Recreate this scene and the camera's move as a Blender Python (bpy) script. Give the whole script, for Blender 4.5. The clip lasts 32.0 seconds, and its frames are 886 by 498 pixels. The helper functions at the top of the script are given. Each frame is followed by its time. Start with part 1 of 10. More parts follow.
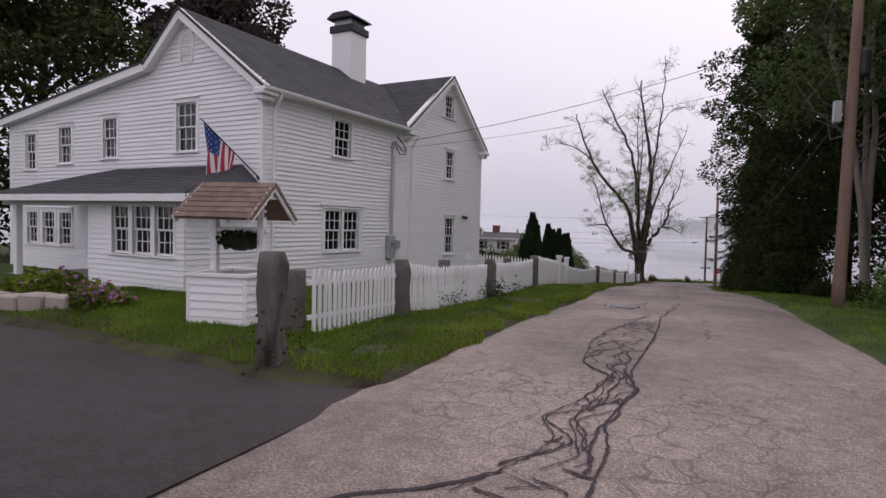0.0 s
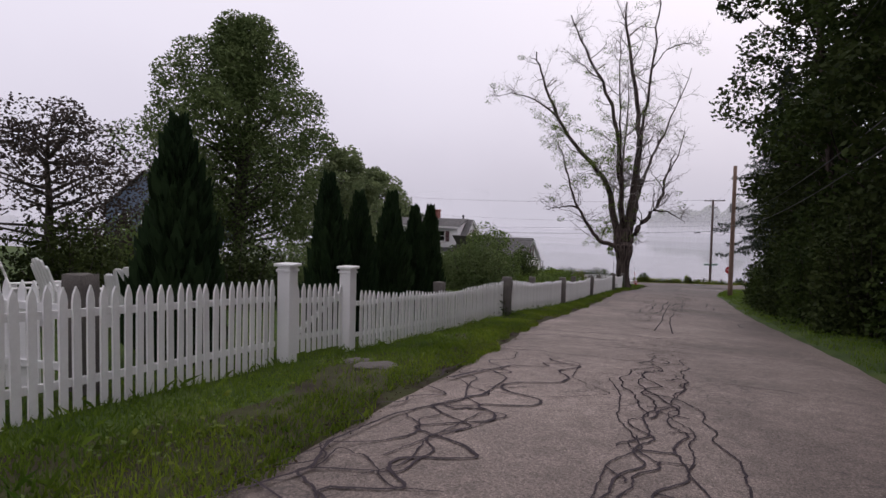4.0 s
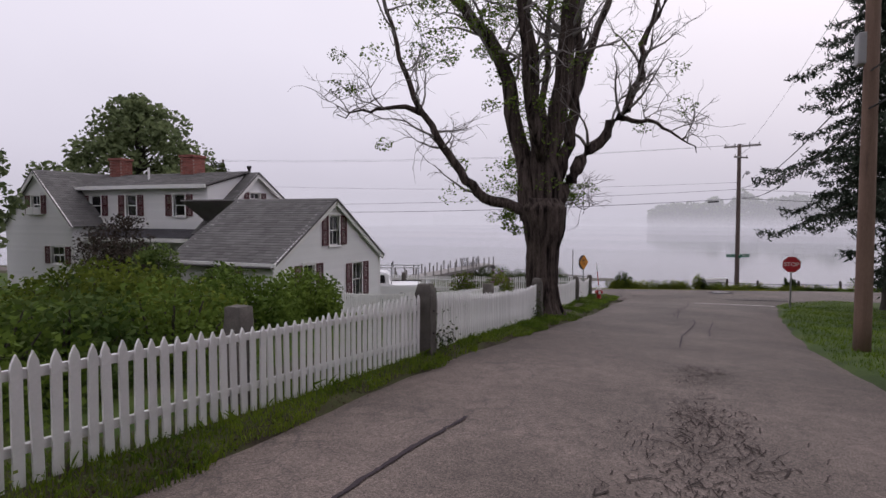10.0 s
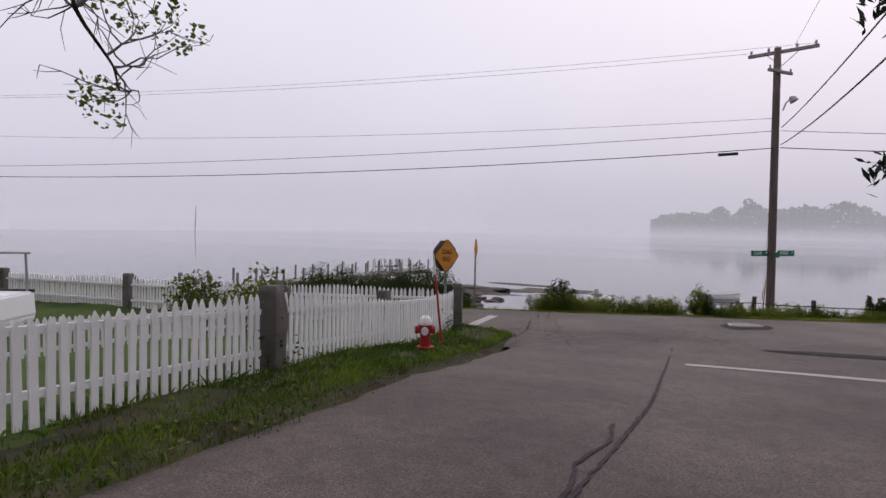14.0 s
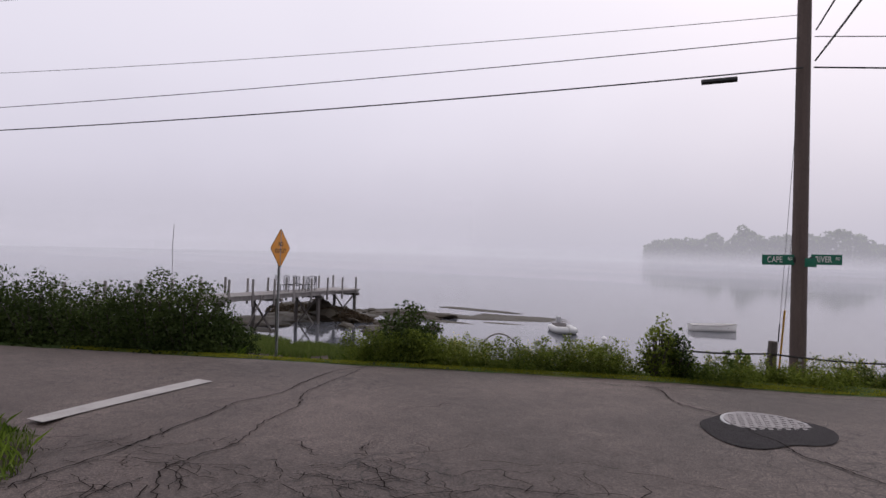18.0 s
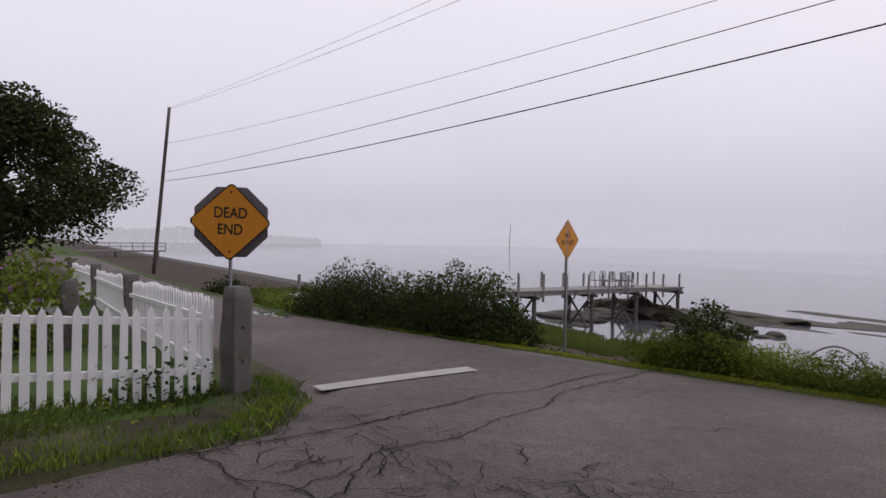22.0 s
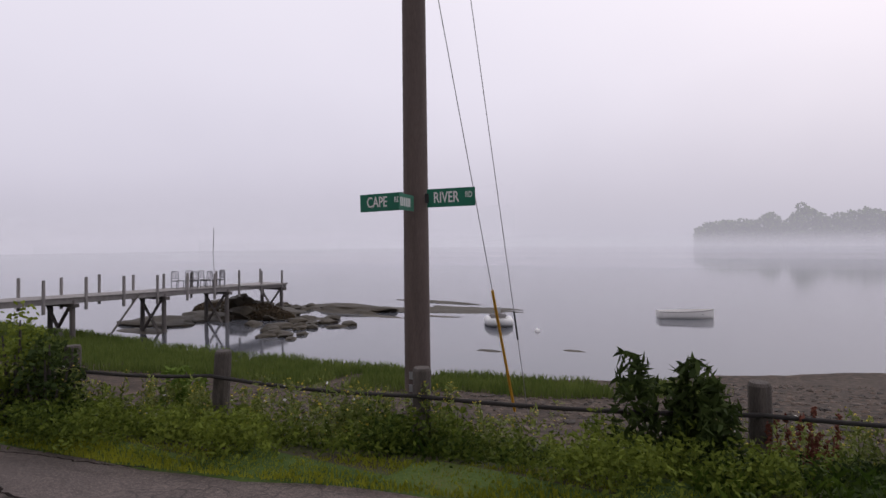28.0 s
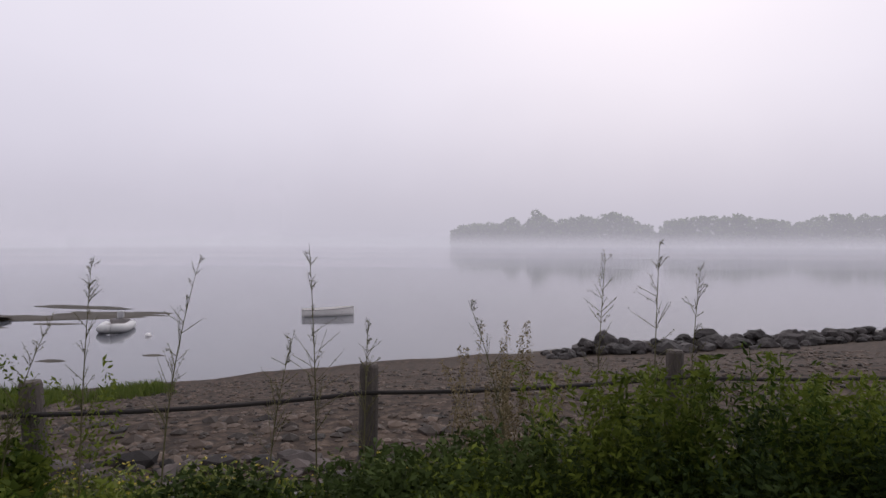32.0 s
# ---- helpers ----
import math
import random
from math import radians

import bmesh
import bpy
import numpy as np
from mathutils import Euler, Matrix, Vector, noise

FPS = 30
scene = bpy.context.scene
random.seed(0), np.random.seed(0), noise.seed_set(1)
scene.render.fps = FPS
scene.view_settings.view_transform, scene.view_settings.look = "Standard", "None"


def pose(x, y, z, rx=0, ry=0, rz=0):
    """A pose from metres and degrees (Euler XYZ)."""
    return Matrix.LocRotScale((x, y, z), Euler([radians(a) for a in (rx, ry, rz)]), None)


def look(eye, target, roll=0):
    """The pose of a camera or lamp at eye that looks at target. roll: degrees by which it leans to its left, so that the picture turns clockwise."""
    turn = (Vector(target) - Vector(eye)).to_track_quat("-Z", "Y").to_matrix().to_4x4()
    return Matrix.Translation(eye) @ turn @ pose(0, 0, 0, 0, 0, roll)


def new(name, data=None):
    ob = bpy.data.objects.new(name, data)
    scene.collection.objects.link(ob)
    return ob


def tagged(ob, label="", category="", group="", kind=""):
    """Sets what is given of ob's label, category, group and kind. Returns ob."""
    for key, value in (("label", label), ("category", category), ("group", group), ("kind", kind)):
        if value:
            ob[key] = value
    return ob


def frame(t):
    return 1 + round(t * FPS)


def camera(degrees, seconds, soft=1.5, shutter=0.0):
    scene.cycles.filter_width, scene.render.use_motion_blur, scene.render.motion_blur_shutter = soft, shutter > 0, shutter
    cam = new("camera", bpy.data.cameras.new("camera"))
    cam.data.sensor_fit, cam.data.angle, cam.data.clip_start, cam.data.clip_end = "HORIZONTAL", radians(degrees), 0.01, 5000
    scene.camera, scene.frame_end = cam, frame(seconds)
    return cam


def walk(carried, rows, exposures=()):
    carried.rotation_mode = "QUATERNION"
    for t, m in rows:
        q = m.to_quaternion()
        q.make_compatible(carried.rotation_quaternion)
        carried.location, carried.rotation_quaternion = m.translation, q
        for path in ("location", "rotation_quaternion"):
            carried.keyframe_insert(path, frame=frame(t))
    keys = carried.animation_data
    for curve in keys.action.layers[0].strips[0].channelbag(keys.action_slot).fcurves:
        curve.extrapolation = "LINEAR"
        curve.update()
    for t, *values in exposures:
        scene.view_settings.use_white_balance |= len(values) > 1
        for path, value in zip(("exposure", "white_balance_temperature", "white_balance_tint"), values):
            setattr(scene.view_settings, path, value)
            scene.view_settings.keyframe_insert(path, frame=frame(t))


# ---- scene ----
cam = camera(74.9, 32.0)
PATH = [
    (0, (0.921, -1.927, 3.215), (0.181, -0.071, 3.129), 1.5),
    (1, (0.919, 2.861, 3.071), (0.18, 4.717, 2.98), 1.0),
    (2, (1.013, 7.605, 2.991), (0.273, 9.46, 2.89), 0.8),
    (3, (1.177, 12.048, 2.802), (0.437, 13.904, 2.708), 0.7),
    (4, (0.974, 17.09, 2.654), (0.242, 18.948, 2.539), 1.5),
    (4.5, (0.941, 19.456, 2.531), (0.214, 21.315, 2.408), 2.0),
    (6.5, (1.207, 27.75, 1.948), (0.467, 29.605, 1.852), -0.1),
    (7, (1.182, 30.107, 1.855), (0.44, 31.962, 1.754), -0.3),
    (7.5, (1.202, 32.614, 1.571), (0.457, 34.467, 1.462), -0.1),
    (8, (1.183, 35.28, 1.293), (0.437, 37.133, 1.181), 0.0),
    (8.5, (1.181, 38.073, 1.063), (0.438, 39.927, 0.95), 0.1),
    (9, (1.227, 40.805, 0.836), (0.484, 42.658, 0.723), 0.1),
    (9.5, (1.253, 43.519, 0.591), (0.511, 45.373, 0.482), 0.2),
    (10, (1.282, 46.125, 0.426), (0.543, 47.98, 0.315), 0.2),
    (10.5, (1.467, 48.668, 0.267), (0.725, 50.522, 0.154), 0.3),
    (11, (1.603, 51.133, 0.082), (0.861, 52.987, -0.034), 0.5),
    (11.5, (1.718, 53.634, -0.142), (0.976, 55.488, -0.251), 0.3),
    (12, (1.882, 56.084, -0.39), (1.134, 57.936, -0.493), 0.1),
    (13, (1.906, 60.745, -0.994), (1.151, 62.595, -1.077), 0.7),
    (14, (2.12, 65.045, -1.289), (1.367, 66.896, -1.37), 1.1),
    (14.5, (2.322, 67.058, -1.396), (1.563, 68.907, -1.472), 1.1),
    (16.5, (2.734, 73.291, -1.989), (1.976, 75.141, -2.009), 1.8),
    (17, (2.793, 74.257, -2.023), (2.041, 76.11, -2.035), 1.7),
    (17.5, (2.857, 75.006, -2.053), (2.112, 76.862, -2.059), 1.9),
    (18, (2.926, 75.586, -2.084), (2.186, 77.444, -2.083), 1.9),
    (18.5, (2.966, 75.931, -2.094), (2.223, 77.788, -2.087), 2.1),
    (19, (3.089, 76.174, -2.131), (2.249, 77.989, -2.12), 2.2),
    (19.5, (3.003, 76.25, -2.159), (1.943, 77.946, -2.159), 2.3),
    (20, (3.043, 76.252, -2.156), (1.812, 77.828, -2.165), 2.1),
    (20.5, (3.002, 76.262, -2.164), (1.589, 77.677, -2.185), 2.0),
    (21, (3.02, 76.28, -2.173), (1.483, 77.56, -2.201), 1.8),
    (21.5, (3.064, 76.415, -2.177), (1.464, 77.614, -2.212), 1.5),
    (22, (3.176, 76.67, -2.181), (1.569, 77.86, -2.22), 1.0),
    (22.5, (3.298, 77.008, -2.207), (1.751, 78.275, -2.246), 0.9),
    (23, (3.479, 77.406, -2.219), (1.997, 78.748, -2.261), 0.8),
    (23.5, (3.77, 77.866, -2.205), (2.344, 79.267, -2.251), 0.5),
    (24, (4.035, 78.553, -2.233), (2.665, 80.009, -2.275), 0.3),
    (24.5, (4.376, 79.202, -2.227), (3.066, 80.713, -2.272), -0.1),
    (26.5, (6.061, 81.648, -2.455), (4.972, 83.326, -2.486), -0.5),
    (27, (6.794, 82.214, -2.493), (5.763, 83.927, -2.521), -0.5),
    (27.5, (7.555, 82.7, -2.511), (6.586, 84.449, -2.54), -0.4),
    (28, (8.405, 83.068, -2.521), (7.506, 84.854, -2.546), -0.4),
    (28.5, (9.306, 83.388, -2.534), (8.497, 85.217, -2.558), -0.4),
    (29, (10.382, 83.559, -2.574), (9.658, 85.423, -2.597), -0.5),
    (29.5, (11.345, 83.782, -2.58), (10.689, 85.672, -2.601), -0.4),
    (30, (12.139, 84.241, -2.58), (11.496, 86.135, -2.604), -0.4),
    (30.5, (13.146, 84.411, -2.585), (12.525, 86.312, -2.607), -0.4),
    (31, (14.146, 84.661, -2.56), (13.593, 86.583, -2.587), -0.3),
    (31.5, (15.105, 85.017, -2.583), (14.714, 86.978, -2.61), -0.3),
    (32, (16.22, 85.069, -2.504), (16.051, 87.062, -2.531), 0.2),
]
walk(cam, [(t, look(eye, target, roll)) for t, eye, target, roll in PATH], [(0, 0.0, 6400, 14), (9, 0.0, 6400, 13.5), (14, -0.08, 6380, 13), (20, -0.08, 6380, 12.5), (32, -0.1, 6380, 12.5)])

# ---------------------------------------------------------------- world and light
world = bpy.data.worlds.new("overcast_morning")
scene.world = world
world.use_nodes = True
wn, wl = world.node_tree.nodes, world.node_tree.links
wn.clear()
SUN_EL, SUN_AZ = radians(38), radians(14)      # azimuth from +y towards +x
w_sky = wn.new("ShaderNodeTexSky")
w_sky.sky_type, w_sky.sun_disc = "NISHITA", False
w_sky.sun_elevation, w_sky.sun_rotation = SUN_EL, SUN_AZ
w_sky.air_density, w_sky.dust_density = 1.0, 6.0
w_tc, w_sep, w_ramp = wn.new("ShaderNodeTexCoord"), wn.new("ShaderNodeSeparateXYZ"), wn.new("ShaderNodeValToRGB")
w_noise, w_add = wn.new("ShaderNodeTexNoise"), wn.new("ShaderNodeMath")
w_noise.inputs["Scale"].default_value, w_noise.inputs["Detail"].default_value = 2.2, 4
w_add.operation = "MULTIPLY_ADD"
w_add.inputs[1].default_value = 0.16
w_mix, w_bg, w_out = wn.new("ShaderNodeMix"), wn.new("ShaderNodeBackground"), wn.new("ShaderNodeOutputWorld")
w_mix.data_type = "RGBA"
ramp = w_ramp.color_ramp
ramp.elements[0].position, ramp.elements[0].color = 0.0, (0.555, 0.535, 0.605, 1)
ramp.elements[1].position, ramp.elements[1].color = 1.0, (1.1, 1.06, 1.1, 1)
for pos, col in ((0.07, (0.575, 0.555, 0.63, 1)), (0.16, (0.70, 0.67, 0.765, 1)), (0.34, (0.87, 0.83, 0.92, 1)), (0.6, (1.02, 0.97, 1.04, 1))):
    el = ramp.elements.new(pos)
    el.color = col
wl.new(w_tc.outputs["Generated"], w_sep.inputs[0])
wl.new(w_tc.outputs["Generated"], w_noise.inputs["Vector"])
wl.new(w_noise.outputs["Fac"], w_add.inputs[0])
wl.new(w_sep.outputs["Z"], w_add.inputs[2])
wl.new(w_add.outputs[0], w_ramp.inputs[0])
w_scale = wn.new("ShaderNodeMix")
w_scale.data_type, w_scale.blend_type = "RGBA", "MULTIPLY"
w_scale.inputs[0].default_value = 1.0
w_scale.inputs["B"].default_value = (0.1, 0.1, 0.1, 1)
wl.new(w_sky.outputs[0], w_scale.inputs["A"])
wl.new(w_scale.outputs["Result"], w_mix.inputs["A"])
wl.new(w_ramp.outputs[0], w_mix.inputs["B"])
w_mix.inputs[0].default_value = 0.93
wl.new(w_mix.outputs["Result"], w_bg.inputs[0])
w_bg.inputs[1].default_value = 1.0
wl.new(w_bg.outputs[0], w_out.inputs[0])

sun_data = bpy.data.lights.new("sun", "SUN")
sun_data.energy, sun_data.angle, sun_data.color = 0.6, radians(50), (1.0, 0.96, 0.95)
sun = new("sun", sun_data)
sun_dir = Vector((math.sin(SUN_AZ) * math.cos(SUN_EL), math.cos(SUN_AZ) * math.cos(SUN_EL), math.sin(SUN_EL)))
sun.matrix_world = look(sun_dir * 60, (0, 0, 0))


# ---------------------------------------------------------------- materials
def node_mat(name):
    m = bpy.data.materials.new(name)
    m.use_nodes = True
    nt = m.node_tree
    return m, nt, nt.nodes["Principled BSDF"]


def mat(name, col, rough=0.6, metal=0.0, var=0.18, scale=3.0, fine=60.0, bump=0.15, rnd=0.0, spec=0.4, stain=None, island=0.0, stretch=(1, 1, 1), coords="Object"):
    """Colour with variation at two scales, fine relief, an optional stain colour and per-object variation."""
    m, nt, p = node_mat(name)
    N, L = nt.nodes, nt.links
    tc, mp = N.new("ShaderNodeTexCoord"), N.new("ShaderNodeMapping")
    mp.inputs["Scale"].default_value = stretch
    if coords == "World":
        geo = N.new("ShaderNodeNewGeometry")
        L.new(geo.outputs["Position"], mp.inputs["Vector"])
    else:
        L.new(tc.outputs["Object"], mp.inputs["Vector"])
    big, small = N.new("ShaderNodeTexNoise"), N.new("ShaderNodeTexNoise")
    big.inputs["Scale"].default_value, big.inputs["Detail"].default_value = scale, 5
    small.inputs["Scale"].default_value, small.inputs["Detail"].default_value = fine, 3
    for n in (big, small):
        L.new(mp.outputs[0], n.inputs["Vector"])
    s = N.new("ShaderNodeMath")
    s.operation = "ADD"
    L.new(big.outputs["Fac"], s.inputs[0])
    L.new(small.outputs["Fac"], s.inputs[1])
    r = N.new("ShaderNodeMapRange")
    r.inputs["From Min"].default_value, r.inputs["From Max"].default_value = 0.6, 1.4
    r.inputs["To Min"].default_value, r.inputs["To Max"].default_value = 1 - var, 1 + var
    L.new(s.outputs[0], r.inputs["Value"])
    last = r.outputs[0]
    for amount, node, out in ((rnd, "ShaderNodeObjectInfo", "Random"), (island, "ShaderNodeNewGeometry", "Random Per Island")):
        if amount:
            oi, q, mu = N.new(node), N.new("ShaderNodeMapRange"), N.new("ShaderNodeMath")
            q.inputs["To Min"].default_value, q.inputs["To Max"].default_value = 1 - amount, 1 + amount
            L.new(oi.outputs[out], q.inputs["Value"])
            mu.operation = "MULTIPLY"
            L.new(last, mu.inputs[0])
            L.new(q.outputs[0], mu.inputs[1])
            last = mu.outputs[0]
    base = N.new("ShaderNodeVectorMath")
    base.operation = "SCALE"
    base.inputs[0].default_value = col
    L.new(last, base.inputs["Scale"])
    out = base.outputs[0]
    if stain:
        st, cr, mx = N.new("ShaderNodeTexNoise"), N.new("ShaderNodeValToRGB"), N.new("ShaderNodeMix")
        st.inputs["Scale"].default_value, st.inputs["Detail"].default_value = scale * 0.6, 6
        L.new(mp.outputs[0], st.inputs["Vector"])
        cr.color_ramp.elements[0].position, cr.color_ramp.elements[1].position = stain[1], stain[1] + 0.18
        L.new(st.outputs["Fac"], cr.inputs[0])
        mx.data_type = "RGBA"
        L.new(cr.outputs[0], mx.inputs[0])
        L.new(out, mx.inputs["A"])
        mx.inputs["B"].default_value = (*stain[0], 1)
        out = mx.outputs["Result"]
    L.new(out, p.inputs["Base Color"])
    p.inputs["Roughness"].default_value, p.inputs["Metallic"].default_value = rough, metal
    p.inputs["Specular IOR Level"].default_value = spec
    if bump:
        b = N.new("ShaderNodeBump")
        b.inputs["Strength"].default_value, b.inputs["Distance"].default_value = bump, 0.02
        L.new(s.outputs[0], b.inputs["Height"])
        L.new(b.outputs[0], p.inputs["Normal"])
    return m


def leaf_mat(name, col, col2, trans=0.3, rough=0.72):
    """Leaves: two greens mixed leaf by leaf, a little light through them."""
    m, nt, p = node_mat(name)
    N, L = nt.nodes, nt.links
    geo, mx, tr, ms = N.new("ShaderNodeNewGeometry"), N.new("ShaderNodeMix"), N.new("ShaderNodeBsdfTranslucent"), N.new("ShaderNodeMixShader")
    big = N.new("ShaderNodeTexNoise")
    big.inputs["Scale"].default_value, big.inputs["Detail"].default_value = 0.8, 4
    L.new(geo.outputs["Position"], big.inputs["Vector"])
    ad = N.new("ShaderNodeMath")
    ad.operation = "MULTIPLY_ADD"
    ad.inputs[1].default_value = 0.55
    L.new(geo.outputs["Random Per Island"], ad.inputs[0])
    patchy = N.new("ShaderNodeMapRange")
    patchy.inputs["From Min"].default_value, patchy.inputs["From Max"].default_value = 0.32, 0.68
    patchy.inputs["To Min"].default_value, patchy.inputs["To Max"].default_value = 0.14, 0.86
    L.new(big.outputs["Fac"], patchy.inputs["Value"])
    L.new(patchy.outputs[0], ad.inputs[2])
    sb = N.new("ShaderNodeMath")
    sb.operation = "SUBTRACT"
    sb.inputs[1].default_value = 0.25
    sb.use_clamp = True
    L.new(ad.outputs[0], sb.inputs[0])
    mx.data_type = "RGBA"
    mx.inputs["A"].default_value, mx.inputs["B"].default_value = (*col, 1), (*col2, 1)
    L.new(sb.outputs[0], mx.inputs[0])
    L.new(mx.outputs["Result"], p.inputs["Base Color"])
    L.new(mx.outputs["Result"], tr.inputs["Color"])
    p.inputs["Roughness"].default_value, p.inputs["Specular IOR Level"].default_value = rough, 0.08
    ms.inputs[0].default_value = trans
    L.new(p.outputs[0], ms.inputs[1])
    L.new(tr.outputs[0], ms.inputs[2])
    L.new(ms.outputs[0], N["Material Output"].inputs[0])
    return m


def asphalt_mat(name, col, crack, patch, fine_cracks=0.0, far_tone=None, web=(2.3, 0.5, 0.62), line=(0.008, 0.022)):
    """Worn asphalt: aggregate speckle, pale wheel tracks, dark patches and a web of fine cracks."""
    m, nt, p = node_mat(name)
    N, L = nt.nodes, nt.links
    geo = N.new("ShaderNodeNewGeometry")
    pos = geo.outputs["Position"]

    def noise_at(sc, det=4):
        n = N.new("ShaderNodeTexNoise")
        n.inputs["Scale"].default_value, n.inputs["Detail"].default_value = sc, det
        L.new(pos, n.inputs["Vector"])
        return n.outputs["Fac"]

    def ramp_of(v, a, b, lo, hi):
        r = N.new("ShaderNodeMapRange")
        r.inputs["From Min"].default_value, r.inputs["From Max"].default_value = a, b
        r.inputs["To Min"].default_value, r.inputs["To Max"].default_value = lo, hi
        L.new(v, r.inputs["Value"])
        return r.outputs[0]

    def times(a, b):
        q = N.new("ShaderNodeMath")
        q.operation = "MULTIPLY"
        L.new(a, q.inputs[0])
        L.new(b, q.inputs[1])
        return q.outputs[0]

    speck = times(ramp_of(noise_at(110, 2), 0.35, 0.65, 0.5, 1.5), ramp_of(noise_at(42, 3), 0.35, 0.65, 0.68, 1.32))
    mid = ramp_of(noise_at(5, 9), 0.3, 0.7, 0.82, 1.18)
    wide = ramp_of(noise_at(0.42, 4), 0.35, 0.65, 1 - patch, 1 + patch * 0.6)
    v = times(times(speck, mid), wide)
    vor = N.new("ShaderNodeTexVoronoi")
    vor.feature = "DISTANCE_TO_EDGE"
    vor.inputs["Scale"].default_value = web[0]
    warp = N.new("ShaderNodeVectorMath")
    warp.operation = "ADD"
    wob = N.new("ShaderNodeTexNoise")
    wob.inputs["Scale"].default_value = 3.0
    L.new(pos, wob.inputs["Vector"])
    L.new(pos, warp.inputs[0])
    wsc = N.new("ShaderNodeVectorMath")
    wsc.operation = "SCALE"
    wsc.inputs["Scale"].default_value = 0.35
    L.new(wob.outputs["Color"], wsc.inputs[0])
    L.new(wsc.outputs[0], warp.inputs[1])
    L.new(warp.outputs[0], vor.inputs["Vector"])
    joint = ramp_of(vor.outputs["Distance"], line[0], line[1], 1.0, 0.0)
    where = ramp_of(noise_at(0.33, 2), web[1], web[2], 0.0, fine_cracks)
    webs = times(joint, where)
    base = N.new("ShaderNodeVectorMath")
    base.operation = "SCALE"
    base.inputs[0].default_value = col
    if far_tone:
        # the colour turns browner and darker part way along, with an uneven join
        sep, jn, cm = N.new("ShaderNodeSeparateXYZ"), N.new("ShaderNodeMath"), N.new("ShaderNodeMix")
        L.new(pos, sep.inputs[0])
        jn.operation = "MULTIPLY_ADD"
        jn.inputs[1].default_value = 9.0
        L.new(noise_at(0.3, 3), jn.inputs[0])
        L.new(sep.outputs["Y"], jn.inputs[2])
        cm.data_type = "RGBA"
        cm.inputs["A"].default_value, cm.inputs["B"].default_value = (*col, 1), (*far_tone[0], 1)
        L.new(ramp_of(jn.outputs[0], far_tone[1], far_tone[2], 0.0, 1.0), cm.inputs[0])
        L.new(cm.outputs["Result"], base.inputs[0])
    L.new(v, base.inputs["Scale"])
    mx = N.new("ShaderNodeMix")
    mx.data_type = "RGBA"
    L.new(webs, mx.inputs[0])
    L.new(base.outputs[0], mx.inputs["A"])
    mx.inputs["B"].default_value = (*crack, 1)
    L.new(mx.outputs["Result"], p.inputs["Base Color"])
    p.inputs["Roughness"].default_value, p.inputs["Specular IOR Level"].default_value = 0.75, 0.35
    b = N.new("ShaderNodeBump")
    b.inputs["Strength"].default_value, b.inputs["Distance"].default_value = 0.35, 0.01
    L.new(speck, b.inputs["Height"])
    L.new(b.outputs[0], p.inputs["Normal"])
    return m


def blend_mat(name, cols, scale, rough=0.9, fine=40):
    """Soil, grass and shingle: several colours in uneven patches."""
    m, nt, p = node_mat(name)
    N, L = nt.nodes, nt.links
    geo, n1, n2, ad, cr = N.new("ShaderNodeNewGeometry"), N.new("ShaderNodeTexNoise"), N.new("ShaderNodeTexNoise"), N.new("ShaderNodeMath"), N.new("ShaderNodeValToRGB")
    n1.inputs["Scale"].default_value, n1.inputs["Detail"].default_value = scale, 6
    n2.inputs["Scale"].default_value, n2.inputs["Detail"].default_value = fine, 3
    for n in (n1, n2):
        L.new(geo.outputs["Position"], n.inputs["Vector"])
    ad.operation = "MULTIPLY_ADD"
    ad.inputs[1].default_value = 0.5
    L.new(n2.outputs["Fac"], ad.inputs[0])
    L.new(n1.outputs["Fac"], ad.inputs[2])
    L.new(ad.outputs[0], cr.inputs[0])
    e = cr.color_ramp.elements
    e[0].position, e[0].color = 0.5, (*cols[0], 1)
    e[1].position, e[1].color = 1.0, (*cols[-1], 1)
    for i, c in enumerate(cols[1:-1]):
        q = e.new(0.5 + 0.5 * (i + 1) / (len(cols) - 1))
        q.color = (*c, 1)
    L.new(cr.outputs[0], p.inputs["Base Color"])
    p.inputs["Roughness"].default_value, p.inputs["Specular IOR Level"].default_value = rough, 0.2
    b = N.new("ShaderNodeBump")
    b.inputs["Strength"].default_value, b.inputs["Distance"].default_value = 0.6, 0.03
    L.new(ad.outputs[0], b.inputs["Height"])
    L.new(b.outputs[0], p.inputs["Normal"])
    return m


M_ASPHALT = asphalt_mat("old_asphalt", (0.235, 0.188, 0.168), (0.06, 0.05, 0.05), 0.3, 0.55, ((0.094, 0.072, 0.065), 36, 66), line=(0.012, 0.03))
M_ASPHALT2 = asphalt_mat("cracked_asphalt", (0.094, 0.072, 0.065), (0.018, 0.014, 0.014), 0.32, 0.75, web=(5.0, 0.47, 0.58), line=(0.014, 0.032))
M_DRIVE = asphalt_mat("new_asphalt", (0.036, 0.027, 0.031), (0.02, 0.02, 0.02), 0.15)
M_TAR = mat("tar_sealant", (0.05, 0.039, 0.046), 0.85, var=0.35, scale=4, fine=90, bump=0.2, spec=0.15, coords="World")
M_LAWN = blend_mat("lawn_soil", ((0.022, 0.036, 0.011), (0.036, 0.062, 0.013), (0.058, 0.09, 0.018), (0.085, 0.09, 0.03)), 0.9)
M_SOIL = blend_mat("bare_verge_soil", ((0.022, 0.018, 0.012), (0.045, 0.036, 0.024), (0.05, 0.058, 0.02), (0.085, 0.07, 0.045)), 2.2, 0.95)
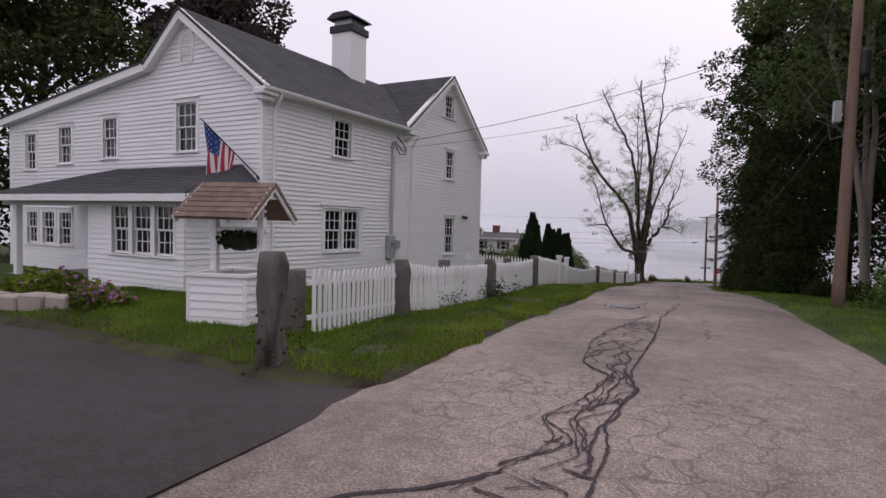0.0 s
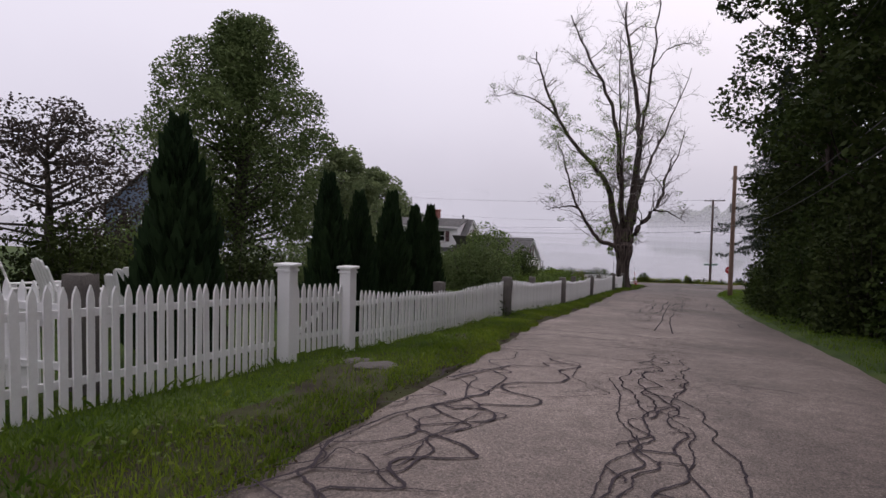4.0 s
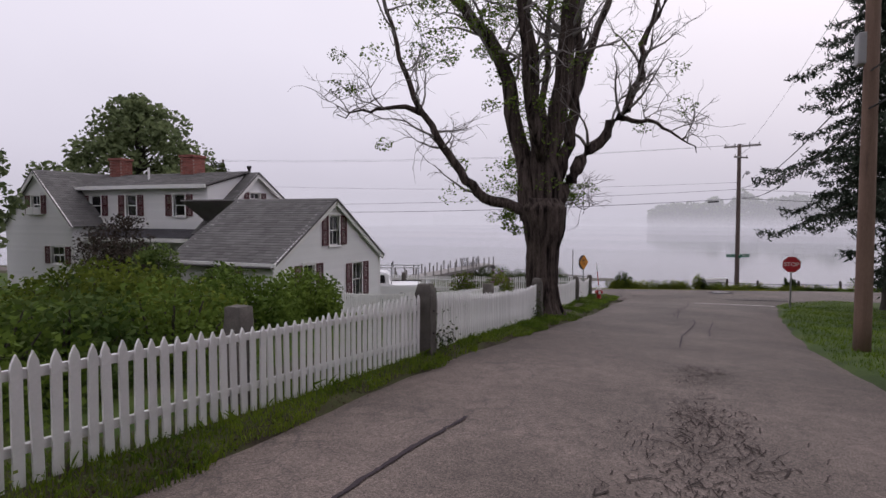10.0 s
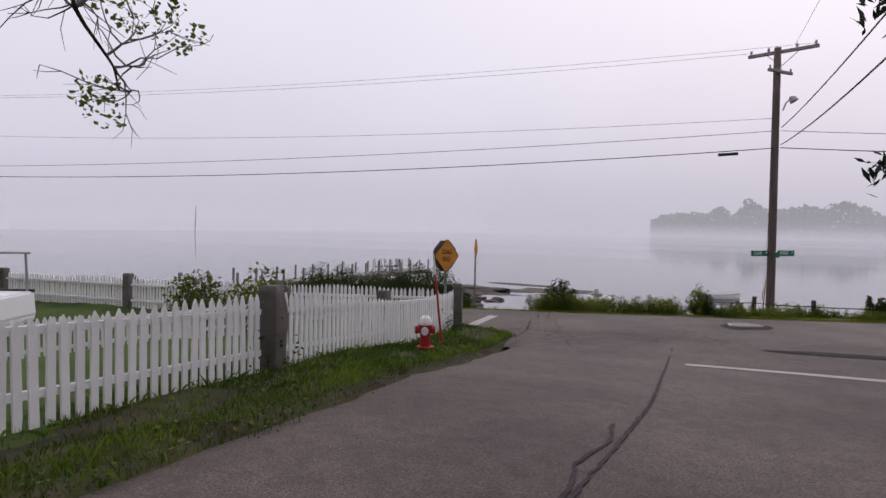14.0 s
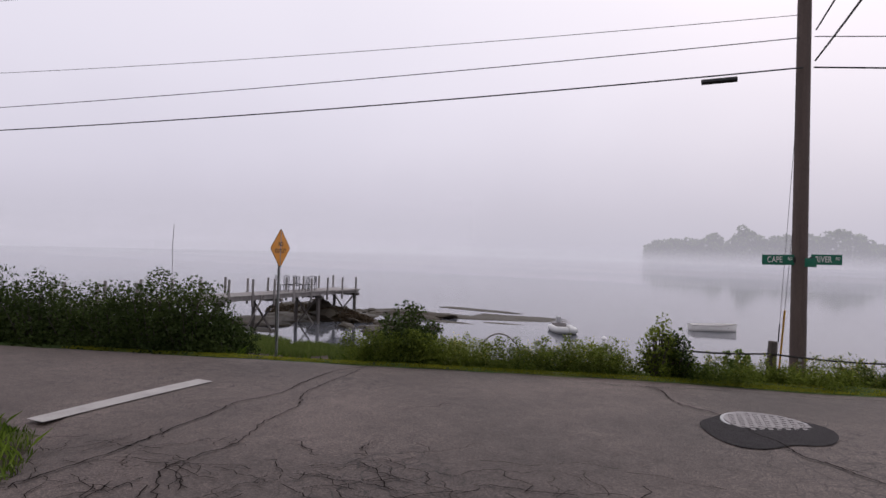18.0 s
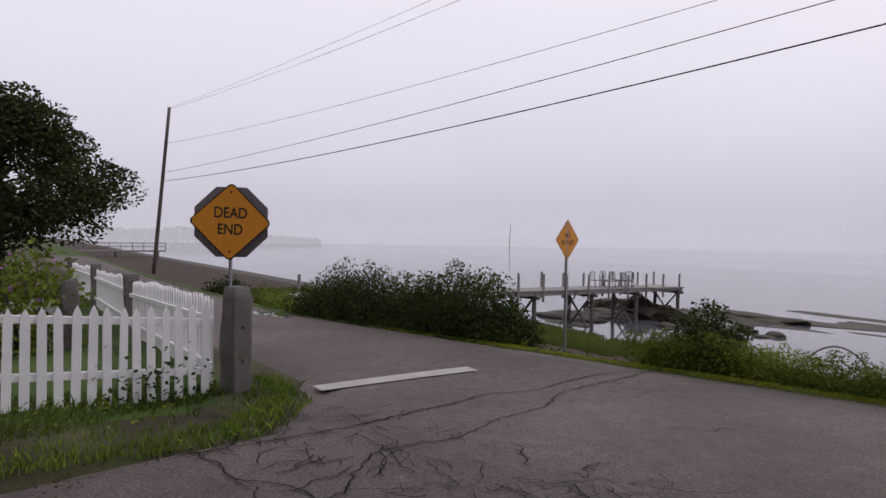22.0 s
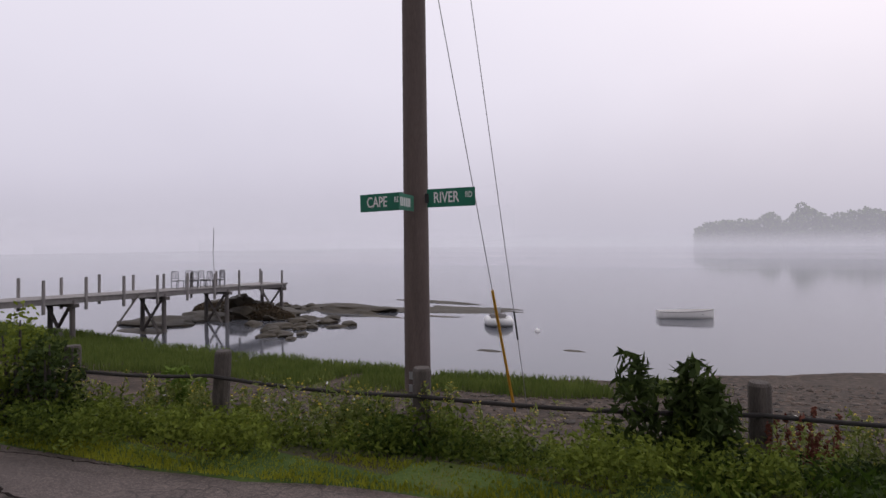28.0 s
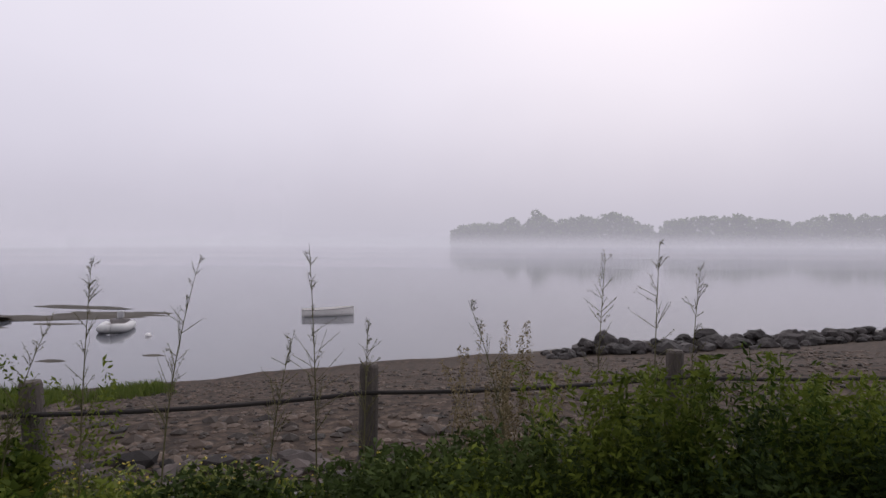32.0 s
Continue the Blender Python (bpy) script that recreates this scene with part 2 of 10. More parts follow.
M_SHINGLE = blend_mat("beach_shingle", ((0.008, 0.005, 0.003), (0.026, 0.017, 0.011), (0.054, 0.036, 0.025), (0.115, 0.083, 0.06)), 5, 0.85, 24)
M_MUD = blend_mat("wet_mud", ((0.016, 0.013, 0.01), (0.034, 0.027, 0.019), (0.062, 0.05, 0.036)), 1.5, 0.6)
M_SAND = blend_mat("sandy_verge", ((0.14, 0.10, 0.06), (0.2, 0.15, 0.09), (0.12, 0.13, 0.05)), 1.3)
M_WHITE = mat("white_paint", (0.80, 0.79, 0.80), 0.5, var=0.04, scale=1.2, fine=30, bump=0.05, stain=((0.62, 0.61, 0.58), 0.66))
M_CLAP = mat("white_clapboard_paint", (0.78, 0.77, 0.79), 0.5, var=0.05, scale=0.7, fine=25, bump=0.06, rnd=0.03, stretch=(1, 1, 1))
M_PICKET = mat("picket_paint", (0.78, 0.77, 0.78), 0.55, var=0.06, scale=2.5, fine=40, bump=0.1, rnd=0.05, stain=((0.42, 0.43, 0.37), 0.68))
M_STAINED = mat("stained_granite", (0.13, 0.115, 0.108), 0.9, var=0.5, scale=2.5, fine=60, bump=0.6, stretch=(2, 2, 0.6), stain=((0.018, 0.011, 0.009), 0.47))
M_GRANITE = mat("grey_granite", (0.125, 0.112, 0.104), 0.88, var=0.42, scale=4, fine=80, bump=0.6, rnd=0.12, stain=((0.055, 0.048, 0.044), 0.53))
M_ROOF = mat("dark_roof_shingle", (0.055, 0.052, 0.062), 0.85, var=0.25, scale=1.5, fine=60, bump=0.3, rnd=0.12, island=0.22)
M_POST = mat("weathered_post_wood", (0.085, 0.072, 0.064), 0.9, var=0.5, scale=3, fine=40, bump=0.5, stretch=(5, 5, 0.7), stain=((0.03, 0.026, 0.022), 0.55))
M_ROOF2 = mat("weathered_roof_shingle", (0.125, 0.12, 0.122), 0.85, var=0.25, scale=1.5, fine=60, bump=0.3, island=0.2)
M_CEDAR = mat("cedar_shingle", (0.20, 0.135, 0.105), 0.8, var=0.25, scale=3, fine=50, bump=0.3, rnd=0.2, island=0.2)
M_DARKMETAL = mat("dark_metal", (0.04, 0.037, 0.04), 0.5, metal=0.6, var=0.2)
M_GALV = mat("galvanised_metal", (0.36, 0.36, 0.37), 0.45, metal=0.7, var=0.12, scale=8)
M_GREYPAINT = mat("grey_painted_metal", (0.33, 0.33, 0.34), 0.5, var=0.1)
M_BLACK = mat("black_rubber", (0.018, 0.018, 0.02), 0.6, var=0.2)
M_BROWNPOLE = mat("brown_pole_wood", (0.2, 0.13, 0.1), 0.85, var=0.35, scale=1.6, fine=30, bump=0.4, stretch=(6, 6, 0.5), stain=((0.09, 0.06, 0.045), 0.6))
M_WOODPOLE = mat("weathered_pole_wood", (0.105, 0.078, 0.07), 0.85, var=0.35, scale=1.6, fine=30, bump=0.4, stretch=(6, 6, 0.5), stain=((0.09, 0.07, 0.06), 0.6))
M_GREYWOOD = mat("grey_driftwood", (0.22, 0.205, 0.20), 0.85, var=0.3, scale=2, fine=40, bump=0.3, stretch=(3, 3, 1), rnd=0.15)
M_DARKWOOD = mat("dark_wet_timber", (0.085, 0.075, 0.07), 0.7, var=0.3, scale=2, fine=40, bump=0.3, rnd=0.15)
M_BARK = mat("grey_bark", (0.085, 0.066, 0.06), 0.95, var=0.9, scale=2.2, fine=16, bump=1.0, spec=0.1, stretch=(5, 5, 0.5), stain=((0.008, 0.006, 0.006), 0.48), coords="World")
M_PALEBARK = mat("pale_grey_bark", (0.2, 0.175, 0.15), 0.9, var=0.45, scale=2.5, fine=24, bump=0.6, stretch=(3, 3, 0.7), stain=((0.09, 0.08, 0.06), 0.58), coords="World")
M_BARK2 = mat("dark_bark", (0.06, 0.05, 0.044), 0.9, var=0.4, scale=3, fine=30, bump=0.6, stretch=(3, 3, 0.6))
M_TWIG = mat("pale_dead_twig", (0.2, 0.18, 0.175), 0.9, var=0.25, bump=0)
M_GLASS_DARK, _nt, _p = node_mat("window_glass")
_p.inputs["Base Color"].default_value, _p.inputs["Roughness"].default_value = (0.012, 0.011, 0.013, 1), 0.06
_p.inputs["Specular IOR Level"].default_value = 0.45
M_BRICK = mat("red_brick", (0.24, 0.085, 0.07), 0.85, var=0.25, scale=5, bump=0.3, rnd=0.2, island=0.2)
M_SHUTTER = mat("maroon_shutter_paint", (0.105, 0.035, 0.045), 0.6, var=0.2, bump=0.1)
M_SIGN_Y = mat("amber_sign_sheet", (0.62, 0.245, 0.018), 0.5, var=0.08, scale=5)
M_SIGN_B = mat("black_sign_ink", (0.012, 0.011, 0.012), 0.5, var=0.1, bump=0)
M_SIGN_R = mat("red_sign_sheet", (0.42, 0.025, 0.035), 0.45, var=0.08)
M_SIGN_W = mat("white_sign_sheet", (0.72, 0.7, 0.7), 0.45, var=0.06, bump=0)
M_SIGN_G = mat("green_sign_sheet", (0.012, 0.14, 0.085), 0.45, var=0.1)
M_SIGN_BACK = mat("bare_aluminium", (0.2, 0.17, 0.18), 0.5, metal=0.5, var=0.1)
M_LINE = mat("worn_white_road_paint", (0.34, 0.32, 0.31), 0.7, var=0.25, scale=4, fine=70, bump=0.1, stain=((0.25, 0.23, 0.23), 0.6), coords="World")
M_RED = mat("red_hydrant_paint", (0.36, 0.02, 0.02), 0.5, var=0.15)
M_TRUCK = mat("white_truck_paint", (0.78, 0.78, 0.80), 0.25, var=0.03, bump=0)
M_ROCK = mat("dark_shore_rock", (0.042, 0.037, 0.036), 0.8, var=0.4, scale=2.5, fine=20, bump=0.7, rnd=0.5, stain=((0.085, 0.075, 0.068), 0.62))
M_WEEDROCK = mat("weed_covered_rock", (0.034, 0.026, 0.015), 0.7, var=0.5, scale=2, fine=20, bump=0.8, rnd=0.2)
M_STONE = mat("pale_step_stone", (0.33, 0.28, 0.25), 0.85, var=0.25, scale=3, bump=0.4)
M_ROPE = mat("dark_rope", (0.022, 0.019, 0.018), 0.9, var=0.2, bump=0)
M_CABLE = mat("black_cable", (0.03, 0.03, 0.033), 0.6, var=0.1, bump=0)
M_YELLOW = mat("yellow_guy_guard", (0.5, 0.26, 0.02), 0.5, var=0.15)
M_BOAT = mat("white_gelcoat", (0.74, 0.72, 0.70), 0.35, var=0.06, bump=0)
M_BOATGREY = mat("grey_hypalon_tube", (0.5, 0.5, 0.5), 0.5, var=0.1, bump=0)

G_BRIGHT = leaf_mat("bright_green_leaf", (0.062, 0.105, 0.018), (0.17, 0.24, 0.045))
G_MAPLE = leaf_mat("maple_leaf", (0.06, 0.09, 0.033), (0.14, 0.18, 0.07))
G_VERGE = leaf_mat("yellow_green_blade", (0.085, 0.14, 0.013), (0.23, 0.3, 0.034), 0.35)
G_GARDEN = leaf_mat("garden_bush_leaf", (0.055, 0.095, 0.024), (0.18, 0.235, 0.07))
G_DARK = leaf_mat("dark_green_leaf", (0.018, 0.028, 0.01), (0.052, 0.068, 0.02), 0.15)
G_CEDAR = leaf_mat("arborvitae_spray", (0.010, 0.022, 0.010), (0.026, 0.046, 0.018), 0.1)
G_SPRUCE = leaf_mat("spruce_needle", (0.022, 0.032, 0.024), (0.055, 0.072, 0.05), 0.15)
G_ROSE = leaf_mat("rugosa_leaf", (0.015, 0.028, 0.008), (0.06, 0.085, 0.022), 0.22)
G_GRASS = leaf_mat("grass_blade", (0.05, 0.1, 0.012), (0.19, 0.27, 0.036), 0.35)
G_DEEP = leaf_mat("darker_grass_blade", (0.024, 0.05, 0.007), (0.095, 0.145, 0.018), 0.3)
G_MOSS = leaf_mat("bright_edge_moss", (0.12, 0.14, 0.012), (0.3, 0.3, 0.03), 0.35)
# leaf greens paled to put haze into the colour of far trees
G_MIST = leaf_mat("haze_paled_leaf", (0.1, 0.13, 0.065), (0.2, 0.24, 0.115), 0.4)
G_WEED = leaf_mat("weed_leaf", (0.024, 0.045, 0.008), (0.18, 0.22, 0.034), 0.35)
G_PALEWEED = leaf_mat("pale_goldenrod_leaf", (0.09, 0.12, 0.028), (0.25, 0.28, 0.085), 0.3)
G_MARSH = leaf_mat("marsh_grass_blade", (0.07, 0.105, 0.022), (0.14, 0.175, 0.045), 0.25)
G_DRY = leaf_mat("dry_stalk", (0.14, 0.11, 0.06), (0.22, 0.18, 0.10), 0.2)
G_GOLD = leaf_mat("yellow_blossom", (0.35, 0.28, 0.04), (0.5, 0.42, 0.08), 0.3)
G_PURPLE = leaf_mat("purple_blossom", (0.25, 0.09, 0.25), (0.42, 0.2, 0.4), 0.3)
G_WHITEFL = leaf_mat("white_blossom", (0.6, 0.6, 0.6), (0.75, 0.75, 0.72), 0.3)
G_SEED = leaf_mat("seeding_stalk", (0.075, 0.072, 0.036), (0.15, 0.14, 0.075), 0.2)
G_RUST = leaf_mat("rusty_dock_seed", (0.10, 0.035, 0.025), (0.16, 0.06, 0.04), 0.2)
G_LITTER = leaf_mat("dead_leaf", (0.03, 0.022, 0.014), (0.075, 0.055, 0.034), 0.1)
G_BRONZE = leaf_mat("bronze_leaf", (0.035, 0.027, 0.024), (0.08, 0.064, 0.055), 0.25)


# ---------------------------------------------------------------- mesh helpers
class Bag:
    """Collects vertices and faces for one mesh."""

    def __init__(self):
        self.v, self.f = [], []

    def add(self, verts, faces):
        o = len(self.v)
        self.v.extend([tuple(p) for p in verts])
        self.f.extend([tuple(i + o for i in q) for q in faces])
        return self

    def box(self, a, b, m=None):
        (x0, y0, z0), (x1, y1, z1) = a, b
        v = [(x0, y0, z0), (x1, y0, z0), (x1, y1, z0), (x0, y1, z0), (x0, y0, z1), (x1, y0, z1), (x1, y1, z1), (x0, y1, z1)]
        if m is not None:
            v = [m @ Vector(p) for p in v]
        return self.add(v, [(3, 2, 1, 0), (4, 5, 6, 7), (0, 1, 5, 4), (1, 2, 6, 5), (2, 3, 7, 6), (3, 0, 4, 7)])

    def cbox(self, a, b, c=0.01, m=None):
        """A box with chamfered edges."""
        (x0, y0, z0), (x1, y1, z1) = a, b
        bm = bmesh.new()
        bmesh.ops.create_cube(bm, size=1)
        for p in bm.verts:
            p.co = Vector(((x0 + x1) / 2 + p.co.x * (x1 - x0), (y0 + y1) / 2 + p.co.y * (y1 - y0), (z0 + z1) / 2 + p.co.z * (z1 - z0)))
        bmesh.ops.bevel(bm, geom=list(bm.edges), offset=c, segments=1, affect="EDGES")
        return self.bm(bm, m)

    def bm(self, bm, m=None):
        bm.verts.ensure_lookup_table()
        bm.verts.index_update()
        v = [m @ p.co if m is not None else p.co.copy() for p in bm.verts]
        self.add(v, [[q.index for q in f.verts] for f in bm.faces])
        bm.free()
        return self

    def tube(self, pts, radii, n=8, caps=True):
        """A tube along points with a radius at each."""
        pts = [Vector(p) for p in pts]
        rings, faces = [], []
        up = Vector((0.3, 0.5, 0.8))
        for i, p in enumerate(pts):
            d = (pts[min(i + 1, len(pts) - 1)] - pts[max(i - 1, 0)])
            d = d.normalized() if d.length else Vector((0, 0, 1))
            s = d.cross(up if abs(d.dot(up)) < 0.95 else Vector((1, 0, 0))).normalized()
            q = s.cross(d)
            for k in range(n):
                a = 2 * math.pi * k / n
                rings.append(p + (s * math.cos(a) + q * math.sin(a)) * radii[i])
        for i in range(len(pts) - 1):
            for k in range(n):
                faces.append((i * n + k, i * n + (k + 1) % n, (i + 1) * n + (k + 1) % n, (i + 1) * n + k))
        if caps:
            faces.append(tuple(range(n - 1, -1, -1)))
            faces.append(tuple((len(pts) - 1) * n + k for k in range(n)))
        return self.add(rings, faces)

    def prism(self, poly, p0, ax, ay, depth):
        """A polygon in the plane of ax, ay at p0, made thick along depth."""
        p0, ax, ay, depth = Vector(p0), Vector(ax), Vector(ay), Vector(depth)
        a = [p0 + ax * x + ay * y for x, y in poly]
        n = len(a)
        return self.add(a + [p + depth for p in a], [tuple(range(n - 1, -1, -1)), tuple(range(n, 2 * n))] + [(i, (i + 1) % n, n + (i + 1) % n, n + i) for i in range(n)])

    def mesh(self, name, material, smooth=False):
        me = bpy.data.meshes.new(name)
        me.from_pydata(self.v, [], self.f)
        me.materials.append(material)
        if smooth:
            me.shade_smooth()
        me.update()
        return me


def part(name, bag, material, parent=None, label="", smooth=False):
    """Links a bag, bmesh or mesh as ONE mesh object under a thing or part."""
    if isinstance(bag, bmesh.types.BMesh):
        bag = Bag().bm(bag)
    me = bag.mesh(name, material, smooth) if isinstance(bag, Bag) else bag
    ob = new(name, me)
    if parent is not None:
        ob.parent = parent
    return tagged(ob, label)


def thing(name, label, category, m=None, group="", kind=""):
    ob = new(name)
    ob.matrix_world = m if m is not None else Matrix()
    return tagged(ob, label, category, group, kind)


def quads(name, verts, material, size=4, kind="", label="", category="", parent=None):
    """Many loose faces of `size` corners from an array, as one mesh."""
    verts = np.asarray(verts, dtype=np.float32).reshape(-1, 3)
    n = len(verts) // size
    me = bpy.data.meshes.new(name)
    me.vertices.add(n * size)
    me.vertices.foreach_set("co", verts.ravel())
    me.loops.add(n * size)
    me.loops.foreach_set("vertex_index", np.arange(n * size, dtype=np.int32))
    me.polygons.add(n)
    me.polygons.foreach_set("loop_start", np.arange(n, dtype=np.int32) * size)
    me.polygons.foreach_set("loop_total", np.full(n, size, dtype=np.int32))
    me.materials.append(material)
    me.update(calc_edges=True)
    ob = new(name, me)
    if parent is not None:
        ob.parent = parent
    return tagged(ob, label, category, kind=kind)


rng = np.random.default_rng(7)


# ---------------------------------------------------------------- the lie of the land
ROAD_Y = [-60, -10, 0, 7.6, 13.7, 18, 24.8, 32.5, 40, 47, 54.9, 62.5, 68, 74, 76]
ROAD_Z = [2.6, 1.95, 1.65, 1.44, 1.17, 1.05, .62, -.05, -.75, -1.3, -1.8, -2.5, -2.95, -3.4, -3.7]
LEFT_Y = [-60, 0, 10, 17, 26, 31, 50, 56, 60, 66, 74, 77.2, 78.1]
LEFT_X = [-1.95, -1.95, -1.85, -1.55, -1.7, -2.1, -2.1, -1.9, -1.65, -1.2, -1.05, -1.05, -1.35]
RIGHT_Y = [-60, 8, 30, 45, 60, 64, 70, 76.5]
RIGHT_X = [3.8, 3.85, 4.1, 3.95, 4.05, 4.35, 4.95, 5.8]
WATER_Z = -7.3


def far_edge(x):
    """The water side of the shore road."""
    return 85.0 + 0.21 * np.maximum(x, -12.0) - 0.085 * np.clip(np.asarray(x, float) - 9, 0, None)


def kerb_line(x):
    """Where the shore road's asphalt ends: the turf creeps over it east of the junction."""
    u = np.clip((np.asarray(x, float) - 2.2) / 3.0, 0, 1)
    return far_edge(x) - 0.34 * u * u * (3 - 2 * u)


def near_edge_left(x):
    """The land side of the shore road, west of the junction."""
    return np.interp(x, [-60, -12, -6.6, -3.9, -2.6, -1.9, -1.3], [78.4, 79.4, 79.3, 79.5, 79.2, 78.65, 77.95])


def near_edge_right(x):
    return np.interp(x, [5.7, 6.4, 8, 60], [76.3, 77.4, 78.6, 89.5])


def road_z(x, y):
    x, y = np.asarray(x, float), np.asarray(y, float)
    zr = np.interp(y, ROAD_Y, ROAD_Z)
    zi = -4.1 + 0.045 * np.clip(far_edge(x) - y, -3, 12) + 0.015 * np.clip(x, -30, 12)
    w = np.clip((y - 72) / 6, 0, 1)
    return zr * (1 - w) + zi * w


def drive_edge(x):
    """The lawn side of the new driveway."""
    return np.interp(x, [-40, -9, -7.7, -5.5, -3.4, -2.0], [4.3, 4.0, 3.95, 3.56, 3.27, 3.35])


def on_road(x, y):
    """How far inside the roads a place lies (negative: outside), roughly, in metres."""
    x, y = np.asarray(x, float), np.asarray(y, float)
    river = np.minimum(x - np.interp(y, LEFT_Y, LEFT_X), np.interp(y, RIGHT_Y, RIGHT_X) - x)
    river = np.where(y > 79, -5, river)
    low = np.where(x < -1.3, near_edge_left(x), np.where(x > 5.7, near_edge_right(x), -99))
    cape = np.minimum(kerb_line(x) - y, np.minimum(y - low, y - 72))
    drive = np.minimum(np.minimum(drive_edge(x) - y, -1.4 - x), y + 12)
    return np.maximum(np.maximum(river, cape), drive)


def land_z(x, y):
    """The ground beside the roads: verges, yards, the bank, the beach and the sea bed."""
    x, y = np.asarray(x, float), np.asarray(y, float)
    z = road_z(x, y)
    d = y - far_edge(x)
    de = d + 0.21 * np.clip(x, -30, 0) * np.clip((d - 3) / 6, 0, 1) - 0.31 * np.clip(x - 5, 0, 35) * np.clip((d - 3) / 6, 0, 1)
    bank = np.interp(de, [-1, 0.0, 0.3, 0.8, 1.6, 2.6, 8, 16.5, 24, 40, 80], [0, 0.02, -0.03, -0.24, -0.6, -1.08, -1.9, -3.2, -3.9, -5.5, -8])
    shore = -4.1 + bank + 0.015 * np.clip(x, -30, 12)
    z = np.where(d > 0, shore, z)
    o = on_road(x, y)
    z = z + np.where((o < 0) & (d < 0), 0.06 * np.clip(-o / 0.4, 0, 1), 0)
    z = np.where((x < -4) & (y < 74), z + 0.15 * np.clip((-4 - x) / 3, 0, 1) * np.clip(-o / 0.6, 0, 1), z)
    z = z - 1.0 * np.clip((-5 - x) / 4, 0, 1) * np.clip((y - 57) / 6, 0, 1) * np.clip((78.5 - y) / 5, 0, 1)
    return z


def bump_z(x, y):
    """Small unevenness of the ground."""
    return 0.03 * np.sin(1.7 * x + 0.6 * y) * np.sin(1.3 * y - 0.4 * x) + 0.015 * np.sin(5.1 * x) * np.sin(4.7 * y + 1)


def ground_z(x, y):
    o = on_road(x, y)
    d = np.asarray(y, float) - far_edge(x)
    dip = -0.17 * np.exp(-((np.asarray(y, float) - 26.0) / 4.2) ** 2) * np.clip((-2.2 - np.asarray(x, float)) / 1.1, 0, 1)
    return land_z(x, y) + bump_z(x, y) * np.clip(-o / 0.8, 0, 1) * np.where(d > 2, 0.8, 1.0) + dip


def grid_mesh(name, xs, ys, zfun, material, keep=None):
    X, Y = np.meshgrid(xs, ys)
    Z = zfun(X, Y)
    v = np.stack([X, Y, Z], -1).reshape(-1, 3)
    nx = len(xs)
    i = (np.arange(len(ys) - 1)[:, None] * nx + np.arange(nx - 1)[None, :]).ravel()
    f = np.stack([i, i + 1, i + nx + 1, i + nx], -1)
    if keep is not None:
        c = v[f].mean(1)
        f = f[keep(c[:, 0], c[:, 1])]
    me = bpy.data.meshes.new(name)
    me.from_pydata(v.tolist(), [], f.tolist())
    me.materials.append(material)
    me.shade_smooth()
    return new(name, me)


def spaced(*runs):
    out = []
    for a, b, s in runs:
        out.extend(np.arange(a, b, s).tolist())
    out.append(runs[-1][1])
    return np.array(out)


def sheet_z(x, y):
    """The ground sheet dips under the roads."""
    o = on_road(x, y)
    z = ground_z(x, y)
    z = z - np.clip(o / 0.12, 0, 1) * 0.12 - 0.0
    return np.where(np.asarray(y) > 150, -14.0, z)


GX = spaced((-3000, -200, 400), (-200, -60, 20), (-60, -12, 2), (-12, 10, 0.22), (10, 22, 0.5), (22, 60, 2), (60, 200, 20), (200, 3000, 400))
GY = spaced((-3000, -200, 400), (-200, -20, 15), (-20, 92, 0.28), (92, 130, 0.8), (130, 200, 10), (200, 3000, 400))
ground = grid_mesh("ground", GX, GY, sheet_z, M_LAWN)
tagged(ground, "grassy verge, lawns and shingle shore falling to the sea", "ground", kind="structure")
# shingle and mud below the bank, as second and third materials of the sheet
ground.data.materials.append(M_SHINGLE)
ground.data.materials.append(M_MUD)
ground.data.materials.append(M_SAND)
ground.data.materials.append(M_SOIL)
cen = np.array([p.center[:] for p in ground.data.polygons])
dd = cen[:, 1] - far_edge(cen[:, 0])
oo = on_road(cen[:, 0], cen[:, 1])
wig = 0.7 * np.sin(cen[:, 0] * 0.9) + 0.5 * np.sin(cen[:, 0] * 2.3 + 1)
mi = np.zeros(len(cen), dtype=np.int32)
mi[(cen[:, 1] - kerb_line(cen[:, 0]) > 0.24) & (dd > -0.4) & (cen[:, 0] > -4)] = 4
mi[dd > 2.0 + 0.3 * wig] = 1
mi[(dd > 13) & (cen[:, 0] < -3 + wig)] = 2
mi[(oo > -1.3 - 0.4 * np.sin(cen[:, 1] * 1.1)) & (cen[:, 0] < 0) & (cen[:, 1] < 80)] = 4
mi[dd > 22] = 2
ground.data.polygons.foreach_set("material_index", mi)


def ribbon_road(name, rows, material):
    """A road from rows of (left point, right point), laid on the land, with a rounded edge."""
    verts, faces, n = [], [], 13
    for (lx, ly), (rx, ry) in rows:
        for k in range(n):
            s = k / (n - 1)
            x, y = lx + (rx - lx) * s, ly + (ry - ly) * s
            z = float(road_z(x, y)) + (-0.05 if k in (0, n - 1) else 0.0) + 0.03 * (1 - (2 * s - 1) ** 2)
            verts.append((x, y, z))
    for i in range(len(rows) - 1):
        for k in range(n - 1):
            a = i * n + k
            faces.append((a, a + 1, a + n + 1, a + n))
    me = bpy.data.meshes.new(name)
    me.from_pydata(verts, [], faces)
    me.materials.append(material)
    me.shade_smooth()
    return new(name, me)


def ragged(y, k):
    return 0.05 * math.sin(y * 1.9 + k) + 0.035 * math.sin(y * 5.3 + 2 * k)


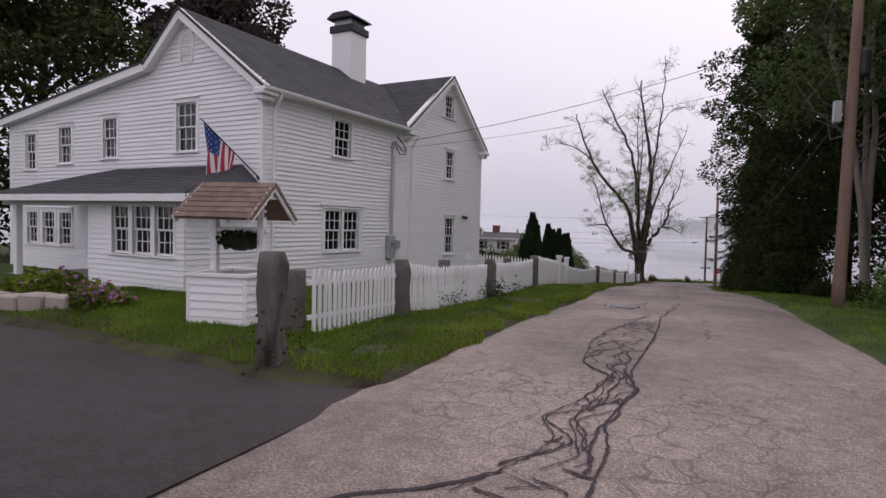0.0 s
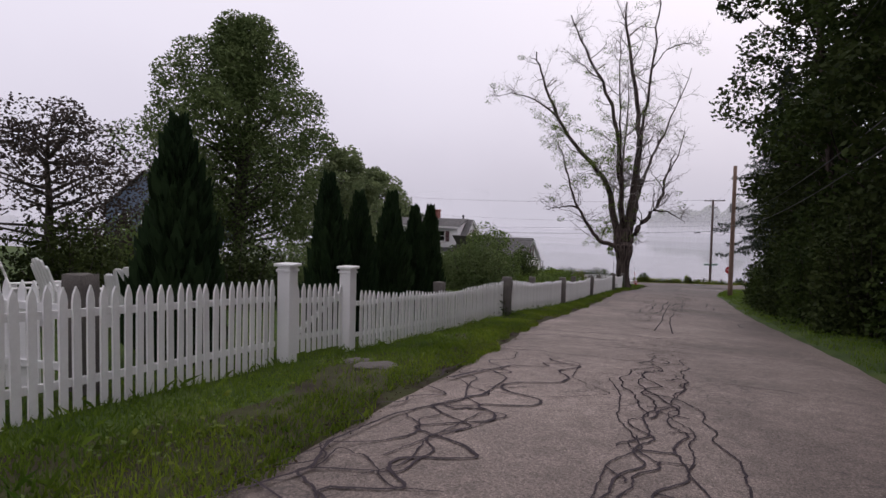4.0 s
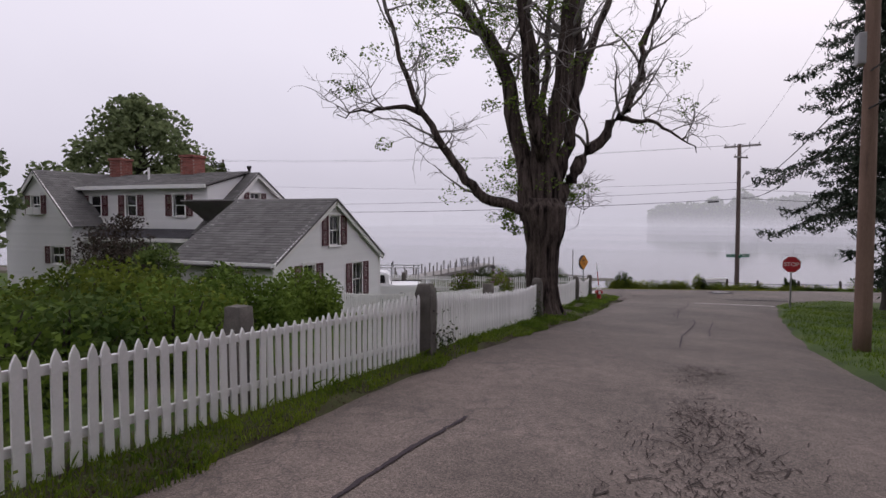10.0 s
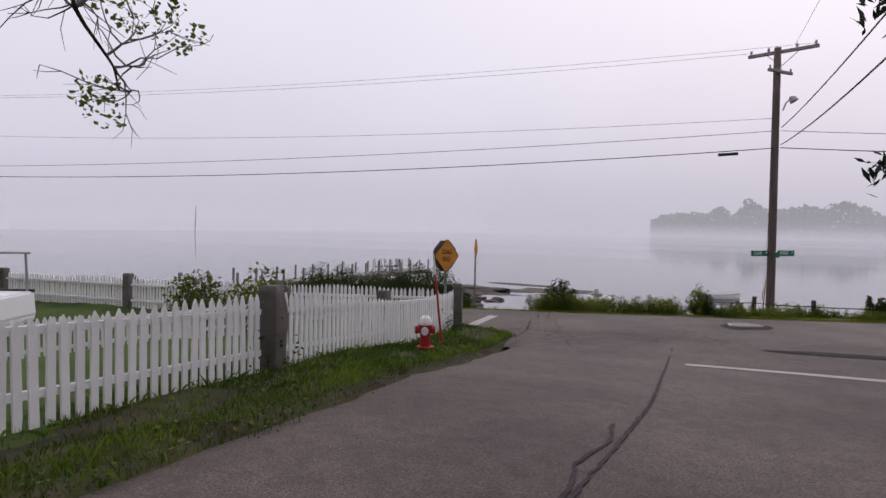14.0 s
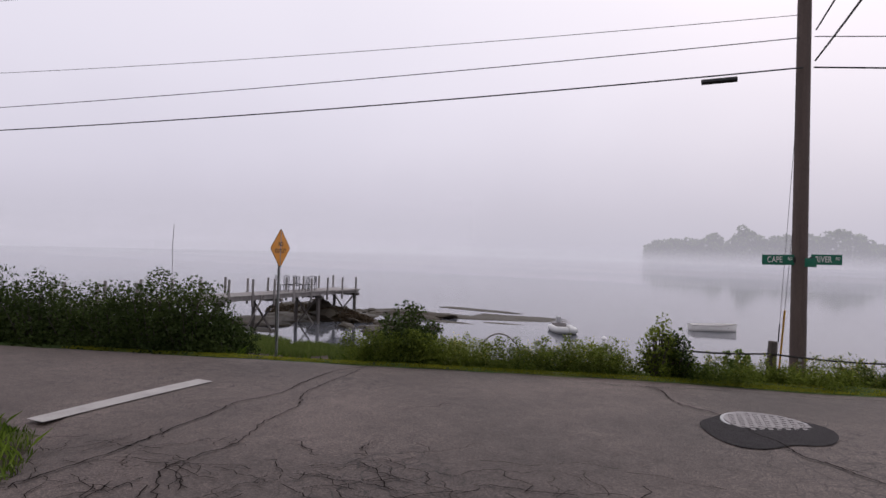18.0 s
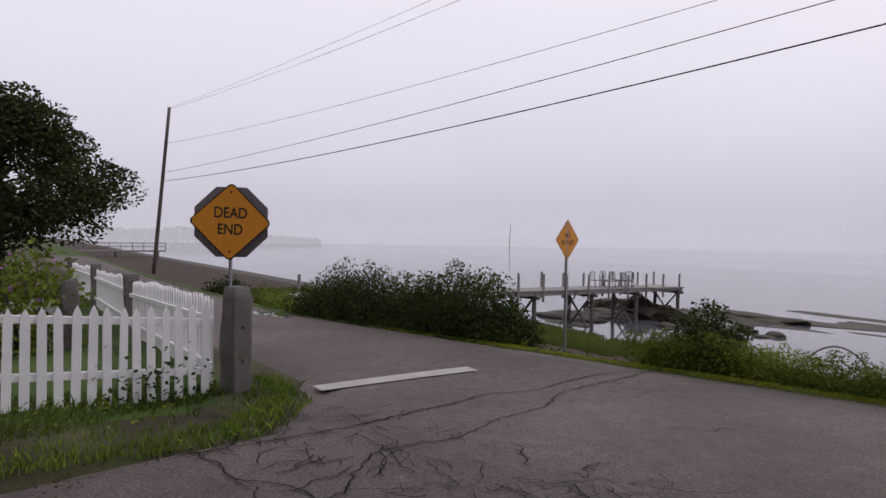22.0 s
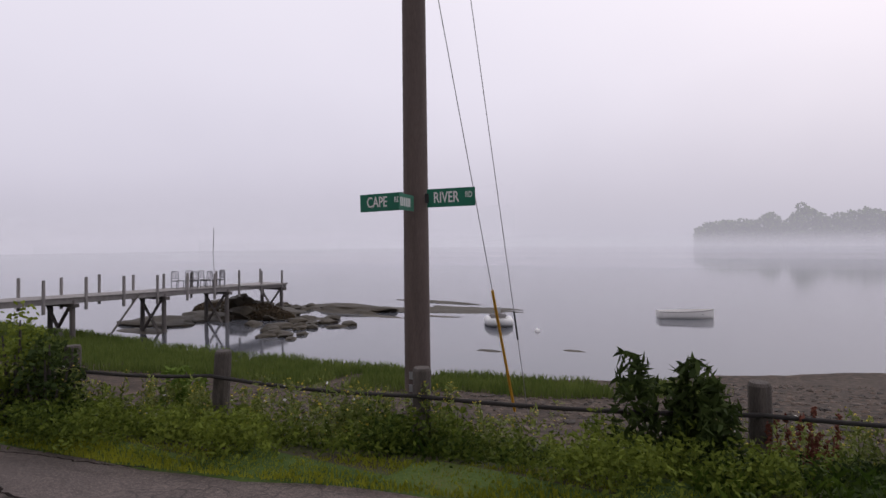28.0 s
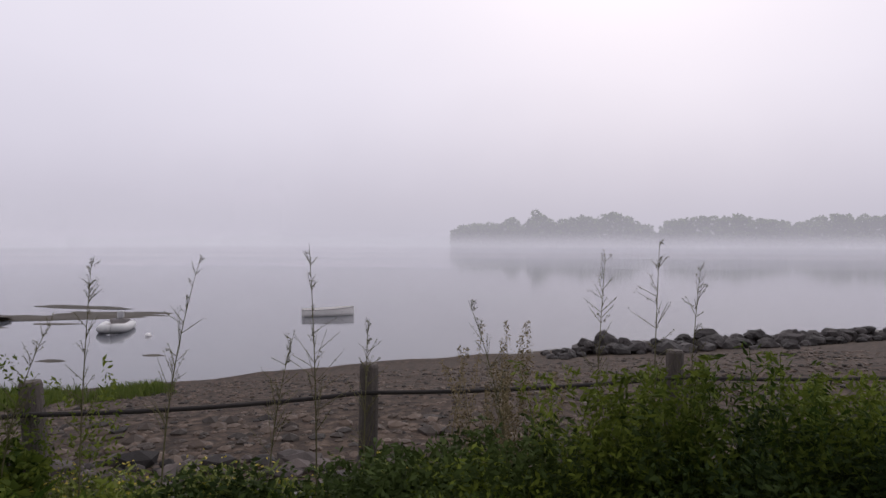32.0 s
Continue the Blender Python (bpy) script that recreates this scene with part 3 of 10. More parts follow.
river_rows = [((float(np.interp(y, LEFT_Y, LEFT_X)) + ragged(y, 0), y), (float(np.interp(y, RIGHT_Y, RIGHT_X)) + ragged(y, 3), y)) for y in np.arange(-60, 77.3, 0.4)]
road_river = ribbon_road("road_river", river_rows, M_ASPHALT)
tagged(road_river, "worn grey asphalt lane with sealed cracks, running down to the water", "road", kind="structure")
cape_rows = []
for x in np.arange(-60, 60.1, 0.3):
    low = float(near_edge_left(x)) if x < -1.3 else (float(near_edge_right(x)) if x > 5.75 else 76.6)
    cape_rows.append(((x, low + 0.5 * ragged(x, 1)), (x, float(kerb_line(x)) + 0.6 * ragged(x, 2))))
road_cape = ribbon_road("road_cape", cape_rows, M_ASPHALT2)
road_cape.location.z = 0.004
tagged(road_cape, "cracked grey asphalt shore road crossing at the water's edge", "road", kind="structure")
drive_rows = [((x, -12.0), (x, float(drive_edge(x)) + 0.4 * ragged(x, 5))) for x in np.arange(-40.2, -1.75, 0.4)]
driveway = ribbon_road("driveway", drive_rows, M_DRIVE)
driveway.location.z = -0.035
tagged(driveway, "dark newly laid asphalt driveway beside the lane", "driveway", kind="structure")

# the sea
M_WATER, _nt, _p = node_mat("calm_sea_water")
_p.inputs["Base Color"].default_value, _p.inputs["Roughness"].default_value = (0.09, 0.095, 0.11, 1), 0.07
_p.inputs["Specular IOR Level"].default_value = 0.6
_n, _b, _t, _mp = _nt.nodes.new("ShaderNodeTexNoise"), _nt.nodes.new("ShaderNodeBump"), _nt.nodes.new("ShaderNodeNewGeometry"), _nt.nodes.new("ShaderNodeMapping")
_mp.inputs["Scale"].default_value = (0.35, 1.1, 1)
_nt.links.new(_t.outputs["Position"], _mp.inputs["Vector"])
_nt.links.new(_mp.outputs[0], _n.inputs["Vector"])
_n.inputs["Scale"].default_value, _n.inputs["Detail"].default_value = 1.2, 3
_b.inputs["Strength"].default_value, _b.inputs["Distance"].default_value = 0.12, 0.04
_nt.links.new(_n.outputs["Fac"], _b.inputs["Height"])
_nt.links.new(_b.outputs[0], _p.inputs["Normal"])
water = grid_mesh("water", np.linspace(-3000, 3000, 41), np.linspace(88, 3000, 40), lambda X, Y: np.full_like(X, WATER_Z), M_WATER)
tagged(water, "calm pale grey sea under fog", "water", kind="structure")


# ---------------------------------------------------------------- picket fence and granite posts
picket_bag = Bag().prism([(-0.036, 0), (0.036, 0), (0.036, 0.84), (0.027, 0.885), (0, 0.945), (-0.027, 0.885), (-0.036, 0.84)], (0, -0.011, 0), (1, 0, 0), (0, 0, 1), (0, 0.022, 0))
ME_PICKET = picket_bag.mesh("picket", M_PICKET)


def rail_mesh(length):
    return Bag().cbox((0, 0, -0.035), (length, 0.04, 0.035), 0.004).mesh("rail", M_PICKET)


def fence_bay(a, b, name="picket_fence", lift=0.01, height=1.0, sag=0.0, label="white painted wooden picket fence along the grass verge", step=0.125):
    """One run of pickets between two posts; the road is on the side of the pickets' faces."""
    (ax, ay), (bx, by) = a, b
    length = math.hypot(bx - ax, by - ay)
    yaw = math.degrees(math.atan2(by - ay, bx - ax))
    fz = lambda s: float(ground_z(ax + (bx - ax) * s, ay + (by - ay) * s)) + lift - sag * math.sin(math.pi * s)
    z0, z1 = fz(0), fz(1)
    ob = thing(name, label, "fence", pose(ax, ay, z0, 0, 0, yaw), "picket fences")
    n = int(length / step)
    off = (length - (n - 1) * step) / 2
    r = random.Random(int(ax * 100 + ay * 10))
    for i in range(n):
        u = off + i * step
        p = part("picket", ME_PICKET, None, ob)
        p.location = (u, 0, fz(u / length) - z0 + r.uniform(-0.012, 0.012))
        p.rotation_euler = (0, radians(r.uniform(-1.1, 1.1)), 0)
        p.scale = (r.uniform(0.93, 1.05), 1, height)
    me = rail_mesh(length)
    for h in (0.22, 0.72):
        p = part("rail", me, None, ob)
        p.location = (0, 0.012, h * height)
        p.rotation_euler = (0, -math.atan2(z1 - z0, length), 0)
    return ob


def granite_post_bag(w, h, top, seed):
    """A split granite post with a rounded or square top and rough sides."""
    r = random.Random(seed)
    bm = bmesh.new()
    bmesh.ops.create_cube(bm, size=1)
    for v in bm.verts:
        v.co = Vector((v.co.x * w, v.co.y * w * 0.85, (v.co.z + 0.5) * (h + 0.25) - 0.25))
    bmesh.ops.subdivide_edges(bm, edges=list(bm.edges), cuts=9, use_grid_fill=True)
    for v in bm.verts:
        if top:
            dz = v.co.z - (h - top)
            if dz > 0:
                f = math.sqrt(max(0.0, 1 - (dz / top) ** 2 * 0.42))
                v.co.x *= f
                v.co.y *= f
        k = noise.noise_vector(v.co * 3.1 + Vector((seed * 7.3, 0, 0)))
        v.co += Vector((k.x, k.y, 0)) * 0.03 + noise.noise_vector(v.co * 11 + Vector((seed, 3, 1))) * 0.009
    return Bag().bm(bm)


def granite_post(x, y, h=1.02, w=0.3, top=0.16, yaw=0, lean=0, label="rough grey granite fence post with a rounded top", dz=0.0, stone=None):
    ob = part("granite_post", granite_post_bag(w, h, top, len(bpy.data.objects) % 97), stone or M_GRANITE, smooth=True)
    ob.matrix_world = pose(x, y, float(ground_z(x, y)) + dz, 0, lean, yaw)
    tagged(ob, label, "post", "granite posts")
    # bolts and the iron hinge stub that the rails hang on
    for hz in (0.3, 0.62):
        part("iron_pin", Bag().tube([(w * 0.44, 0, hz * h), (w * 0.56, 0, hz * h)], [0.018, 0.015], 6), M_DARKMETAL, ob)
    return ob


FENCE_X_Y = [(3.48, -3.33), (5.2, -3.95), (7.65, -3.7), (12.8, -3.6), (17.9, -3.56), (23.4, -3.7), (24.8, -3.62), (32.2, -3.12), (39.4, -2.83), (47.0, -2.72), (54.4, -2.3), (62.4, -2.28), (70.85, -2.5), (78.5, -2.98)]


def fx(y):
    return float(np.interp(y, [p[0] for p in FENCE_X_Y], [p[1] for p in FENCE_X_Y]))


granite_post(-3.33, 3.48, 1.27, 0.26, 0.13, label="tall weathered granite gatepost with iron hinges and dark stains", stone=M_STAINED)
tall = granite_post(-4.1, 4.95, 0.9, 0.24, 0.0, label="square weathered granite post at the fence's end")
for y, h in ((7.65, 1.02), (12.8, 1.08), (17.9, 1.08), (32.2, 1.05), (39.4, 1.03), (47.0, 1.05), (54.4, 1.1), (62.4, 1.12), (70.85, 1.05)):
    granite_post(fx(y), y, h, 0.27, 0.15, yaw=4 * math.sin(y), lean=1.2 * math.sin(y * 3))
granite_post(-2.96, 78.54, 1.1, 0.25, 0.05, 12, label="pitted concrete-grey corner post at the road junction")

runs = [(4.85, 7.65), (7.65, 12.8), (12.8, 17.9), (17.9, 23.35), (24.9, 32.2), (32.2, 39.4), (39.4, 47.0), (47.0, 54.4), (54.4, 62.4), (62.4, 70.85), (70.85, 78.5)]
for y0, y1 in runs:
    g0, g1 = y0 + 0.17, y1 - 0.17
    sag = 0.12 if y0 > 24 else 0.05
    fence_bay((fx(g0), g0), (fx(g1), g1), sag=sag, height=1.17 if 17 < y0 < 18 else 1.0)
    if y1 - y0 > 4 and not 17 < y0 < 18:
        ym = (y0 + y1) / 2
        granite_post(fx(ym) - 0.24, ym, 1.02, 0.2, 0.0, label="square-cut granite post standing behind the pickets")
# the yard fence that runs from the lane's fence to the house corner
granite_post(-4.0, 20.75, 1.12, 0.24, 0.0, label="square-cut granite post where two fences meet")
fence_bay((-4.15, 20.75), (-7.2, 19.6), height=1.08, label="white picket fence closing the yard beside the house")
# the little gate between square white posts
for y in (23.4, 24.8):
    g = thing("gate_post", "square white painted wooden gatepost with a flat cap", "post", pose(fx(y), y, float(ground_z(fx(y), y)), 0, 0, 0), "gateposts")
    part("shaft", Bag().cbox((-0.095, -0.095, -0.2), (0.095, 0.095, 1.27), 0.008), M_WHITE, g)
    part("cap", Bag().cbox((-0.13, -0.13, 1.27), (0.13, 0.13, 1.31), 0.008), M_WHITE, g)
    part("collar", Bag().cbox((-0.11, -0.11, 1.2), (0.11, 0.11, 1.235), 0.006), M_WHITE, g)
gate = fence_bay((fx(23.52), 23.52), (fx(24.68), 24.68), "picket_gate", label="white picket gate with a diagonal brace, shut", lift=0.08)
part("brace", Bag().cbox((-0.6, 0.012, -0.03), (0.6, 0.05, 0.03), 0.004), M_PICKET, gate).matrix_basis = pose(0.58, 0, 0.47, 0, -24, 0)
# the fence along the shore road
for x0, x1 in ((-3.35, -8.2), (-8.5, -14.0), (-14.3, -20.0)):
    ya, yb = float(near_edge_left(x0)) - 0.95, float(near_edge_left(x1)) - 1.0
    fence_bay((x0, ya), (x1, yb), label="white picket fence along the shore road")
    granite_post(x1 - 0.15, yb, 1.1, 0.26, 0.0, label="square granite post of the shore road fence")


# ---------------------------------------------------------------- the white farmhouse
HX, HY, HZ = -8.05, 9.06, 1.45
house = thing("farmhouse", "white clapboard farmhouse with dark shingle roofs beside the lane", "house", pose(HX, HY, HZ, 0, 0, -6.9))
BOARD = 0.115


def cut(a, b, holes):
    """What is left of the span a..b once the holes are taken out."""
    spans = [(a, b)]
    for h0, h1 in holes:
        nxt = []
        for s0, s1 in spans:
            if h1 <= s0 or h0 >= s1:
                nxt.append((s0, s1))
            else:
                if h0 - s0 > 0.03:
                    nxt.append((s0, h0))
                if s1 - h1 > 0.03:
                    nxt.append((h1, s1))
        spans = nxt
    return spans


def clap_wall(parent, p0, along, out, span, z0, z1, holes, base, boards=True, material=None, mesh_material=None):
    """A timber wall in clapboards: p0 its start, along it, out of it; span(z) its ends at a height; holes (s0, s1, z0, z1)."""
    p0, along, out = Vector(p0), Vector(along), Vector(out)
    core, loose = Bag(), Bag()
    pieces = []
    z = z0
    while z < z1 - 0.02:
        zt = min(z + BOARD, z1)
        a, b = span((z + zt) / 2)
        if b - a > 0.06:
            hs = [(h[0], h[1]) for h in holes if h[2] < zt - BOARD * 0.35 and h[3] > z + BOARD * 0.35]
            for s0, s1 in cut(a, b, hs):
                q = lambda s, o, h: p0 + along * s + out * o + Vector((0, 0, h - base))
                core.add([q(s0, -0.12, z), q(s1, -0.12, z), q(s1, 0, z), q(s0, 0, z), q(s0, -0.12, zt), q(s1, -0.12, zt), q(s1, 0, zt), q(s0, 0, zt)],
                         [(0, 1, 2, 3), (7, 6, 5, 4), (4, 5, 1, 0), (5, 6, 2, 1), (6, 7, 3, 2), (7, 4, 0, 3)])
                v = [q(s0, 0.002, z - 0.012), q(s1, 0.002, z - 0.012), q(s1, 0.036, z - 0.012), q(s0, 0.036, z - 0.012), q(s0, 0.002, zt), q(s1, 0.002, zt), q(s1, 0.010, zt), q(s0, 0.010, zt)]
                pieces.append((v, [(0, 1, 2, 3), (7, 6, 5, 4), (4, 5, 1, 0), (5, 6, 2, 1), (6, 7, 3, 2), (7, 4, 0, 3)]))
        z += BOARD
    wall = part("wall", core, material or M_WHITE, parent)
    if boards:
        for v, f in pieces:
            part("clapboard", Bag().add(v, f), mesh_material or M_CLAP, wall)
    else:
        for v, f in pieces:
            loose.add(v, f)
        tagged(part("clapboard", loose, mesh_material or M_CLAP, wall), kind="stuff")
    return wall


ME_PANES = {}


def sash_window(parent, p0, along, out, s0, s1, z0, z1, base, cols=3, rows=4, casing=0.1, head=True, dark=None):
    """A double-hung window: casing, sill, two sashes with glazing bars, and each pane."""
    p0, along, out = Vector(p0), Vector(along), Vector(out)
    m = Matrix((( *along, 0), (*out, 0), (0, 0, 1, 0), (0, 0, 0, 1))).transposed()
    m = Matrix.Translation(p0 + along * s0 + Vector((0, 0, z0 - base))) @ Matrix(((along.x, out.x, 0, 0), (along.y, out.y, 0, 0), (0, 0, 1, 0), (0, 0, 0, 1)))
    w, h = s1 - s0, z1 - z0
    c = casing
    b = Bag()
    b.cbox((-c, 0.0, -0.02), (0, 0.045, h), 0.004, m).cbox((w, 0.0, -0.02), (w + c, 0.045, h), 0.004, m)
    b.cbox((-c, 0.0, h), (w + c, 0.05, h + c), 0.004, m)
    if head:
        b.cbox((-c - 0.04, 0.0, h + c), (w + c + 0.04, 0.085, h + c + 0.035), 0.006, m)
    for x0, x1, za, zb in ((-0.01, 0.0, 0, h), (w, w + 0.01, 0, h), (0, w, -0.01, 0), (0, w, h, h + 0.01)):
        b.box((x0, -0.11, za), (x1, 0.0, zb), m)
    win = part("window", b, M_WHITE, parent)
    part("sill", Bag().cbox((-c - 0.03, 0.0, -0.06), (w + c + 0.03, 0.09, -0.02), 0.006, m), M_WHITE, win)
    half = rows // 2
    for k, (za, zb, o) in enumerate(((h / 2 - 0.015, h, -0.035), (0, h / 2 + 0.015, -0.065))):
        sb = Bag()
        fr = 0.035
        sb.box((0, o - 0.02, za), (fr, o + 0.02, zb), m).box((w - fr, o - 0.02, za), (w, o + 0.02, zb), m)
        sb.box((fr, o - 0.02, za), (w - fr, o + 0.02, za + fr), m).box((fr, o - 0.02, zb - fr), (w - fr, o + 0.02, zb), m)
        gw, gh_ = (w - 2 * fr) / cols, (zb - za - 2 * fr) / half
        for i in range(1, cols):
            x = fr + i * gw
            sb.box((x - 0.009, o - 0.012, za + fr), (x + 0.009, o + 0.014, zb - fr), m)
        for j in range(1, half):
            zz = za + fr + j * gh_
            sb.box((fr, o - 0.012, zz - 0.009), (w - fr, o + 0.0138, zz + 0.009), m)
        part("sash", sb, M_WHITE, win)
        for i in range(cols):
            for j in range(half):
                pb = Bag().box((fr + i * gw + 0.009, o - 0.006, za + fr + j * gh_ + 0.009), (fr + (i + 1) * gw - 0.009, o + 0.0, za + fr + (j + 1) * gh_ - 0.009), m)
                part("pane", pb, M_GLASS_DARK, win)
    return win


def shutter_pair(parent, p0, along, out, s0, s1, z0, z1, base, width=0.36, gap=0.1):
    p0, along, out = Vector(p0), Vector(along), Vector(out)
    for a in (s0 - gap - width, s1 + gap):
        m = Matrix.Translation(p0 + along * a + Vector((0, 0, z0 - base))) @ Matrix(((along.x, out.x, 0, 0), (along.y, out.y, 0, 0), (0, 0, 1, 0), (0, 0, 0, 1)))
        h = z1 - z0
        b = Bag().box((0, 0.03, 0), (0.05, 0.065, h), m).box((width - 0.05, 0.03, 0), (width, 0.065, h), m)
        for zz in (0, h / 2 - 0.03, h - 0.06):
            b.box((0.05, 0.03, zz), (width - 0.05, 0.065, zz + 0.06), m)
        k = 0.07
        while k < h - 0.08:
            b.add([m @ Vector(q) for q in ((0.05, 0.035, k + 0.03), (width - 0.05, 0.035, k + 0.03), (width - 0.05, 0.06, k), (0.05, 0.06, k))], [(0, 1, 2, 3)])
            k += 0.045
        part("shutter", b, M_SHUTTER, parent)


def shingled(parent, p, along, down, length, run, material, thick=0.05, course=0.14, tab=0.3, name="roof", ends=None, seed=1):
    """A roof slope: deck and courses of overlapping shingle tabs. p: the ridge's start; down: the unit way down the slope."""
    p, along, down = Vector(p), Vector(along).normalized(), Vector(down).normalized()
    nrm = along.cross(down)
    if nrm.z < 0:
        nrm = -nrm
    ends = ends or (lambda t: (0.0, length))
    deck = Bag()
    n = max(2, int(run / course))
    step = run / n
    a0, b0 = ends(0)
    a1, b1 = ends(1)
    q = [p + along * a0, p + along * b0, p + along * b1 + down * run, p + along * a1 + down * run]
    deck.add(q + [k - nrm * thick for k in q], [(0, 1, 2, 3), (7, 6, 5, 4), (0, 4, 5, 1), (1, 5, 6, 2), (2, 6, 7, 3), (3, 7, 4, 0)])
    roof = part(name, deck, material, parent)
    r = random.Random(seed)
    tabs = Bag()
    for i in range(n):
        a, b = ends((i + 0.5) / n)
        s = a - r.uniform(0, tab)
        while s < b:
            e = min(s + tab * r.uniform(0.9, 1.1), b)
            s0 = max(s, a)
            if e - s0 > 0.02:
                t0, t1 = i * step, (i + 1) * step + 0.012 + r.uniform(-0.006, 0.006)
                c = [p + along * s0 + down * t0, p + along * (e - 0.006) + down * t0, p + along * (e - 0.006) + down * t1, p + along * s0 + down * t1]
                tabs.add([c[0] + nrm * 0.004, c[1] + nrm * 0.004, c[2] + nrm * 0.016, c[3] + nrm * 0.016, c[2] + nrm * 0.001, c[3] + nrm * 0.001],
                         [(0, 3, 2, 1), (3, 5, 4, 2)])
            s = e
    tagged(part("shingles", tabs, material, roof), kind="stuff")
    return roof


EX, EY, EZ = Vector((1, 0, 0)), Vector((0, 1, 0)), Vector((0, 0, 1))
WALLTOP, RIDGE, RX = 6.28, 8.28, -2.68

# east wall with the gabled wing
def east_span(z):
    if z <= WALLTOP:
        return 0.0, 11.95
    k = (z - WALLTOP) / (8.45 - WALLTOP)
    return 6.2 + k * 2.83, 11.95 - k * 2.92


east_holes = [(2.57, 3.28, 5.0, 5.98), (2.23, 2.93, 2.41, 3.52), (3.02, 3.72, 2.41, 3.52), (8.94, 9.64, 2.13, 3.44), (8.9, 9.52, 4.9, 5.88), (8.74, 9.38, 7.12, 7.92)]
clap_wall(house, (0, 0, 0), EY, EX, east_span, 1.55, 8.45, east_holes, HZ)
for h in east_holes:
    sash_window(house, (0, 0, 0), EY, EX, *h, HZ, casing=0.045 if h[2] == 2.41 else 0.1, rows=4 if h[2] < 7 else 4)
part("trim", Bag().cbox((0.0, 2.1, 2.3 - HZ), (0.05, 2.19, 3.64 - HZ), 0.004).cbox((0.0, 3.77, 2.3 - HZ), (0.05, 3.86, 3.64 - HZ), 0.004).cbox((0, 2.02, 3.64 - HZ), (0.09, 3.94, 3.68 - HZ), 0.004), M_WHITE, house)

# south wall, saltbox outline
def south_span(z):
    lo = max(0.0, (z - WALLTOP) / (RIDGE - WALLTOP)) * -RX
    if z <= 7.1:
        hi = 11.25 - max(0.0, z - 6.05) / (7.1 - 6.05) * (11.25 - 4.05)
    else:
        hi = 4.05 - (z - 7.1) / (RIDGE - 7.1) * (4.05 + RX)
    return lo, hi


south_holes = [(2.26, 3.0, 4.9, 6.12), (5.53, 6.16, 4.83, 5.93), (7.74, 8.38, 4.74, 5.82), (9.68, 10.28, 4.6, 5.7), (7.75, 8.35, 2.3, 3.3), (8.65, 9.3, 2.3, 3.3), (9.6, 10.2, 2.3, 3.3)]
clap_wall(house, (0, 0, 0), -EX, -EY, south_span, 1.55, RIDGE, south_holes, HZ)
for h in south_holes:
    sash_window(house, (0, 0, 0), -EX, -EY, *h, HZ)
# walls that the lane does not show well
clap_wall(house, (-11.25, 11.95, 0), -EY, -EX, lambda z: (0.0, 11.95), 1.55, 6.0, [], HZ, boards=False)
clap_wall(house, (0, 11.95, 0), -EX, EY, south_span, 1.55, RIDGE, [], HZ, boards=False)
part("foundation", Bag().box((-11.2, 0.05, -0.4), (-0.05, 11.9, 0.1)), M_GRANITE, house)

# roofs
sl = Vector((2.95, 0, -2.18)).normalized()
shingled(house, (RX, -0.27, 8.44 - HZ), EY, sl, 12.5, 3.67, M_ROOF, seed=3, ends=lambda t: (0.0, 9.5 - 3.25 * t))
sw = Vector((-1.37, 0, -1.22)).normalized()
shingled(house, (RX, -0.27, 8.44 - HZ), EY, sw, 12.45, 1.9, M_ROOF, seed=4)
s3 = Vector((-7.5, 0, -1.02)).normalized()
shingled(house, (-4.0, -0.27, 7.26 - HZ), EY, s3, 12.45, 7.6, M_ROOF, seed=5)
for sgn, sd in ((-1, 6), (1, 7)):
    dn = Vector((0, sgn * 3.02, -2.34)).normalized()
    ends = (lambda t: (0.0, 4.2)) if sgn > 0 else (lambda t: (0.0, max(0.06, 3.1 - 3.15 * t)))
    shingled(house, (0.24, 9.03, 8.62 - HZ), -EX, dn, 4.2, 3.86, M_ROOF, ends=ends, seed=sd)

# rake boards, fascias, corner boards, returns
def board_between(bag, a, b, w, t, up=EZ):
    a, b = Vector(a), Vector(b)
    d = b - a
    n = d.cross(up).normalized()
    u = n.cross(d).normalized()
    bag.add([a - n * t / 2 - u * w / 2, b - n * t / 2 - u * w / 2, b + n * t / 2 - u * w / 2, a + n * t / 2 - u * w / 2, a - n * t / 2 + u * w / 2, b - n * t / 2 + u * w / 2, b + n * t / 2 + u * w / 2, a + n * t / 2 + u * w / 2],
            [(3, 2, 1, 0), (4, 5, 6, 7), (0, 1, 5, 4), (1, 2, 6, 5), (2, 3, 7, 6), (3, 0, 4, 7)])


for a, b in (((0.2, 5.98, 6.2), (0.2, 9.03, 8.5)), ((0.2, 9.03, 8.5), (0.2, 12.08, 6.2)),
             ((0.26, -0.22, 6.18), (RX, -0.22, 8.31)), ((RX, -0.22, 8.31), (-4.04, -0.22, 7.13)), ((-4.04, -0.22, 7.13), (-11.5, -0.22, 6.11))):
    bag = Bag()
    board_between(bag, (a[0], a[1], a[2] - HZ), (b[0], b[1], b[2] - HZ), 0.24, 0.06)
    inn = Vector((-0.1, 0, 0)) if a[0] == b[0] else Vector((0, 0.11, 0))
    part("rake_board", bag, M_WHITE, house)
    bag = Bag()
    aa, bb = Vector((a[0], a[1], a[2] - HZ - 0.02)) + inn, Vector((b[0], b[1], b[2] - HZ - 0.02)) + inn
    board_between(bag, aa, bb, 0.2, 0.2)
    part("soffit", bag, M_WHITE, house)
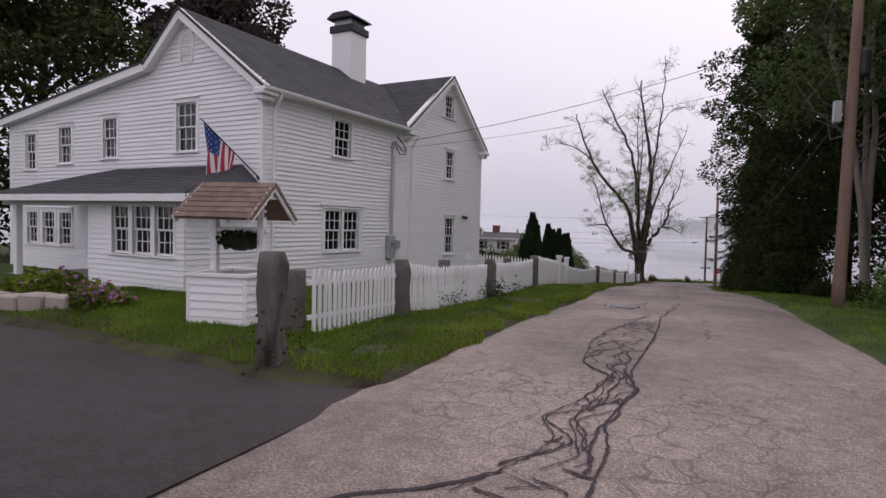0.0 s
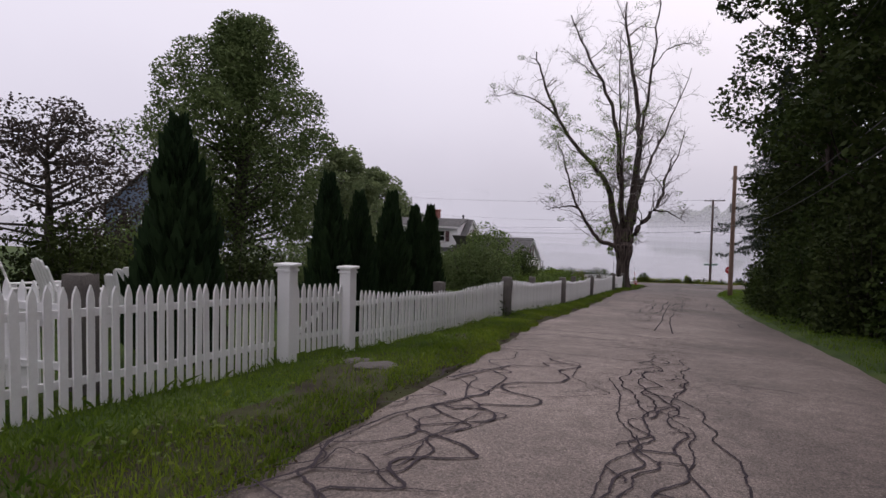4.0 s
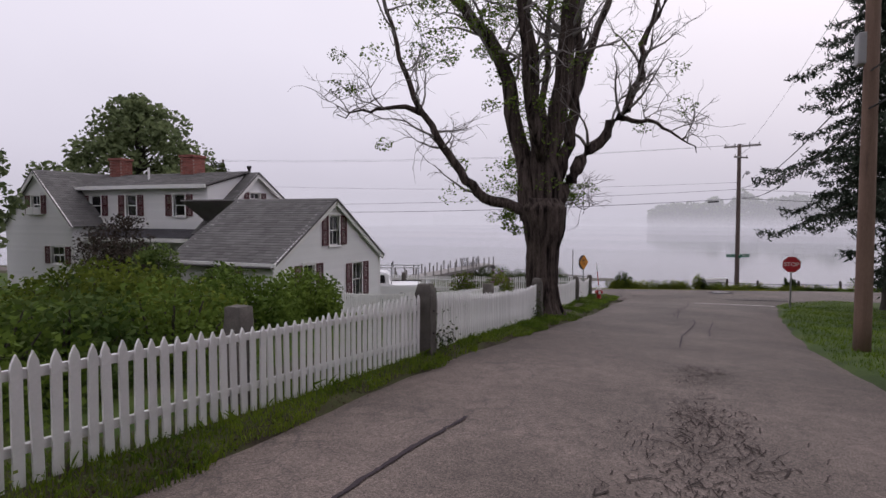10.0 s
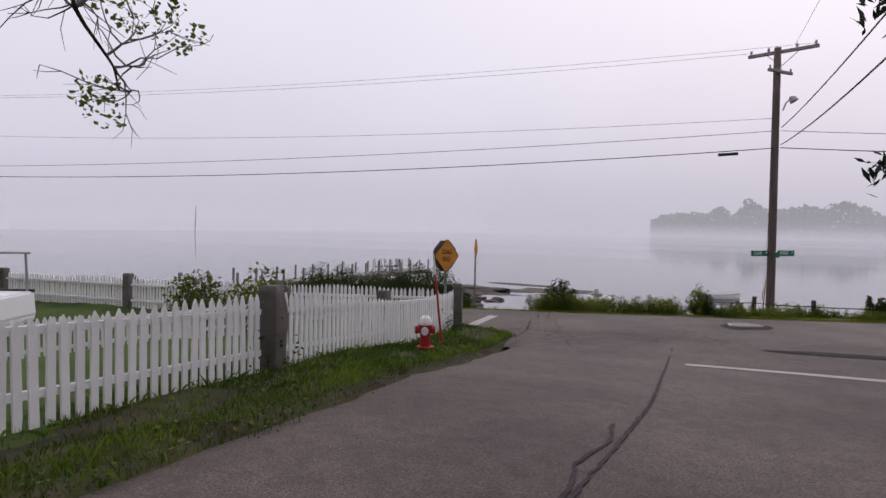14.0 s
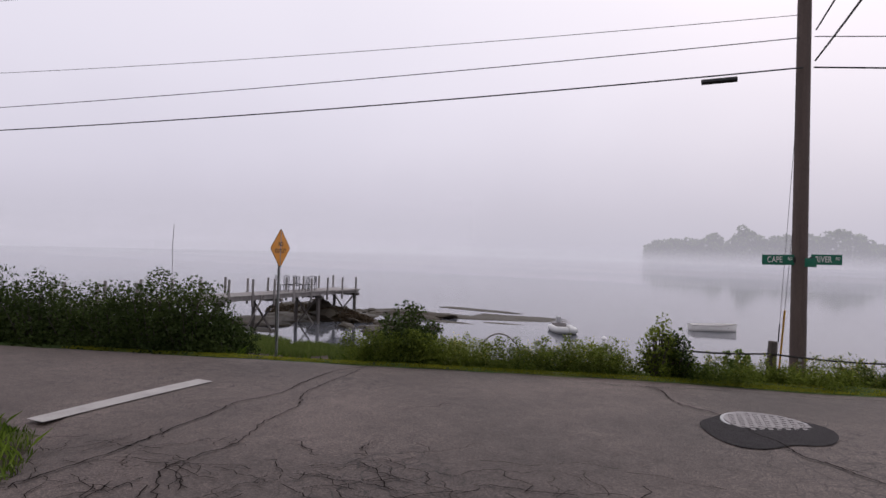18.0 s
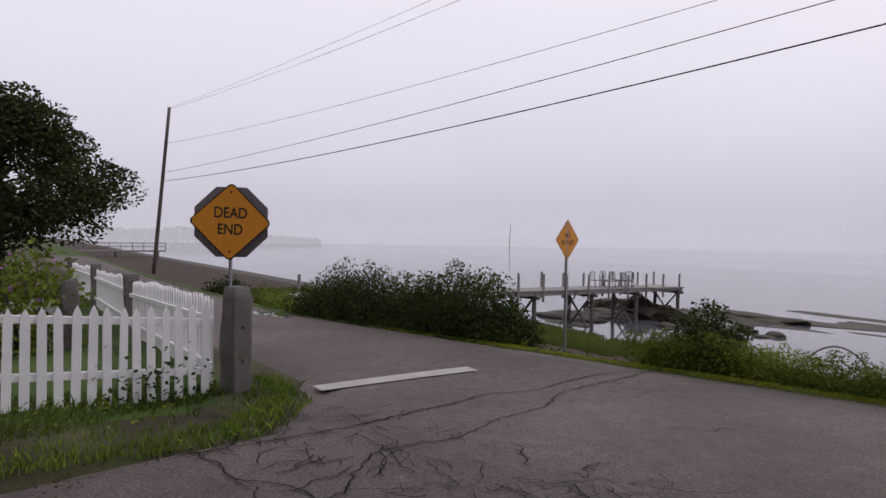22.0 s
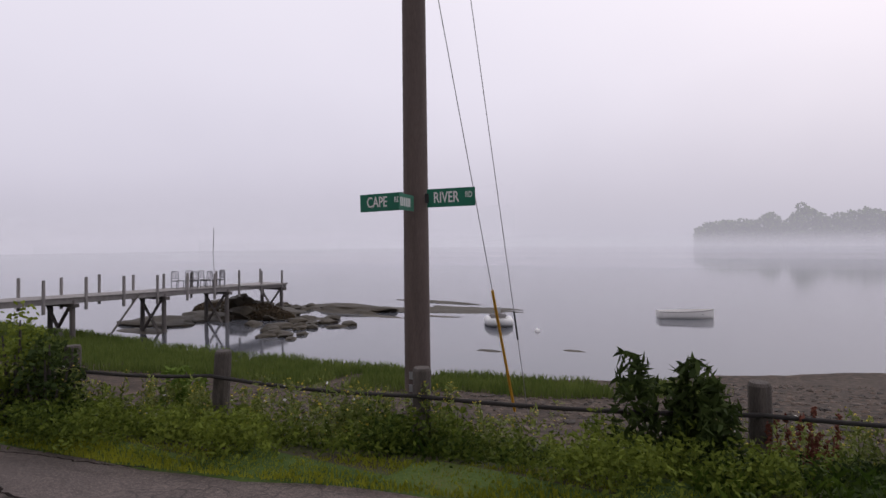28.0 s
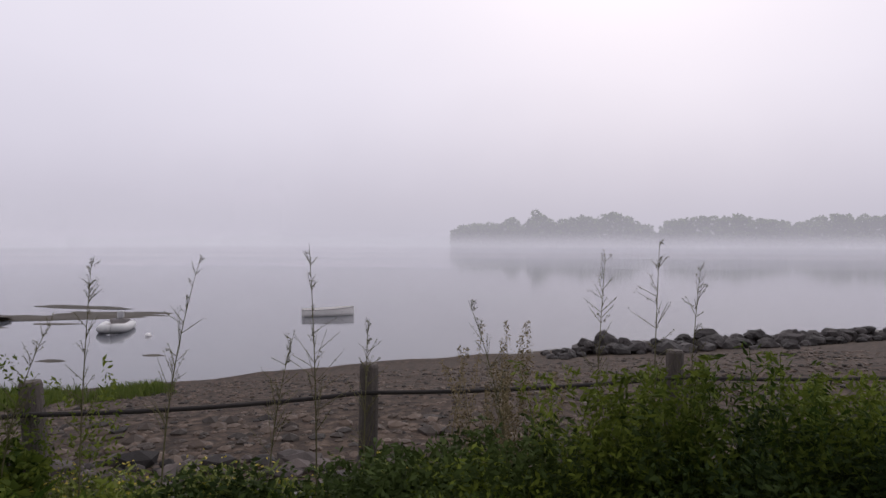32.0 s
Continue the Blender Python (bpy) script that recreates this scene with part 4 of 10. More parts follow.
for x0, y0, x1, y1, zt in ((-0.12, -0.032, 0.0, 0.0, WALLTOP), (0.0, -0.03, 0.032, 0.13, WALLTOP), (0.0, 6.2, 0.034, 6.34, WALLTOP), (0.0, 11.83, 0.034, 11.97, WALLTOP), (-11.26, -0.032, -11.1, 0.0, 6.05)):
    part("corner_board", Bag().cbox((x0, y0, 0.05), (x1, y1, zt - HZ), 0.005), M_WHITE, house)
for y0, y1 in ((-0.3, 0.22), (5.95, 6.4), (11.7, 12.14)):
    part("eave_return", Bag().cbox((0.0, y0, 6.06 - HZ), (0.3, y1, 6.2 - HZ), 0.02).cbox((0.0, y0 + 0.08, 5.95 - HZ), (0.22, y1 - 0.06, 6.06 - HZ), 0.02), M_WHITE, house)
gut = Bag()
for k in range(12):
    a0, a1 = math.pi + k * math.pi / 12, math.pi + (k + 1) * math.pi / 12
    pts = [(0.31 + 0.06 * math.cos(a), 6.24 - HZ + 0.09 * math.sin(a)) for a in (a0, a1)]
    gut.add([(pts[0][0], -0.27, pts[0][1]), (pts[1][0], -0.27, pts[1][1]), (pts[1][0], 6.0, pts[1][1]), (pts[0][0], 6.0, pts[0][1])], [(0, 1, 2, 3)])
part("gutter", gut, M_WHITE, house)
part("frieze", Bag().cbox((0.0, 0.0, 6.08 - HZ), (0.05, 6.2, 6.3 - HZ), 0.01), M_WHITE, house)
part("soffit", Bag().box((0.02, -0.22, 6.17 - HZ), (0.26, 6.0, 6.2 - HZ)), M_WHITE, house)
for y, z1 in ((0.3, 6.02), (6.45, 5.95)):
    part("downspout", Bag().tube([(0.31, y, z1 + 0.14 - HZ), (0.28, y, z1 + 0.02 - HZ), (0.09, y, z1 - 0.24 - HZ), (0.08, y, 3.5 - HZ), (0.08, y, 0.1)], [0.035] * 5, 8), M_WHITE, house)

# chimney with a steel cap
part("chimney", Bag().cbox((-3.0, 6.0, 7.0 - HZ), (-2.15, 6.85, 9.75 - HZ), 0.015), M_WHITE, house, "white rendered chimney with a dark band")
chim = house.children[-1]
part("band", Bag().cbox((-3.06, 5.94, 9.66 - HZ), (-2.09, 6.91, 9.9 - HZ), 0.015), M_DARKMETAL, chim)
part("flue_screen", Bag().box((-2.94, 6.06, 9.9 - HZ), (-2.21, 6.79, 10.12 - HZ)), M_GALV, chim)
part("cap", Bag().prism([(-0.55, 0), (0.55, 0), (0.55, 0.03), (0.3, 0.2), (-0.3, 0.2), (-0.55, 0.03)], (-2.575, 5.87, 10.12 - HZ), EX, EZ, (0, 1.1, 0)), M_DARKMETAL, chim)

# louvred attic vent
vent = part("attic_vent", Bag().cbox((-2.9, -0.05, 7.1 - HZ), (-2.84, 0.0, 7.86 - HZ), 0.004).cbox((-2.44, -0.05, 7.1 - HZ), (-2.38, 0.0, 7.86 - HZ), 0.004).cbox((-2.9, -0.05, 7.8 - HZ), (-2.38, 0.0, 7.86 - HZ), 0.004).cbox((-2.9, -0.05, 7.08 - HZ), (-2.38, 0.0, 7.14 - HZ), 0.004), M_WHITE, house)
for k in range(9):
    z = 7.17 + k * 0.07 - HZ
    part("slat", Bag().add([(-2.84, -0.045, z), (-2.44, -0.045, z), (-2.44, -0.01, z + 0.05), (-2.84, -0.01, z + 0.05), (-2.84, -0.04, z + 0.008), (-2.44, -0.04, z + 0.008)], [(0, 1, 2, 3), (0, 4, 5, 1)]), M_WHITE, vent)

# electric meter, conduit and service head
meter = part("meter_box", Bag().cbox((0.03, 5.08, 2.1 - HZ), (0.17, 5.46, 2.82 - HZ), 0.015), M_GREYPAINT, house, "grey steel electricity meter box")
part("meter_dial", Bag().tube([(0.17, 5.27, 2.6 - HZ), (0.27, 5.27, 2.6 - HZ)], [0.085, 0.08], 14), M_GALV, meter)
part("switch_box", Bag().cbox((0.03, 5.5, 2.42 - HZ), (0.14, 5.78, 2.66 - HZ), 0.012), M_GREYPAINT, meter)
part("conduit", Bag().tube([(0.1, 5.27, 2.8 - HZ), (0.1, 5.27, 5.62 - HZ)], [0.032, 0.032], 8), M_GREYPAINT, house)
part("conduit", Bag().tube([(0.08, 5.4, 2.8 - HZ), (0.08, 5.42, 5.3 - HZ)], [0.012, 0.012], 6), M_GREYPAINT, house)
part("conduit", Bag().tube([(0.1, 5.27, 2.12 - HZ), (0.1, 5.3, 1.5 - HZ)], [0.035, 0.035], 8), M_GREYPAINT, house)
part("service_head", Bag().tube([(0.1, 5.27, 5.5 - HZ), (0.12, 5.27, 5.7 - HZ), (0.22, 5.32, 5.72 - HZ)], [0.05, 0.06, 0.045], 8), M_GREYPAINT, house)
part("service_cable", Bag().tube([(0.2, 5.32, 5.7 - HZ), (0.28, 5.6, 5.45 - HZ), (0.3, 5.75, 5.5 - HZ), (0.22, 5.7, 5.7 - HZ), (0.1, 5.5, 5.95 - HZ)], [0.018] * 5, 6), M_CABLE, house)
part("service_cable", Bag().tube([(0.18, 5.3, 5.66 - HZ), (0.26, 5.45, 5.35 - HZ), (0.3, 5.7, 5.38 - HZ), (0.24, 5.8, 5.62 - HZ)], [0.015] * 4, 6), M_CABLE, house)
lamp = part("wall_light", Bag().cbox((0.02, 10.3, 3.46 - HZ), (0.07, 10.46, 3.56 - HZ), 0.01).tube([(0.06, 10.38, 3.5 - HZ), (0.22, 10.42, 3.47 - HZ)], [0.05, 0.06], 10), M_DARKMETAL, house)

# porch: enclosed room and open end under a hipped roof
PU = -2.0
por_holes = [(0.38, 0.98, 2.4, 3.46), (1.12, 1.74, 2.4, 3.46), (1.88, 2.48, 2.4, 3.46)]
clap_wall(house, (0, PU, 0), -EX, -EY, lambda z: (0.05, 3.4), 1.55, 3.62, por_holes, HZ)
for h in por_holes:
    sash_window(house, (0, PU, 0), -EX, -EY, *h, HZ, casing=0.07, head=False)
clap_wall(house, (-0.05, PU, 0), EY, EX, lambda z: (0.0, 2.0), 1.55, 3.62, [], HZ)
clap_wall(house, (-3.4, PU, 0), EY, -EX, lambda z: (0.0, 2.0), 1.55, 3.62, [], HZ)
part("porch_floor", Bag().box((-7.2, PU, 0.0), (-3.42, 0, 0.18)), M_GREYWOOD, house)
for x in (-3.36, -6.7):
    part("porch_post", Bag().cbox((x - 0.08, PU - 0.005, 0.0), (x + 0.08, PU + 0.15, 3.5 - HZ), 0.01), M_WHITE, house)
part("porch_beam", Bag().cbox((-7.3, PU - 0.02, 3.42 - HZ), (0.02, PU + 0.16, 3.64 - HZ), 0.01), M_WHITE, house)
part("porch_ceiling", Bag().box((-7.3, PU, 3.6 - HZ), (-0.05, -0.01, 3.64 - HZ)), M_WHITE, house)
pd = Vector((0, -2.35, -0.82)).normalized()
shingled(house, (-7.5, -0.02, 4.5 - HZ), EX, pd, 7.9, 2.5, M_ROOF, ends=lambda t: (2.0 * (1 - t), 7.9 - 1.0 * (1 - t)), seed=9)
pe = Vector((1.35, 0, -0.82)).normalized()
part("porch_roof_end", Bag().add([(-0.6, -0.02, 4.5 - HZ), (0.42, -2.36, 3.68 - HZ), (0.42, -0.02, 3.68 - HZ), (-0.6, -0.02, 4.45 - HZ), (0.42, -2.36, 3.62 - HZ), (0.42, -0.02, 3.62 - HZ)], [(0, 1, 2), (5, 4, 3), (1, 4, 5, 2), (0, 3, 4, 1), (2, 5, 3, 0)]), M_ROOF, house)
part("porch_roof_end", Bag().add([(-5.5, -0.02, 4.5 - HZ), (-7.5, -0.02, 3.68 - HZ), (-7.5, -2.36, 3.68 - HZ), (-5.5, -0.02, 4.45 - HZ), (-7.5, -0.02, 3.62 - HZ), (-7.5, -2.36, 3.62 - HZ)], [(0, 1, 2), (5, 4, 3), (1, 4, 5, 2), (0, 3, 4, 1), (2, 5, 3, 0)]), M_ROOF, house)
part("fascia", Bag().cbox((-7.5, -2.4, 3.52 - HZ), (0.42, -2.34, 3.68 - HZ), 0.008), M_WHITE, house)
part("fascia", Bag().cbox((0.38, -2.34, 3.52 - HZ), (0.44, 0.0, 3.68 - HZ), 0.008), M_WHITE, house)

# flag on a leaning staff, cloth hanging in folds
hm = pose(HX, HY, HZ, 0, 0, -6.9)
flag = thing("flag", "striped flag hanging from a leaning dark staff on the house corner", "flag", hm @ pose(-0.06, -0.03, 4.2 - HZ))
part("bracket", Bag().tube([(0, 0, -0.06), (0, -0.06, 0.02)], [0.03, 0.025], 8), M_DARKMETAL, flag)
staff_d = Vector((-0.5, -0.62, 0.78)).normalized()
part("staff", Bag().tube([(0, -0.02, 0), staff_d * 1.72], [0.016, 0.013], 8), M_DARKMETAL, flag)
part("finial", Bag().tube([staff_d * 1.7, staff_d * 1.74, staff_d * 1.79], [0.014, 0.03, 0.008], 8), M_GALV, flag)
M_FLAG_R, M_FLAG_W, M_FLAG_B = mat("red_cloth", (0.33, 0.025, 0.05), 0.8, bump=0.1, fine=200), mat("white_cloth", (0.62, 0.6, 0.62), 0.8, bump=0.1, fine=200), mat("blue_cloth", (0.02, 0.05, 0.2), 0.8, bump=0.1, fine=200)


def cloth(u, v):
    """u 0..1 along the staff from its tip, v 0..1 down the hanging cloth."""
    top = staff_d * (1.68 - 0.95 * u)
    fold = 0.05 * math.sin(u * 17 + v * 3) * (0.25 + v)
    gather = (top - staff_d * 1.5) * (-0.35 * v)
    return top + gather + Vector((0.05 * v + fold * 0.6, fold, -v * 1.42 + 0.16 * v * (1 - u)))


for i in range(13):
    v0, v1 = 0, 1
    # stripes run away from the staff, so they hang downwards
    u0, u1 = i / 13, (i + 1) / 13
    start = 0.4 if i < 7 else 0.0
    b = Bag()
    n = 10
    vs = [start + (1 - start) * k / n for k in range(n + 1)]
    pts = []
    for v in vs:
        for u in (u0, (u0 + u1) / 2, u1):
            pts.append(cloth(u, v))
    b.add(pts, [(k * 3 + j, k * 3 + j + 1, k * 3 + j + 4, k * 3 + j + 3) for k in range(n) for j in range(2)])
    part("stripe", b, M_FLAG_R if i % 2 == 0 else M_FLAG_W, flag, smooth=True)
b = Bag()
pts = [cloth(7 / 13 * j / 10, 0.4 * k / 6) for k in range(7) for j in range(11)]
b.add(pts, [(k * 11 + j, k * 11 + j + 1, k * 11 + j + 12, k * 11 + j + 11) for k in range(6) for j in range(10)])
part("canton", b, M_FLAG_B, flag, smooth=True)
b = Bag()
for k in range(4):
    for j in range(5):
        c = cloth(7 / 13 * (j + 0.5) / 5, 0.4 * (k + 0.5) / 4)
        for sgn in (-1, 1):
            o = Vector((0.006, -0.012, 0)) * sgn
            b.add([c + o + Vector((0.018 * math.cos(a), 0, 0.018 * math.sin(a))) for a in (0.3, 1.6, 2.9, 4.1, 5.4)], [(0, 1, 2, 3, 4)])
tagged(part("stars", b, M_FLAG_W, flag), kind="stuff")

# roofed well with a hanging planter
well = thing("wishing_well", "white clapboard wishing well with a cedar shingle roof", "well", pose(-5.42, 5.3, float(ground_z(-5.52, 5.3)) - 0.02, 0, 0, 11))
clap_c = [(0.45, -0.58), (0.45, 0.58), (-0.45, 0.58), (-0.45, -0.58)]
for k in range(4):
    a, b2 = Vector((*clap_c[k], 0)), Vector((*clap_c[(k + 1) % 4], 0))
    al = (b2 - a)
    ln = al.length
    al.normalize()
    ot = Vector((al.y, -al.x, 0))
    for r in range(6):
        z0 = 0.02 + r * 0.118
        q = lambda s, o, h: a + al * s + ot * o + Vector((0, 0, h))
        part("clapboard", Bag().add([q(0, -0.03, z0), q(ln, -0.03, z0), q(ln, 0.03, z0), q(0, 0.03, z0), q(0, -0.03, z0 + 0.118), q(ln, -0.03, z0 + 0.118), q(ln, 0.012, z0 + 0.118), q(0, 0.012, z0 + 0.118)],
                                    [(0, 1, 2, 3), (7, 6, 5, 4), (4, 5, 1, 0), (5, 6, 2, 1), (6, 7, 3, 2), (7, 4, 0, 3)]), M_WHITE, well)
    part("corner_trim", Bag().tube([a + Vector((0, 0, 0)), a + Vector((0, 0, 0.74))], [0.04, 0.04], 6), M_WHITE, well)
rim = Bag()
o8 = [(x * 1.13, y * 1.1) for x, y in clap_c]
i8 = [(x * 0.85, y * 0.85) for x, y in clap_c]
for k in range(4):
    j = (k + 1) % 4
    rim.add([(*o8[k], 0.735), (*o8[j], 0.735), (*i8[j], 0.735), (*i8[k], 0.735), (*o8[k], 0.78), (*o8[j], 0.78), (*i8[j], 0.78), (*i8[k], 0.78)], [(0, 1, 5, 4), (4, 5, 6, 7), (2, 3, 7, 6), (3, 2, 1, 0)])
part("rim", rim, M_WHITE, well)
for x in (-0.4, 0.4):
    part("post", Bag().cbox((x - 0.055, -0.055, 0.7), (x + 0.055, 0.055, 1.95), 0.008), M_WHITE, well)
    part("gable_board", Bag().prism([(-0.2, 0.28), (0.2, 0.28), (0.0, 0.42)], (x * 1.32, 0, 1.63), EY, EZ, (0.03, 0, 0)), M_WHITE, well)
    for sgn in (-1, 1):
        bag = Bag()
        board_between(bag, (x * 1.5, 0, 2.1), (x * 1.5, sgn * 0.74, 1.56), 0.11, 0.03)
        part("barge_board", bag, M_WHITE, well)
for sgn in (-1, 1):
    shingled(well, (-0.64, 0, 2.16), EX, Vector((0, sgn * 0.74, -0.54)), 1.28, 0.93, M_CEDAR, thick=0.04, course=0.12, tab=0.14, seed=20 + sgn)
part("axle", Bag().tube([(-0.5, 0, 1.42), (0.5, 0, 1.42)], [0.04, 0.04], 10), M_WHITE, well)
part("rope", Bag().tube([(0.05, 0, 1.42), (0.05, 0, 1.3)], [0.012, 0.012], 6), M_ROPE, well)
basket = thing("hanging_basket", "dark hanging planter basket full of trailing green leaves", "planter", pose(-5.37, 5.3, float(ground_z(-5.52, 5.3)) + 1.28, 0, 0, 0))
part("basket", Bag().tube([(0, 0, -0.2), (0, 0, -0.14), (0, 0, 0.0)], [0.09, 0.2, 0.26], 14), M_BLACK, basket)
# plain bars for the numbers on the well's post
tagged(part("number_bar", Bag().box((0.455, -0.03, 1.74), (0.462, 0.03, 1.81)), M_DARKMETAL, well))
part("number_bar", Bag().box((0.455, -0.03, 1.63), (0.462, 0.03, 1.70)), M_DARKMETAL, well)
# stone step and low bed by the drive
steps = thing("stone_kerb", "low pale stone edging along the flower bed", "kerb", pose(-9.3, 4.4, float(ground_z(-9.3, 4.4)), 0, 0, 6))
rs = random.Random(4)
for k in range(9):
    x = -3.2 + k * 0.5
    part("stone", Bag().cbox((x, -0.2 + rs.uniform(-0.05, 0.05), -0.1), (x + 0.47, 0.15, 0.16 + rs.uniform(0, 0.06)), 0.03), M_STONE, steps)


# ---------------------------------------------------------------- plants
def rand_dirs(n, r):
    v = r.normal(size=(n, 3))
    return v / np.linalg.norm(v, axis=1, keepdims=True)


def leaf_quads(cen, size, r, flat=0.0, droop=0.0, width=0.32):
    """Rhombic leaves at the given places, turned at random."""
    n = len(cen)
    a, b = rand_dirs(n, r), rand_dirs(n, r)
    a[:, 2] = a[:, 2] * (1 - flat) - droop
    a /= np.linalg.norm(a, axis=1, keepdims=True)
    b -= a * (a * b).sum(1, keepdims=True)
    b[:, 2] *= (1 - flat)
    b /= np.linalg.norm(b, axis=1, keepdims=True) + 1e-9
    s = size * r.uniform(0.6, 1.3, size=(n, 1))
    return np.stack([cen - a * s * 0.5, cen + b * s * width, cen + a * s * 0.5, cen - b * s * width], 1)


def clumps(centers, radii, per, r, flatten=0.75):
    """Leaf places in round tufts about the centres."""
    centers, radii = np.asarray(centers), np.asarray(radii)
    i = r.integers(0, len(centers), per)
    d = rand_dirs(per, r) * (r.uniform(0.25, 1, size=(per, 1)) ** 0.5)
    d[:, 2] *= flatten
    return centers[i] + d * radii[i][:, None]


def wander(p, d, length, n, bend, r, up=0.0):
    """A crooked line from p along d."""
    p, d = np.array(p, float), np.array(d, float)
    d /= np.linalg.norm(d)
    out = [p.copy()]
    for _ in range(n):
        d = d + r.normal(size=3) * bend + np.array([0, 0, up])
        d /= np.linalg.norm(d)
        p = p + d * length / n
        out.append(p.copy())
    return out


def broadleaf(name, x, y, h, spread, trunk_r, material, leaves, leaf_size, base=0.3, label="", seed=1, z=None, bark=None, blobs=26, lean=(0, 0), hollow=0.35, group="trees", forked=1):
    """A tree: tapered trunk with limbs, and a crown of leaf tufts with gaps."""
    r = np.random.default_rng(seed)
    z = float(ground_z(x, y)) - 0.1 if z is None else z
    ob = thing(name, label, "tree", pose(x, y, z), group)
    wood = Bag()
    cx, cy = lean
    for k in range(forked):
        ang = r.uniform(0, 6.3)
        off = 0.0 if forked == 1 else 0.12
        top = (cx + math.cos(ang) * off * h * 0.6, cy + math.sin(ang) * off * h * 0.6, h * 0.8)
        pts = [(math.cos(ang) * off * 1.2 * s + (top[0]) * s ** 1.5 + r.normal() * 0.04 * h * s * 0.3, math.sin(ang) * off * 1.2 * s + top[1] * s ** 1.5 + r.normal() * 0.04 * h * s * 0.3, top[2] * s) for s in (0, 0.08, 0.25, 0.45, 0.65, 0.85, 1)]
        wood.tube(pts, [trunk_r * f for f in (1.35, 1.0, 0.85, 0.68, 0.5, 0.3, 0.08)], 10)
    cen, rad = [], []
    crown_z0 = h * base
    for k in range(blobs):
        u = (k + 0.5) / blobs
        zz = crown_z0 + (h - crown_z0) * u
        prof = math.sin(math.pi * min(1, 0.12 + 0.88 * u) ** 0.8) * 0.9 + 0.18
        a = k * 2.4 + r.uniform(-0.5, 0.5)
        rr = spread * prof * r.uniform(hollow, 1.0)
        c = np.array([cx * u + math.cos(a) * rr, cy * u + math.sin(a) * rr, zz - r.uniform(0, 0.06) * h])
        cen.append(c)
        rad.append(spread * r.uniform(0.24, 0.42) * (1.1 - 0.45 * u))
        s0 = max(0.15, min(0.92, zz / (h * 0.8) - 0.22))
        st = np.array([cx * s0 ** 1.5, cy * s0 ** 1.5, h * 0.8 * s0])
        mid = (st + c) / 2 + np.array([0, 0, -0.05 * h * r.uniform(0, 1)]) + r.normal(size=3) * 0.03 * h
        wood.tube([st, mid, c], [trunk_r * 0.3, trunk_r * 0.17, trunk_r * 0.04], 6)
    part("trunk", wood, bark or M_BARK2, ob, smooth=True)
    pos = clumps(cen, rad, leaves, r)
    crown = quads("crown", leaf_quads(pos, leaf_size, r, 0.3, 0.15), material, parent=ob)
    return ob


def shrub(name, x, y, h, spread, material, leaves, leaf_size, label, seed=1, z=None, depth=None, group="shrubs", category="shrub", blobs=14, low=0.12, extra=None):
    """A bush: several stems and rounded tufts of leaves down to the ground."""
    r = np.random.default_rng(seed)
    z = float(ground_z(x, y)) - 0.05 if z is None else z
    depth = depth or spread
    ob = thing(name, label, category, pose(x, y, z), group)
    wood, cen, rad = Bag(), [], []
    for k in range(blobs):
        a, rr = k * 2.4, math.sqrt((k + 0.5) / blobs)
        top = h * (1 - 0.45 * rr ** 2) * r.uniform(0.75, 1.02)
        px, py = math.cos(a) * rr * spread * 0.8, math.sin(a) * rr * depth * 0.8
        R = min(spread, depth) * r.uniform(0.3, 0.45)
        for f in (0.3, 0.62, 1.0):
            zz = max(low * h, top * f - R * 0.5)
            cen.append((px, py, zz))
            rad.append(R)
        wood.tube([(px * 0.25, py * 0.25, 0), (px * 0.7, py * 0.7, top * 0.5), (px, py, top * 0.9)], [0.03, 0.02, 0.006], 5)
    tagged(part("woody_base", wood, M_BARK2, ob), kind="stuff")
    pos = clumps(cen, rad, leaves, r, 0.9)
    pos[:, 2] = np.maximum(pos[:, 2], 0.02)
    quads("foliage", leaf_quads(pos, leaf_size, r, 0.2), material, parent=ob)
    if extra:
        m2, n2, s2 = extra
        p2 = clumps(cen, np.array(rad) * 1.06, n2, r, 0.9)
        p2 = p2[p2[:, 2] > 0.35 * h]
        quads("blossom", leaf_quads(p2, s2, r, 0.5, width=0.5), m2, parent=ob)
    return ob


def arborvitae(x, y, h, w, seed):
    """A column of upright sprays."""
    r = np.random.default_rng(seed)
    ob = thing("arborvitae", "tall narrow dark green arborvitae behind the fence", "tree", pose(x, y, float(ground_z(x, y)) - 0.05), "arborvitaes")
    part("trunk", Bag().tube([(0, 0, 0), (0, 0, h * 0.5), (0, 0, h * 0.95)], [0.06, 0.04, 0.008], 7), M_BARK2, ob)
    n = 5200
    u = r.uniform(0, 1, n) ** 0.8
    prof = np.interp(u, [0, 0.08, 0.3, 0.6, 0.85, 1.0], [0.75, 0.95, 1.0, 0.72, 0.34, 0.03])
    a = r.uniform(0, 6.283, n)
    lump = 1 + 0.17 * np.sin(a * 3 + u * 9 + seed) + 0.13 * np.sin(a * 7 - u * 23) + 0.14 * np.sin(a * 5 + u * 41 + seed)
    rr = w / 2.3 * prof * lump * r.uniform(0.7, 1.0, n)
    c = np.stack([np.cos(a) * rr, np.sin(a) * rr, u * h], 1)
    out = np.stack([np.cos(a) * 0.35, np.sin(a) * 0.35, np.ones(n)], 1)
    out /= np.linalg.norm(out, axis=1, keepdims=True)
    t = rand_dirs(n, r)
    t -= out * (t * out).sum(1, keepdims=True)
    t /= np.linalg.norm(t, axis=1, keepdims=True)
    s = 0.07 + 0.2 * r.random((n, 1)) ** 2.2
    quads("foliage", np.stack([c - out * s, c + t * s * 0.38, c + out * s * 1.1, c - t * s * 0.38], 1), G_CEDAR, parent=ob)
    return ob


